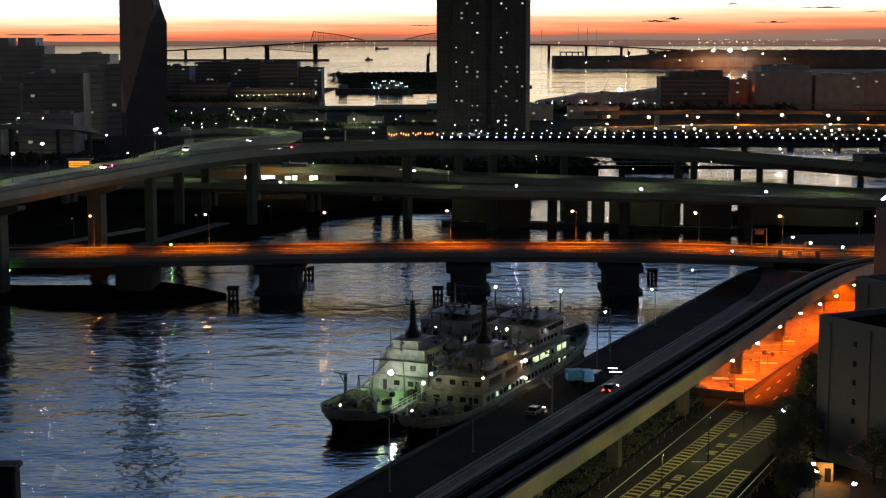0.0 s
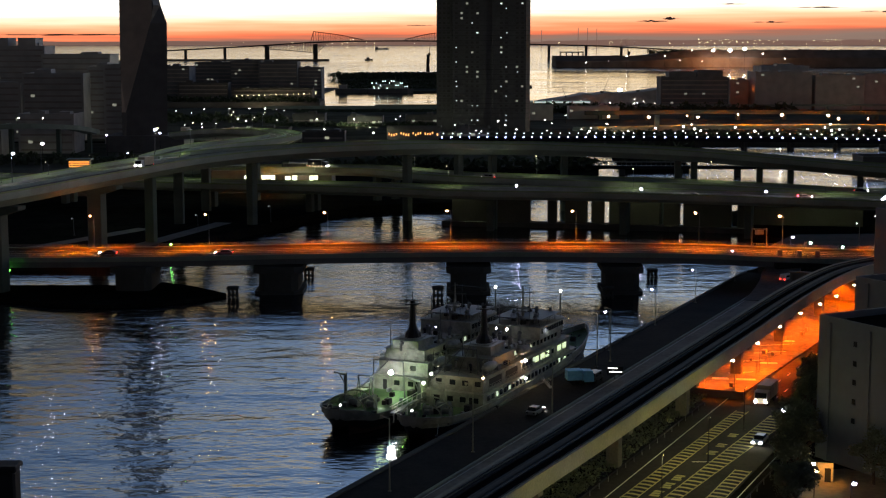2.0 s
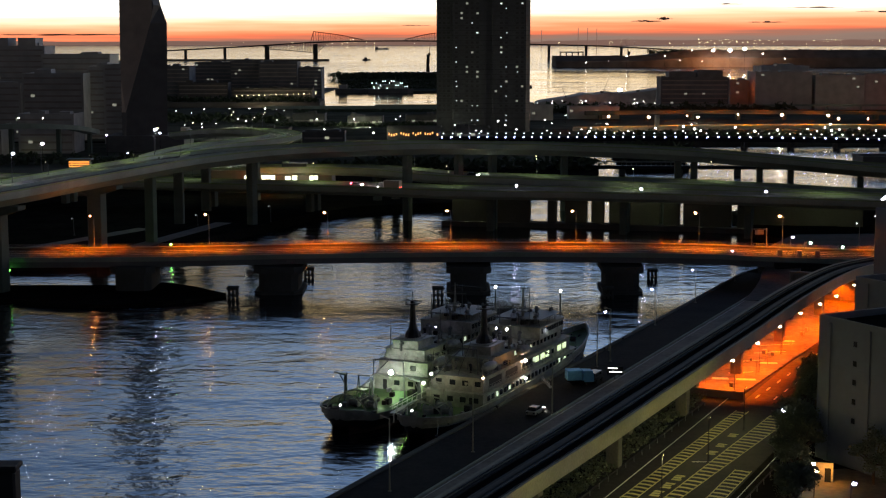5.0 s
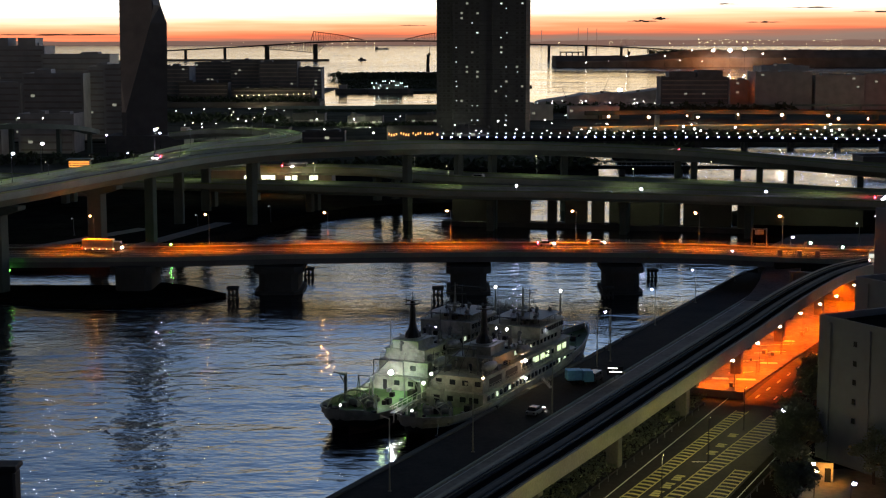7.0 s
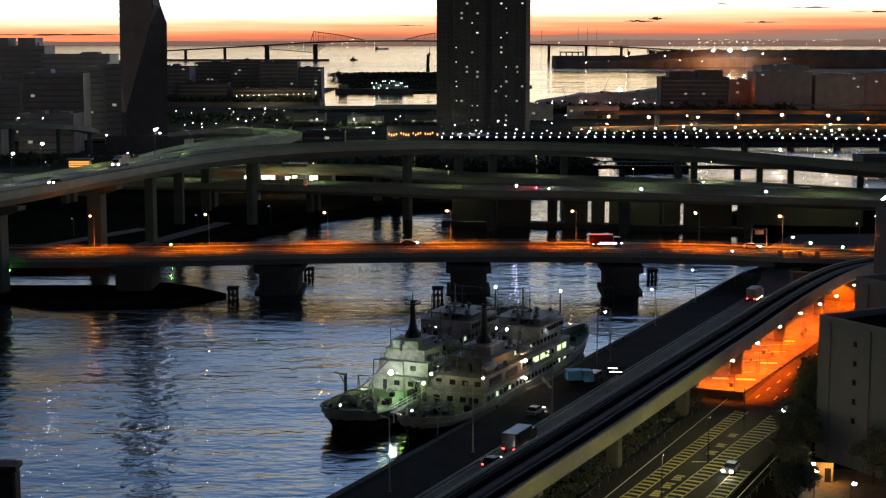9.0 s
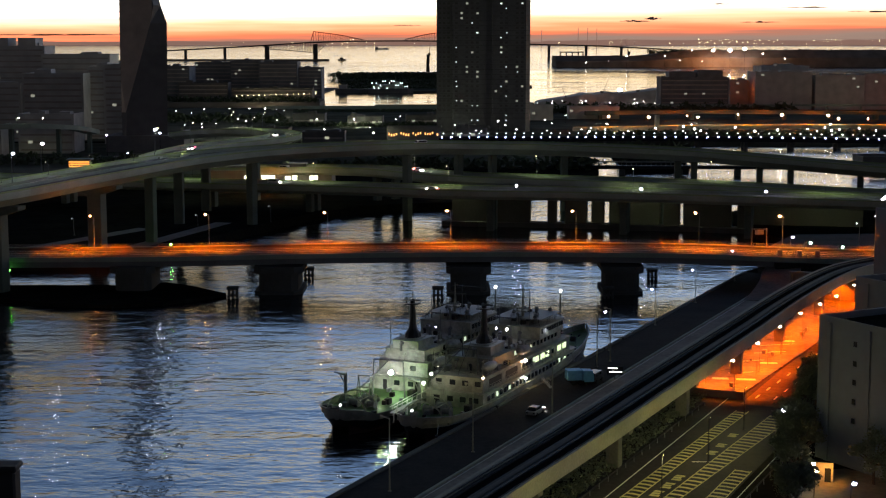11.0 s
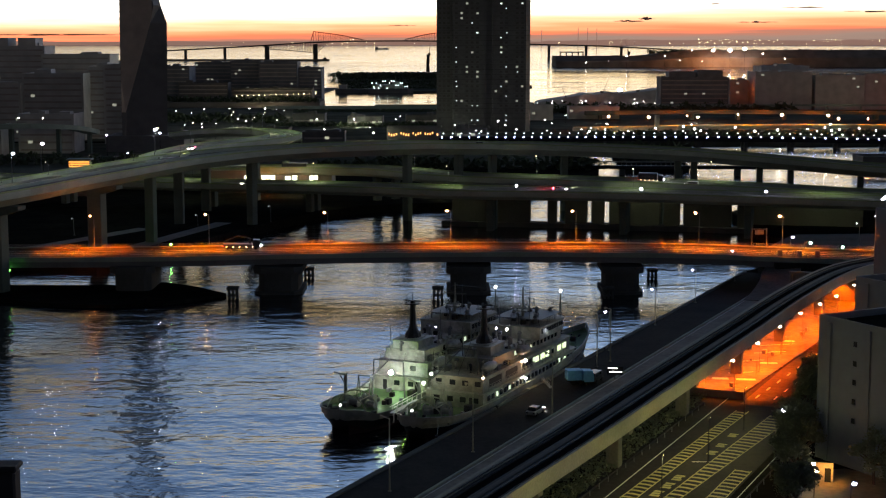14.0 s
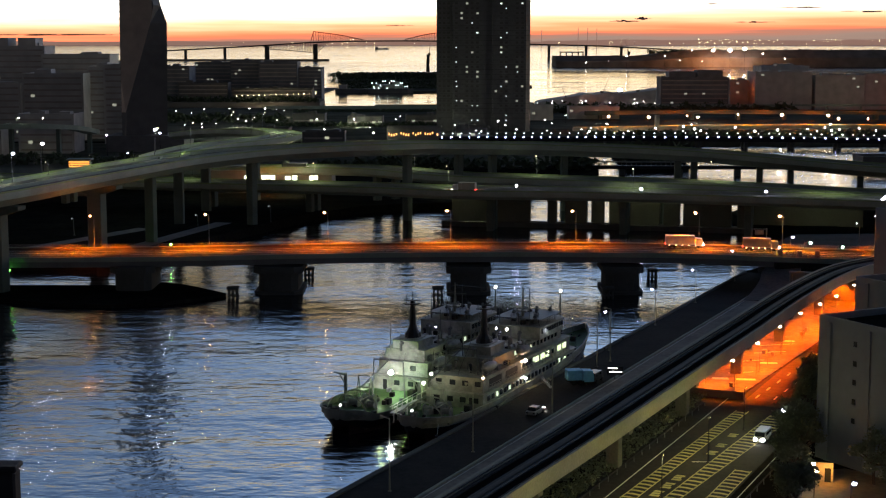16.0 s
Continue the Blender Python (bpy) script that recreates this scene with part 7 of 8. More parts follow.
    for x0, x1, y, zb, h in ((-130, 60, 1385, 3, 2.5), (-330, -120, 1200, 3, 9), (60, 300, 1360, 3, 9), (-120, 30, 1150, 3, 4), (-240, -90, 800, 3, 6), (-300, -125, 1572, 4, 7), (-60, 0, 780, 3, 5), (95, 300, 1030, 3, 5), (-128, 0, 1960, 5.6, 4), (-130, 0, 2050, 6.2, 5), (-140, 0, 2150, 7.4, 5), (-150, 2, 2260, 9, 6), (-165, 2, 2350, 10, 7), (-170, 4, 2396, 10.5, 7), (380, 1100, 2935, 40, 8), (95, 128, 850, 3, 9), (95, 128, 820, 3, 8), (-40, 74, 770, 3, 7)):
        x = x0
        while x < x1:
            hh = h * rnd.uniform(0.5, 1.0)
            for k in range(14):
                q = Vector((x + rnd.gauss(0, h * 0.3), y + rnd.gauss(0, 3), zb + hh * rnd.uniform(0.2, 1.0)))
                r = h * 0.2
                vs = [bm.verts.new(q + Vector((rnd.gauss(0, r), rnd.gauss(0, r), rnd.gauss(0, r * 0.8)))) for _ in range(4)]
                bm.faces.new(vs[:3]), bm.faces.new(vs[1:])
            x += h * 0.45
    tagged(part("far_trees", bm, LEAF_FAR), "dark ragged line of far trees", "trees", kind="stuff")


WINDOW_BRIGHT = glow("bright_window", (0.92, 1.0, 0.72), 2.2)
WINDOW_ORANGE = glow("orange_window", (1.0, 0.42, 0.12), 1.6)
WINDOW_ORANGE_DIM = glow("dim_orange_strip", (1.0, 0.33, 0.06), 1.4)
make_lit_fronts()


# ---------------------------------------------------------------- crossing at the bridge end
STREET = smooth_path([quay(-255, -16), quay(-100, -16), quay(0, -16), quay(100, -16), quay(128, -16), quay(142, -16, 3.9), quay(153, -15.5, 5.6), quay(163, -14.5, 7.6), (97, 415, 9.75), (112, 413, 9.65), (135, 410.5, 9.4), (215, 404.5, 9.1)], 4.0)
STREET_TRACK = Track(STREET)


def make_crossing():
    land("ground_approach", [(86, 404.5), (100, 403), (150, 398), (225, 392), (225, 417), (150, 470), (104, 466), (86, 428)], 8.6, "raised ground of the bridge approach", ASPHALT, 2.0)
    ramp = [p - Vector((0, 0, 0.02)) for p in STREET if 3.0 < p.z < 9.4 and p.y < 416 and p.x < 100]
    ob = part("road_ramp", sweep(bmesh.new(), ramp, slab_profile(-4.6, 4.6, -3.0, 0.0)), ASPHALT_WORN)
    tagged(ob, "street ramp climbing to the bridge", "road", kind="structure")

    def signal(x, y, z, h, m, label, yaw=0):
        s = empty("traffic_light", pose(x, y, z, 0, 0, yaw))
        part("pole", rod(bmesh.new(), (0, 0, 0), (0, 0, h + 0.3), 0.1), STEEL, s)
        part("arm", rod(bmesh.new(), (0, 0, h), (1.6, 0, h + 0.1), 0.06), STEEL, s)
        part("head", box(bmesh.new(), 0.6, 2.2, -0.2, 0.2, h - 0.35, h + 0.35, 0.05), STEEL_DARK, s)
        part("lens", ball(bmesh.new(), (1.4, -0.3, h), 0.34), m, s)
        tagged(s, label, "traffic light", "traffic lights")

    signal(98.0, 425, 9.2, 2.2, LIGHT_GREEN, "traffic light on a steel pole at the crossing")
    signal(105.8, 421, 9.0, 1.7, LIGHT_GREEN, "traffic light on a steel pole at the crossing")
    b = empty("sign_gantry", pose(84.0, 427, 9.6))
    for x in (0, 4):
        part("post", rod(bmesh.new(), (x, 0, 0), (x, 0, 5.5), 0.14), STEEL, b)
    part("beam", rod(bmesh.new(), (0, 0, 5.3), (4, 0, 5.3), 0.1), STEEL, b)
    part("panel", box(bmesh.new(), 0.8, 3.2, -0.1, 0.1, 3.8, 5.0, 0.03), STEEL, b)
    tagged(b, "steel sign gantry at the bridge end", "sign gantry")
    l = street_lamp(3.6, 0.6, 0.42, STEEL, LIGHT_BLUE, "bluish lamp at the crossing", "crossing lamps", thick=0.1)
    lamps(l, [(95.0, 429, 8.9, 0)])
    l = street_lamp(7.5, 0.8, 0.2, STEEL, LIGHT_SMALL, "white lamp beside the approach road", "approach lamps", thick=0.1)
    lamps(l, [(114, 430, 8.6, 180), (124, 448, 8.6, 180)])
    l = street_lamp(14, 0.5, 0.7, STEEL, LIGHT_BLUE, "bright bluish lamp on a tall pole", "tall lamps", thick=0.14)
    lamps(l, [(122.5, 437, 8.6, 0)])
    for x, y in ((88, 409.5), (93, 409), (97.5, 408.5)):
        c = empty("control_box", pose(x, y, 8.9 if x > 90 else 9.0))
        part("body", box(bmesh.new(), -0.6, 0.6, -0.4, 0.4, 0, 2.4, 0.05), STEEL, c)
        part("cap", box(bmesh.new(), -0.66, 0.66, -0.46, 0.46, 2.4, 2.52, 0.02), STEEL, c)
        tagged(c, "grey steel control box at the bridge end", "cabinet", "control boxes")


make_crossing()


# lamps by the apartment entrance
def make_entrance():
    l = street_lamp(4.0, 0.4, 0.34, STEEL_DARK, LIGHT_SODIUM_PALE, "warm lamp by the building entrance", "entrance lamps", thick=0.07)
    lamps(l, [(51.6, 216.2, 2.98, 0), (51.2, 212.0, 2.98, 40), (51.4, 222.0, 2.98, 0)])
    lamp_or_fill(52.2, 216.0, 5.6, WARM, 60, 0.3)
    lamp_or_fill(51.8, 211.6, 5.6, WARM, 50, 0.3)
    lamp_or_fill(54.9, 219.2, 5.0, (1.0, 0.36, 0.05), 300, 0.3)
    lamp_or_fill(54.2, 202.2, 7.6, (0.7, 0.7, 1.0), 200, 0.3)
    lamp_or_fill(53.6, 240.0, 8.6, COOL, 60, 0.3)
    d = empty("entrance", pose(54.7, 221.4, 2.95, 0, 0, -14))
    part("frame", box(bmesh.new(), -1.4, 1.4, -0.55, -0.35, 0, 2.9, 0.04), CONCRETE_PALE, d)
    part("door", box(bmesh.new(), 0.2, 1.1, -0.62, -0.55, 0, 2.1), GLASS_DARK, d)
    tagged(d, "pale framed entrance door lit orange", "door")
    lw = street_lamp(5.0, 0.4, 0.34, STEEL_DARK, LIGHT_BLUE, "bluish lamp among the street trees", "tree lamps", thick=0.07)
    lamps(lw, [(53.8, 202.6, 2.98, 0), (53.2, 244, 2.98, 0)])


def make_road_lamps():
    # lamp row added to brighten the hatched road
    l = street_lamp(6.8, 0.7, 0.06, STEEL_DARK, LIGHT_YELLOW, "yellowish street lamp added to light the wide road", "road lamps", thick=0.09)
    pl = [(*quay(s, -43.0, 3.03), 65.5) for s in (-64, -40, -16, 6)]
    lamps(l, pl)
    for x, y, z, a in pl:
        p = Vector((x, y, 0))
        lamp_or_fill(p.x, p.y, 9.6, (1.0, 0.84, 0.3), 1250, 0.3, 160)
        # bare upper light added for the guideway's side wall
        lamp_or_fill(p.x, p.y, 10.6, (1.0, 0.84, 0.25), 620, 0.3)
    l = street_lamp(8.0, 1.0, 0.2, STEEL, LIGHT_YELLOW, "greenish lamp on the expressway ramp", "ramp lamps", thick=0.09)
    pl = []
    for s in (25, 75, 125, 175, 215):
        m = RAMP_TRACK.at(s, -6.6, 1.0)
        pl.append((*m.translation, math.degrees(m.to_euler().z) - 90))
    lamps(l, pl)
    for k, (x, y, z, a) in enumerate(pl):
        lamp_or_fill(x, y, z + 7.4, (0.85, 1.0, 0.5), (2200, 1800, 2500, 5000, 4200)[k], 0.4, 150)
    # small lamps along the high deck, added to light its green rail
    l = street_lamp(3.6, 0.8, 0.07, STEEL, LIGHT_YELLOW, "small yellowish lamp added on the high expressway", "high deck lamps", thick=0.07)
    pl = []
    for s in (60, 85, 110, 135, 160, 185, 210, 235):
        m = HIGH_TRACK.at(s, -9.0, 0.6)
        pl.append((*m.translation, math.degrees(m.to_euler().z) + 90))
    lamps(l, pl)
    for x, y, z, a in pl:
        lamp_or_fill(x + 1.6, y - 1.0, z + 3.4, (0.85, 1.0, 0.3), 420, 0.3, 150)
    # lamps of the lower decks
    l = street_lamp(7.0, 1.0, 0.2, STEEL, LIGHT_YELLOW, "greenish-white lamp on the lower expressway", "lower deck lamps", thick=0.09)
    pl = []
    for tr, o in ((TRACK_A, -9.2), (TRACK_B, -9.7)):
        for s in (95, 145, 200, 270, 335):
            m = tr.at(s, o, 1.0)
            pl.append((*m.translation, math.degrees(m.to_euler().z) - 90))
    lamps(l, pl)
    for k, (x, y, z, a) in enumerate(pl):
        lamp_or_fill(x, y - 1.5, z + 6.6, (0.9, 1.0, 0.5), 3000 if k < 3 else 1700, 0.4, 150)


make_road_lamps()
make_entrance()


# ---------------------------------------------------------------- vehicles
def wheels(v, xs, half, r):
    bm = rod(bmesh.new(), (0, -0.13, 0), (0, 0.13, 0), r, n=12)
    first = part("wheel", bm, TYRE, v)
    first.matrix_basis = pose(xs[0], -half, r)
    for i, x in enumerate(xs):
        for sg in (-1, 1):
            if i == 0 and sg == -1:
                continue
            share("wheel", first.data, v, pose(x, sg * half, r))


def lights(v, x0, x1, half, z, r=0.2):
    h = part("headlight", ball(bmesh.new(), (0, 0, 0), r, 0.7, 7), LIGHT_HEAD, v)
    h.matrix_basis = pose(x1, -half, z)
    share("headlight", h.data, v, pose(x1, half, z))
    t = part("tail_light", box(bmesh.new(), -0.06, 0.06, -0.2, 0.2, -0.12, 0.12, 0.03), LIGHT_TAIL, v)
    t.matrix_basis = pose(x0, -half, z)
    share("tail_light", t.data, v, pose(x0, half, z))


def side_shape(bm, prof, half):
    """A body from its outline in side view."""
    a = [bm.verts.new((x, -half, z)) for x, z in prof]
    b = [bm.verts.new((x, half, z)) for x, z in prof]
    n = len(prof)
    bm.faces.new(a), bm.faces.new(list(reversed(b)))
    for i in range(n):
        bm.faces.new((a[i], b[i], b[(i + 1) % n], a[(i + 1) % n]))
    bmesh.ops.recalc_face_normals(bm, faces=bm.faces)
    return bm


def car(paint, label):
    v = empty("car")
    body = part("body", side_shape(bmesh.new(), [(-2.2, 0.35), (2.15, 0.35), (2.25, 0.65), (2.1, 0.85), (1.1, 0.95), (-1.9, 0.98), (-2.25, 0.85)], 0.85), paint, v)
    part("cabin", side_shape(bmesh.new(), [(1.1, 0.95), (0.45, 1.42), (-1.2, 1.45), (-1.9, 0.98)], 0.74), GLASS_DARK, v)
    part("roof", box(bmesh.new(), -1.2, 0.45, -0.68, 0.68, 1.44, 1.5, 0.03), paint, v)
    wheels(v, (-1.35, 1.35), 0.8, 0.32)
    lights(body, -2.22, 2.2, 0.62, 0.72, 0.29)
    return tagged(v, label, "car")


def van(paint, label):
    v = empty("van")
    body = part("body", side_shape(bmesh.new(), [(-2.4, 0.4), (2.3, 0.4), (2.4, 0.9), (2.0, 1.2), (1.5, 1.95), (-2.35, 2.0), (-2.45, 1.2)], 0.85), paint, v)
    part("windscreen", side_shape(bmesh.new(), [(2.03, 1.22), (1.53, 1.9), (1.4, 1.9), (1.9, 1.2)], 0.78), GLASS_DARK, body)
    for sg in (-1, 1):
        part("side_window", box(bmesh.new(), -2.0, 1.2, sg * 0.86 - 0.02, sg * 0.86 + 0.02, 1.25, 1.75), GLASS_DARK, body)
    wheels(v, (-1.5, 1.5), 0.8, 0.34)
    lights(body, -2.42, 2.38, 0.62, 0.85, 0.31)
    return tagged(v, label, "van")


def truck(length, cab_paint, box_paint, label, height=3.4):
    v = empty("truck")
    h = length / 2
    part("chassis", box(bmesh.new(), -h, h - 0.3, -0.5, 0.5, 0.6, 0.95), STEEL_DARK, v)
    cab = part("cab", side_shape(bmesh.new(), [(h - 2.0, 0.6), (h, 0.6), (h, 1.5), (h - 0.25, 2.6), (h - 2.0, 2.7)], 1.15), cab_paint, v)
    part("windscreen", side_shape(bmesh.new(), [(h + 0.02, 1.55), (h - 0.2, 2.45), (h - 0.3, 2.45), (h - 0.1, 1.55)], 1.0), GLASS_DARK, cab)
    cargo = part("cargo_box", box(bmesh.new(), -h, h - 2.2, -1.2, 1.2, 0.95, height, 0.06), box_paint, v)
    for k in range(1, 5):
        x = -h + (length - 2.2) * k / 5
        part("cargo_rib", box(bmesh.new(), x - 0.05, x + 0.05, -1.23, 1.23, 1.0, height - 0.1), box_paint, cargo)
    wheels(v, (-h + 1.2, -h + 2.4, h - 1.3), 1.0, 0.48)
    lights(v, -h - 0.03, h + 0.03, 0.9, 1.0, 0.26)
    m = part("marker_light", ball(bmesh.new(), (0, 0, 0), 0.16, 1, 6), LIGHT_MARK, cargo)
    m.matrix_basis = pose(-h + 1.0, -1.26, 0.8)
    for k in range(1, 5):
        share("marker_light", m.data, cargo, pose(-h + 1.0 + (length - 3) * k / 4, -1.26, 0.8))
    return tagged(v, label, "truck")


def crane_truck(label):
    v = truck(10, PAINT_DARK, PAINT_DARK, label, 1.5)
    bm = rod(bmesh.new(), (2.2, 0, 1.5), (2.2, 0, 3.0), 0.3)
    rod(bm, (2.2, 0, 3.0), (-1.0, 0, 3.7), 0.2, 0.16)
    rod(bm, (-1.0, 0, 3.7), (-4.5, 0, 2.2), 0.16, 0.1)
    part("folding_crane", bm, PAINT_DARK, v)
    return v


PAINT_WHITE_CAR = mat("white_vehicle_paint", (0.62, 0.62, 0.60), 0.35, grain=0.7, vary=0.05, bump=0)
PAINT_SILVER = mat("silver_vehicle_paint", (0.35, 0.36, 0.38), 0.3, 0.5, grain=0.7, vary=0.06, bump=0)
PAINT_DARK = mat("dark_vehicle_paint", (0.02, 0.022, 0.03), 0.3, grain=0.7, vary=0.1, bump=0)
PAINT_RED = mat("red_vehicle_paint", (0.30, 0.03, 0.025), 0.35, grain=0.7, vary=0.06, bump=0)
PAINT_BLUE = mat("blue_tarpaulin", (0.16, 0.5, 1.0), 0.6, grain=2.0, vary=0.3, bump=0.6)
PAINT_AMBER = mat("amber_cargo_box", (0.55, 0.27, 0.06), 0.55, grain=0.7, vary=0.08, bump=0.05)
PAINT_CREAM = mat("cream_cargo_box", (0.50, 0.45, 0.33), 0.55, grain=0.7, vary=0.08, bump=0.05)
LIGHT_MARK = glow("marker_lamp", (1.0, 0.75, 0.45), 5)
LIGHT_PURPLE = glow("violet_marker_lamp", (0.55, 0.4, 1.0), 9)
LIGHT_BRAKE = glow("brake_lamp", (1.0, 0.03, 0.06), 45)


def parked_things():
    t = truck(5.0, PAINT_BLUE, PAINT_BLUE, "parked truck with a bright blue cover on the quay", 2.8)
    p = quay(27.6, -7.0, 3.02)
    t.matrix_basis = pose(p.x, p.y, 3.02, 0, 0, 8)
    for o in t.children_recursive:
        if o.name.startswith("headlight") or o.name.startswith("tail") or o.name.startswith("marker"):
            o.data.materials[0] = STEEL_DARK
    c = car(PAINT_SILVER, "parked silver car beside the quay street")
    for o in c.children_recursive:
        if o.name.startswith("tail"):
            o.data.materials[0] = STEEL_DARK
    q = quay(2.1, -8.2, 3.02)
    c.matrix_basis = pose(q.x, q.y, 3.02, 0, 0, 65.45)
    d = van(PAINT_DARK, "parked dark van beside the quay street")
    for o in d.children_recursive:
        if o.name.startswith(("tail", "headlight")):
            o.data.materials[0] = STEEL_DARK
    q = quay(31, -8.8, 3.02)
    d.matrix_basis = pose(q.x, q.y, 3.02, 0, 0, 65.45)


parked_things()


# ---------------------------------------------------------------- trains
def train_car(end=0):
    """One coach of an automated train, 8.4 m long. end: 1 has a front at +x, -1 at -x."""
    v = empty("train_car")
    a, b = -4.2, 4.2
    prof = [(-1.18, 0.35), (1.18, 0.35), (1.24, 1.0), (1.2, 2.6), (0.95, 3.15), (-0.95, 3.15), (-1.2, 2.6), (-1.24, 1.0)]
    body = part("body", sweep(bmesh.new(), [Vector((x, 0, 0)) for x in (a, a + 0.3, b - 0.3, b)], prof), TRAIN_WHITE, v, "pale painted body")
    part("roof", sweep(bmesh.new(), [Vector((a + 0.1, 0, 0)), Vector((b - 0.1, 0, 0))], [(-0.8, 3.15), (0.8, 3.15), (0.7, 3.3), (-0.7, 3.3)]), TRAIN_ROOF, v, "grey roof")
    part("underframe", box(bmesh.new(), a + 0.3, b - 0.3, -0.9, 0.9, -0.15, 0.35), STEEL_DARK, v)
    win = part("window", box(bmesh.new(), -0.55, 0.55, -0.02, 0.02, 0, 0.95, 0.01), TRAIN_WINDOW, body)
    win.matrix_basis = pose(-3.0, -1.235, 1.45)
    dim = part("window", box(bmesh.new(), -0.75, 0.75, -0.02, 0.02, 0, 0.95, 0.01), GLASS_DARK, body)
    dim.matrix_basis = pose(-1.6, -1.235, 1.45)
    for sg in (-1, 1):
        for x in (-3.0, 0.0, 3.0):
            if not (sg == -1 and x == -3.0):
                share("window", win.data, body, pose(x, sg * 1.235, 1.45))
        for x in (-1.5, 1.5):
            if not (sg == -1 and x == -1.5):
                share("window", dim.data, body, pose(x, sg * 1.235, 1.45))
        part("door", box(bmesh.new(), -0.7, 0.7, sg * 1.25 - 0.02, sg * 1.25 + 0.02, 0.45, 1.4), TRAIN_DOOR, body)
    tyre = rod(bmesh.new(), (0, -0.15, 0), (0, 0.15, 0), 0.45, n=10)
    t0 = part("wheel", tyre, TYRE, v)
    t0.matrix_basis = pose(-2.9, -0.95, 0.25)
    for x, y in ((-2.9, 0.95), (2.9, -0.95), (2.9, 0.95)):
        share("wheel", t0.data, v, pose(x, y, 0.25))
    if end:
        x = end * 4.2
        part("front", box(bmesh.new(), x - 0.12, x + 0.12, -1.15, 1.15, 0.4, 2.9, 0.08), TRAIN_WHITE, v)
        part("front_window", box(bmesh.new(), x + end * 0.1 - 0.06, x + end * 0.1 + 0.06, -0.85, 0.85, 1.5, 2.4, 0.04), TRAIN_WINDOW, v)
        for y in (-0.8, 0.8):
            part("front_lamp", ball(bmesh.new(), (x + end * 0.12, y, 0.85), 0.15), LIGHT_HEAD, v)
    return tagged(v, "pale train coach with lit windows on the guideway", "train", "train coaches")


TRAIN_ROOF = mat("train_roof", (0.60, 0.64, 0.68), 0.5, grain=1, vary=0.08, bump=0)
TRAIN_DOOR = mat("train_door", (0.40, 0.44, 0.45), 0.4, grain=1, vary=0.05, bump=0)
TRAIN_WINDOW = glow("train_window", (0.80, 1.0, 0.92), 0.6)


def drive(ob, track, rows, off, up=0.0, back=False, offset=0.0):
    """Keys a thing along a track: rows (seconds, metres)."""
    walk(ob, [(t, track.at(s + offset, off, up, back)) for t, s in rows])


def steady(t0, s0, speed, first, last):
    """Rows for a run at one speed (metres a second, signed) through s0 at t0, resting at first before and last after it."""
    ta, tb = t0 + (first - s0) / speed, t0 + (last - s0) / speed
    rows = []
    if ta > 0.05:
        rows += [(0.0, first), (round(ta, 2), first)]
    else:
        rows += [(0.0, s0 - speed * t0)]
    mid = [k * 0.2 + max(ta, 0.0) for k in range(1, 40)]
    rows += [(round(t, 2), s0 + speed * (t - t0)) for t in mid if 0.07 < t < min(tb, 16.0) - 0.07]
    if tb < 15.9:
        rows += [(round(tb, 2), last), (16.0, last)]
    else:
        rows += [(16.0, s0 + speed * (16.0 - t0))]
    return rows


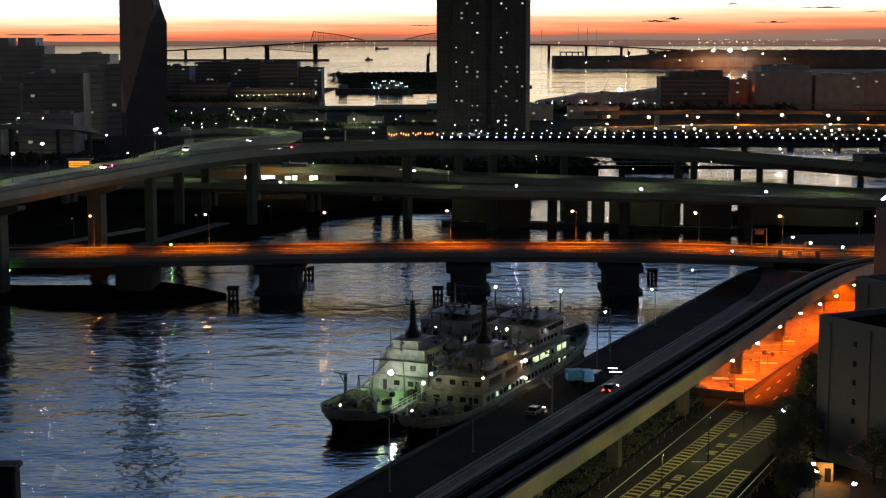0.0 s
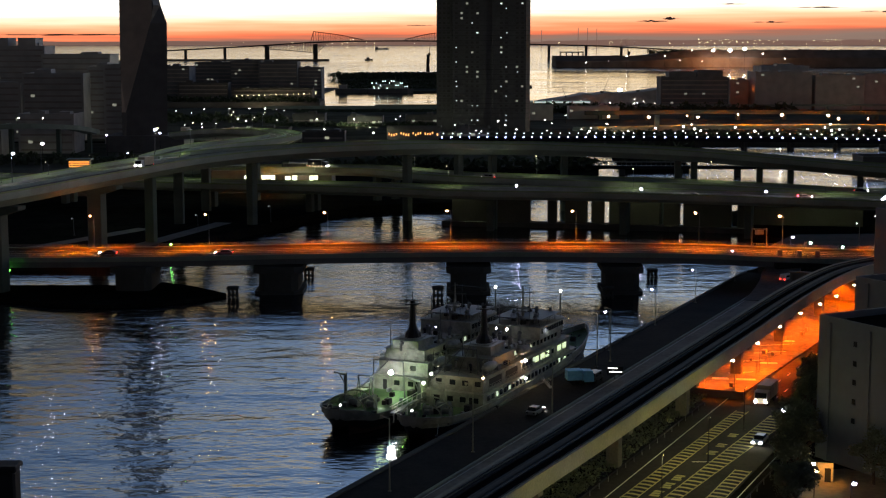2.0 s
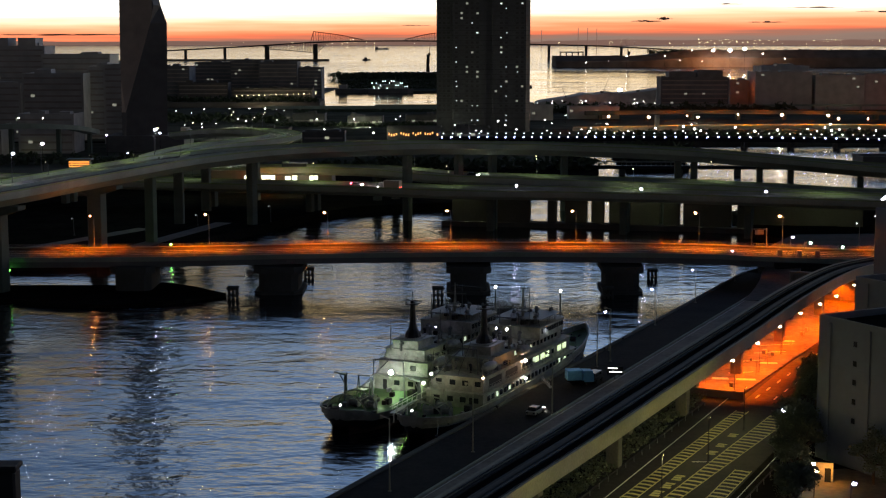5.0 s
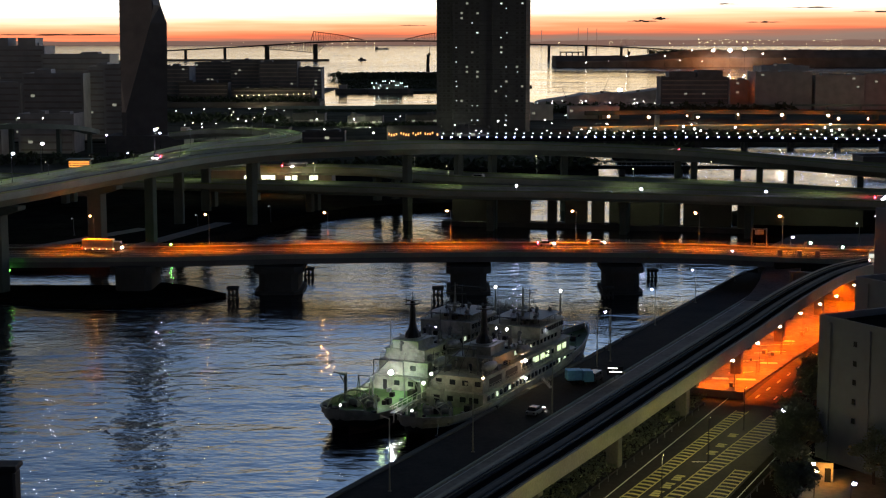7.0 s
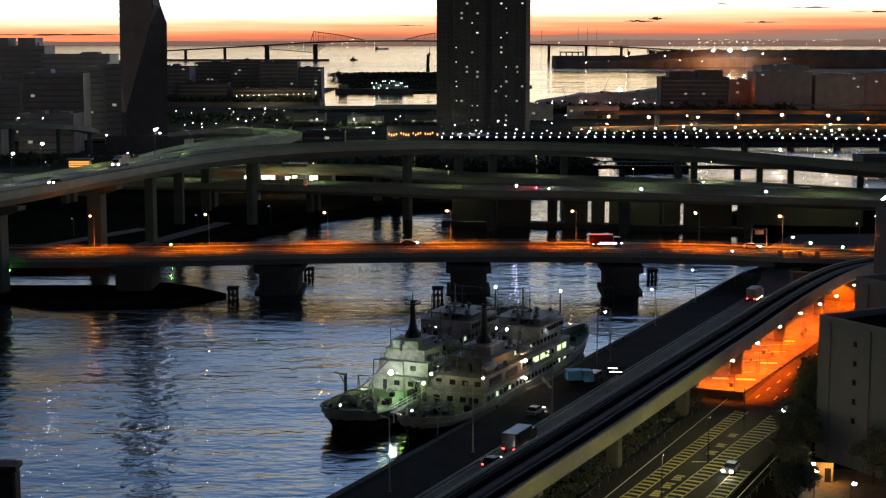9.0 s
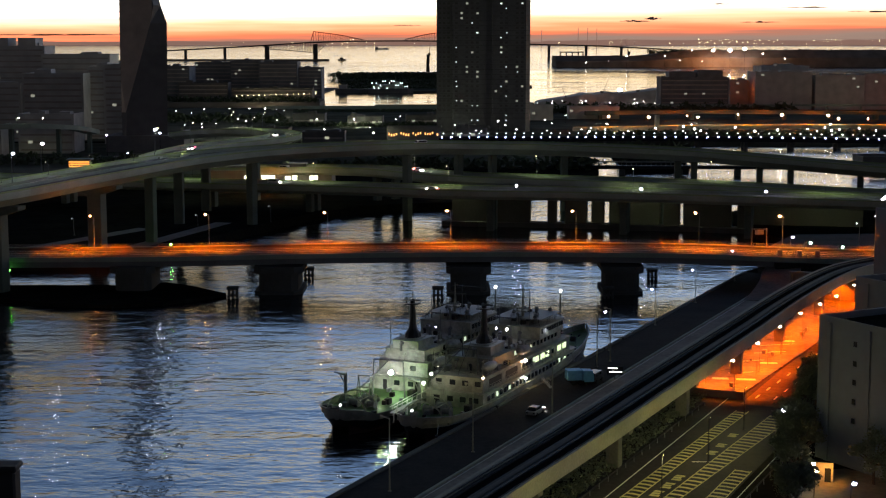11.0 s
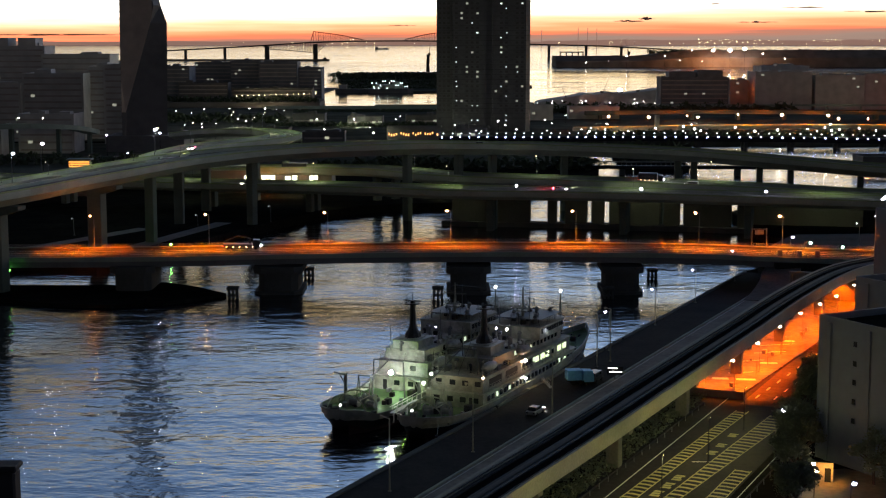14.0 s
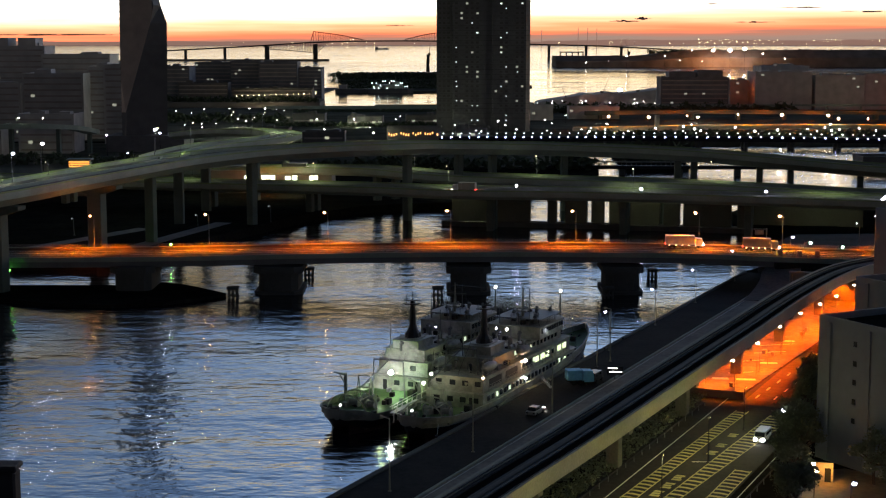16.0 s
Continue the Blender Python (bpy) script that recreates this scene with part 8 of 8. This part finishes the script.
def motions():
    # the canal's ripples drift
    walk(WATER, [(0.0, pose(0, 0, 0)), (4.0, pose(6, -5, 0)), (8.0, pose(10, -11, 0)), (12.0, pose(16, -16, 0)), (16.0, pose(22, -20, 0))])
    # two trains: one leaves, the other comes
    away = [(0.0, 4), (0.1, 16), (0.6, 106.5), (0.8, 141.5), (1.0, 178), (1.2, 219), (1.4, 257), (1.6, 298), (1.8, 341), (2.0, 383), (2.1, 396), (16.0, 396)]
    come = [(0.0, 399), (6.65, 396), (6.8, 384), (7.0, 334), (7.2, 283), (7.4, 243), (7.6, 205.5), (7.8, 168), (8.0, 131), (8.2, 92), (8.4, 50), (8.6, 34), (16.0, 34)]
    for k in range(6):
        d = (k - 2.5) * 8.75
        c = TRAIN_A[k]
        drive(c, GUIDE_TRACK, away, -1.75, -0.42, False, d + 3.3)
        drive(TRAIN_B[k], GUIDE_TRACK, come, 1.75, -0.42, True, d + 3.3)
    # far train behind the quay lamps
    walk(FAR_TRAIN, [(0.0, pose(20, 1405, 9)), (1.8, pose(60, 1405, 9)), (2.2, pose(158, 1405, 9)), (2.6, pose(256, 1405, 9)), (3.0, pose(366, 1405, 9)), (3.4, pose(470, 1405, 9)), (16.0, pose(520, 1405, 9))])
    # boat in the bay, clouds
    walk(BOAT, [(0.0, pose(-156, 3340, bowl(3340))), (7.0, pose(-170, 3340, bowl(3340))), (12.5, pose(-230, 3340, bowl(3340))), (16.0, pose(-266, 3340, bowl(3340)))])
    for c, x, z, drift in CLOUDS:
        walk(c, [(0.0, pose(x, 4840, z)), (8.0, pose(x - drift * 0.5, 4840, z)), (16.0, pose(x - drift, 4840, z))])
    # waterfront street, counted from a mark 149 m along it
    o = 149.0
    quay_runs = (
        (STREET_CARS[0], [(0.0, 130), (0.1, 153), (0.2, 174.5), (0.3, 197.5), (0.5, 235.5), (0.8, 290), (1.1, 340), (1.5, 410), (16.0, 412)]),
        (STREET_CARS[1], [(0.0, -60), (0.7, -50), (1.1, 64.5), (1.2, 86), (1.4, 131.5), (1.6, 172), (1.8, 222), (2.1, 290), (2.5, 350), (2.9, 400), (16.0, 402)]),
        (STREET_CARS[2], [(0.0, -70), (0.9, -60), (1.3, 65.5), (1.5, 128), (1.7, 188), (1.9, 240), (2.2, 300), (2.6, 360), (3.0, 390), (16.0, 392)]),
        (STREET_CARS[3], [(0.0, -80), (2.1, -70), (2.6, 64), (2.8, 103), (3.0, 147), (3.2, 190.5), (3.4, 225.5), (3.6, 259.5), (3.8, 289.5), (4.2, 340), (4.8, 380), (16.0, 382)]),
        (STREET_CARS[4], [(0.0, -90), (2.5, -80), (3.0, 61.5), (3.2, 105.5), (3.4, 148.5), (3.6, 196.5), (3.8, 233.5), (4.2, 300), (4.8, 365), (16.0, 372)]),
        (STREET_CARS[5], [(0.0, -100), (2.9, -95), (3.4, 81.5), (3.5, 105.5), (3.8, 183.5), (4.2, 270), (4.8, 355), (16.0, 362)]),
        (STREET_CARS[6], [(0.0, -40), (11.3, -35), (11.8, 66.5), (12.0, 116.5), (12.2, 172.5), (12.4, 225.5), (12.6, 273), (12.9, 330), (13.5, 350), (16.0, 352)]),
        (STREET_CARS[7], [(0.0, -110), (12.1, -105), (12.6, 58), (12.8, 100), (13.0, 144.5), (13.2, 192.5), (13.4, 234.5), (13.8, 300), (14.4, 340), (16.0, 342)]),
        (STREET_CARS[8], [(0.0, -120), (12.3, -112), (12.8, 80), (13.0, 123), (13.2, 174.5), (13.4, 223.5), (13.6, 261.5), (14.0, 310), (14.6, 330), (16.0, 332)]),
        (STREET_CARS[9], [(0.0, -20), (7.7, -10), (8.1, 60), (8.2, 81), (8.4, 120), (8.6, 163), (8.8, 207.5), (9.0, 239.5), (9.2, 261.5), (9.6, 280), (10.4, 330), (11.0, 420), (16.0, 422)]),
        (STREET_CARS[10], [(0.0, -50), (8.3, -40), (8.8, 56.5), (8.9, 70), (9.0, 86), (9.1, 99), (9.2, 115), (9.6, 190), (10.0, 255), (10.6, 320), (11.2, 432), (16.0, 434)]),
        (STREET_CARS[11], [(0.0, -62), (8.4, -55), (8.9, 56), (9.0, 75), (9.1, 90), (9.2, 105), (9.6, 178), (10.0, 240), (10.6, 300), (11.3, 400), (16.0, 442)]),
    )
    top = STREET_TRACK.length - 3
    for ob, rows in quay_runs:
        walk(ob, [(t, STREET_TRACK.at(min(top, s + o), -1.8)) for t, s in rows])
    # wide road: all come towards the camera, in three lanes
    near_lane, mid_lane, far_lane = 9.5, 5.8, 0.0
    for k, (t0, lane) in enumerate(((0.28, far_lane), (0.44, far_lane), (0.6, far_lane), (0.79, far_lane), (0.99, far_lane), (1.18, far_lane), (1.32, far_lane), (1.61, far_lane), (1.83, far_lane), (2.05, far_lane), (2.21, mid_lane), (7.17, far_lane), (8.97, far_lane), (13.46, near_lane), (15.04, mid_lane), (15.25, near_lane), (16.06, far_lane))):
        rest = 378.0 + 7 * k if lane == far_lane else 410.0 + 6 * k
        walk(ROAD_CARS[k], [(t, RROAD_TRACK.at(s, -lane, 0, True)) for t, s in steady(t0, 248.0, -196.0, rest, 20 + 8.0 * k)])
    # bridge
    for ob, off, back, rows in (
        (BRIDGE_CARS[0], -4, False, [(0.0, 20), (6.4, 22), (6.9, 126), (7.1, 167.5), (7.3, 206.5), (7.5, 242), (7.7, 269.5), (7.9, 291), (8.1, 307.5), (8.3, 322), (8.5, 334.5), (8.8, 352), (9.2, 380), (9.8, 430), (16.0, 432)]),
        (BRIDGE_CARS[1], -4, False, [(0.0, 40), (5.8, 42), (6.3, 128.5), (6.5, 171), (6.7, 213.5), (6.9, 252), (7.1, 282.5), (7.3, 306), (7.5, 315.5), (8.1, 318), (8.5, 350), (9.0, 400), (9.4, 420), (16.0, 422)]),
        (BRIDGE_CARS[2], -7, False, [(0.0, 50), (5.7, 52), (6.3, 152), (6.5, 195), (6.7, 232.5), (6.9, 268), (7.1, 293.5), (7.3, 313), (7.5, 322), (9.2, 323), (9.8, 370), (10.4, 440), (16.0, 442)]),
        (BRIDGE_CARS[3], -4, False, [(0.0, 8), (7.9, 10), (8.5, 165), (8.7, 212), (8.9, 261.5), (9.0, 284), (9.1, 306.5), (9.2, 322), (9.5, 334), (10.0, 350), (10.6, 410), (16.0, 412)]),
        (BRIDGE_CARS[4], -7.2, False, [(0.0, 30), (8.2, 32), (8.7, 161), (8.9, 208), (9.0, 231), (9.1, 254), (9.2, 275), (9.5, 312), (9.9, 330), (10.6, 380), (11.1, 404), (16.0, 405)]),
        (BRIDGE_CARS[5], -4, False, [(0.0, 60), (13.3, 62), (13.7, 130.5), (13.9, 169), (14.1, 202), (14.3, 232.5), (14.5, 260), (14.7, 283), (14.9, 303), (15.2, 322), (15.4, 335), (15.7, 365), (16.0, 396)]),
        (BRIDGE_CARS[6], -4, False, [(0.0, 72), (13.8, 75), (14.1, 126.5), (14.3, 160), (14.5, 194.5), (14.7, 224.5), (14.9, 251), (15.2, 290.5), (15.4, 307.5), (15.6, 319), (15.8, 323), (16.0, 325)]),
        (BRIDGE_CARS[7], -4, False, [(0.0, 86), (14.1, 88), (14.5, 159), (14.7, 200.5), (14.9, 234.5), (15.0, 253), (15.2, 280), (15.4, 297.5), (15.6, 303), (15.8, 304.5), (16.0, 305)]),
        (BRIDGE_CARS[8], -4, False, [(0.0, 95), (0.2, 133), (0.4, 172.5), (0.6, 211), (0.8, 248), (1.0, 273), (1.2, 304.5), (1.4, 322.5), (1.8, 365), (2.2, 392), (16.0, 393)]),
        (BRIDGE_CARS[9], -7.2, False, [(0.0, 105), (0.2, 145), (0.4, 184.5), (0.6, 221), (0.8, 253.5), (1.0, 287.5), (1.2, 314), (1.6, 360), (2.0, 380), (16.0, 382)]),
        (BRIDGE_CARS[10], 4.5, True, [(0.0, 440), (10.9, 435), (11.3, 348), (11.5, 336), (11.7, 328), (11.9, 312), (12.1, 292.5), (12.3, 269.5), (12.5, 237), (12.7, 203), (12.9, 164.5), (13.1, 126.5), (13.5, 60), (16.0, 55)]),
        (BRIDGE_CARS[11], 4.5, True, [(0.0, 425), (0.9, 325), (1.5, 232), (1.6, 215), (1.8, 181), (2.0, 151.5), (2.4, 80), (16.0, 20)]),
        (BRIDGE_CARS[12], 7.2, True, [(0.0, 410), (0.9, 372), (1.5, 270.5), (1.6, 253), (1.8, 218.5), (2.0, 182.5), (2.5, 90), (16.0, 40)]),
    ):
        walk(ob, [(t, BRIDGE_TRACK.at(s, off, 0, back)) for t, s in rows])
    # ramp and high expressway, headlights towards the camera
    for k, t0 in enumerate((0.05, 0.35, 0.6, 1.35, 1.75, 3.05, 3.65, 3.9, 7.2, 8.25, 8.55, 9.1, 11.4, 11.75, 12.2, 12.65, 13.0, 13.6, 14.4, 15.35)):
        walk(RAMP_CARS[k], [(t, LANE_TRACK.at(s, 0, 0, True)) for t, s in steady(t0, 152.0, -270.0, LANE_TRACK.length - 6, 6.0 + 2 * k)])
    for k, t0 in enumerate((0.3, 1.1, 2.0, 3.3, 4.6, 6.6, 7.9, 8.8, 11.5, 12.4, 13.5, 14.6, 15.6)):
        walk(HIGH_CARS[k], [(t, HIGH_TRACK.at(s, 4.4, 0, True)) for t, s in steady(t0, 190.0, -270.0, 580.0, 8.0 + 5 * k)])
    # lower decks, both ways
    rnd = random.Random(101)
    for k, ob in enumerate(LOW_CARS):
        tr = (TRACK_A, TRACK_B)[k % 2]
        right = (k // 2) % 2 == 0
        t0 = 16.0 * (k + rnd.random()) / len(LOW_CARS)
        lane = (-1 if right else 1) * rnd.choice((2.6, 6.0))
        sp = rnd.uniform(190, 260)
        end = tr.length - 4
        rows = steady(t0, tr.length / 2, sp if right else -sp, 4.0 if right else end, end if right else 4.0)
        walk(ob, [(t, tr.at(s, lane, 0, not right)) for t, s in rows])


def make_moving():
    ends = [train_car(0), train_car(1), train_car(-1)]
    a = [copy_thing(ends[2], pose(0, 0, 0))] + [copy_thing(ends[0], pose(0, 0, 0)) for _ in range(4)] + [copy_thing(ends[1], pose(0, 0, 0))]
    b = [ends[1]] + [copy_thing(ends[0], pose(0, 0, 0)) for _ in range(3)] + [ends[0], ends[2]]
    far = empty("train")
    for k in range(4):
        part("coach", box(bmesh.new(), -34 + 17 * k, -18 + 17 * k, -1.4, 1.4, 0, 3.4, 0.2), TRAIN_WHITE, far)
        part("window_strip", box(bmesh.new(), -33.5 + 17 * k, -18.5 + 17 * k, -1.46, -1.4, 1.4, 2.5), TRAIN_WINDOW, far)
    tagged(far, "far train with a row of lit windows", "train")
    rail = empty("rail_viaduct")
    part("beam", box(bmesh.new(), -60, 600, 1403, 1407, 7.4, 8.95), CONCRETE, rail)
    for x in range(-50, 600, 30):
        part("pier", box(bmesh.new(), x - 0.8, x + 0.8, 1403.6, 1406.4, 2.5, 7.4), CONCRETE, rail)
    tagged(rail, "low far viaduct with a railway", "viaduct", kind="structure")
    boat = empty("boat")
    part("hull", prism(bmesh.new(), [(-8, -2.5), (5, -2.5), (9, 0), (5, 2.5), (-8, 2.5)], -1, 2.2), STEEL_DARK, boat)
    part("cabin", box(bmesh.new(), -4, 2, -1.8, 1.8, 2.2, 5.5, 0.2), STEEL_DARK, boat)
    part("mast", rod(bmesh.new(), (-1, 0, 5.5), (-1, 0, 10), 0.3, 0.15), STEEL_DARK, boat)
    tagged(boat, "small dark boat crossing the bay", "boat")
    barge = empty("barge", pose(-166, 4300, bowl(4300)))
    part("hull", prism(bmesh.new(), [(-18, -4), (16, -4), (20, 0), (16, 4), (-18, 4)], -2, 2.6), STEEL_DARK, barge)
    part("deckhouse", box(bmesh.new(), -16, -9, -3, 3, 2.6, 6), STEEL_DARK, barge)
    tagged(barge, "dark barge lying in the bay", "barge")
    clouds = []
    rnd = random.Random(55)
    for x, z, w, h, drift in ((650, 121, 48, 7, 95), (700, 128, 24, 10, 95), (880, 172, 50, 3.5, 60), (1150, 162, 70, 4.5, 60), (1350, 150, 70, 6, 70), (-1130, 80, 190, 6, 60), (1000, 118, 60, 5, 60), (-60, 108, 40, 3, 70)):
        bm = bmesh.new()
        for k in range(16):
            t = rnd.uniform(-1, 1)
            r = (1 - abs(t)) * 0.8 + 0.2
            bmesh.ops.create_uvsphere(bm, u_segments=10, v_segments=6, radius=1.0, matrix=Matrix.Translation((t * w, rnd.uniform(-6, 6), rnd.uniform(-0.3, 0.35) * h * r)) @ Matrix.Diagonal((w * rnd.uniform(0.12, 0.3), 8, h * r * rnd.uniform(0.18, 0.36), 1)))
        for f in bm.faces:
            f.smooth = True
        c = part("cloud", bm, CLOUD)
        tagged(c, "thin dusky cloud above the horizon", "cloud", "clouds")
        clouds.append((c, x, z, drift))
    protos = [car(PAINT_WHITE_CAR, "white car with its lamps on"), car(PAINT_SILVER, "silver car with its lamps on"), car(PAINT_DARK, "dark car with its lamps on"), car(PAINT_RED, "red car with its lamps on"), van(PAINT_WHITE_CAR, "white van with its lamps on"), van(PAINT_SILVER, "silver van with its lamps on"), truck(8.2, PAINT_WHITE_CAR, PAINT_CREAM, "truck with a cream cargo box"), truck(9, PAINT_DARK, PAINT_DARK, "dark truck with a dark cargo box")]
    used = [False] * len(protos)

    def get(i):
        if not used[i]:
            used[i] = True
            return protos[i]
        return copy_thing(protos[i], pose(0, 0, 0))

    street = [get(i) for i in (2, 3, 4, 0)] + [truck(7.0, PAINT_CREAM, PAINT_AMBER, "truck with an amber cargo box on the quay street"), truck(6.5, PAINT_SILVER, PAINT_CREAM, "small truck with a pale cargo box on the quay street")] + [get(i) for i in (0, 1, 4)] + [get(6), get(7), get(2)]
    part("brake_light", box(bmesh.new(), -2.34, -2.2, -0.85, 0.85, 0.6, 1.25, 0.05), LIGHT_BRAKE, street[3])
    road = [get(i) for i in (4, 5, 4, 0, 1, 4, 2, 0, 5, 1, 6, 0, 1, 4, 7, 0, 4)]
    br = [truck(10.5, PAINT_CREAM, PAINT_CREAM, "truck with a pale cargo box crossing the bridge"), get(0), get(1), truck(8.5, PAINT_DARK, PAINT_RED, "dark truck with violet marker lamps"), get(2), crane_truck("dark flatbed truck with a folded crane"),
          truck(9.5, PAINT_CREAM, PAINT_CREAM, "truck with a pale cargo box crossing the bridge"), truck(10, PAINT_WHITE_CAR, PAINT_WHITE_CAR, "white box truck with marker lamps"), get(1), get(2), truck(11.0, PAINT_RED, PAINT_CREAM, "long truck with a pale cargo box"), get(2), get(3)]
    part("violet_lamps", box(bmesh.new(), -1.5, 3.0, -1.3, -1.22, 0.9, 1.25, 0.03), LIGHT_PURPLE, br[3])
    ramp = [get(i) for i in (0, 4, 1, 0, 5, 0, 4, 1, 0, 2, 4, 6, 0, 1, 4, 0, 2, 5, 0, 4)]
    high = [get(i) for i in (0, 4, 6, 1, 0, 5, 0, 2, 4, 0, 6, 1, 0)]
    low = [get(i) for i in ([0, 4, 1, 6, 2, 0, 5, 1, 7, 0, 4, 1] * 5)[:52]]
    return a, b, far, boat, clouds, street, road, br, ramp, high, low


TRAIN_A, TRAIN_B, FAR_TRAIN, BOAT, CLOUDS, STREET_CARS, ROAD_CARS, BRIDGE_CARS, RAMP_CARS, HIGH_CARS, LOW_CARS = make_moving()
RROAD_TRACK = Track([quay(s, -47.5, 3.06) for s in range(-260, 270, 6)])

motions()
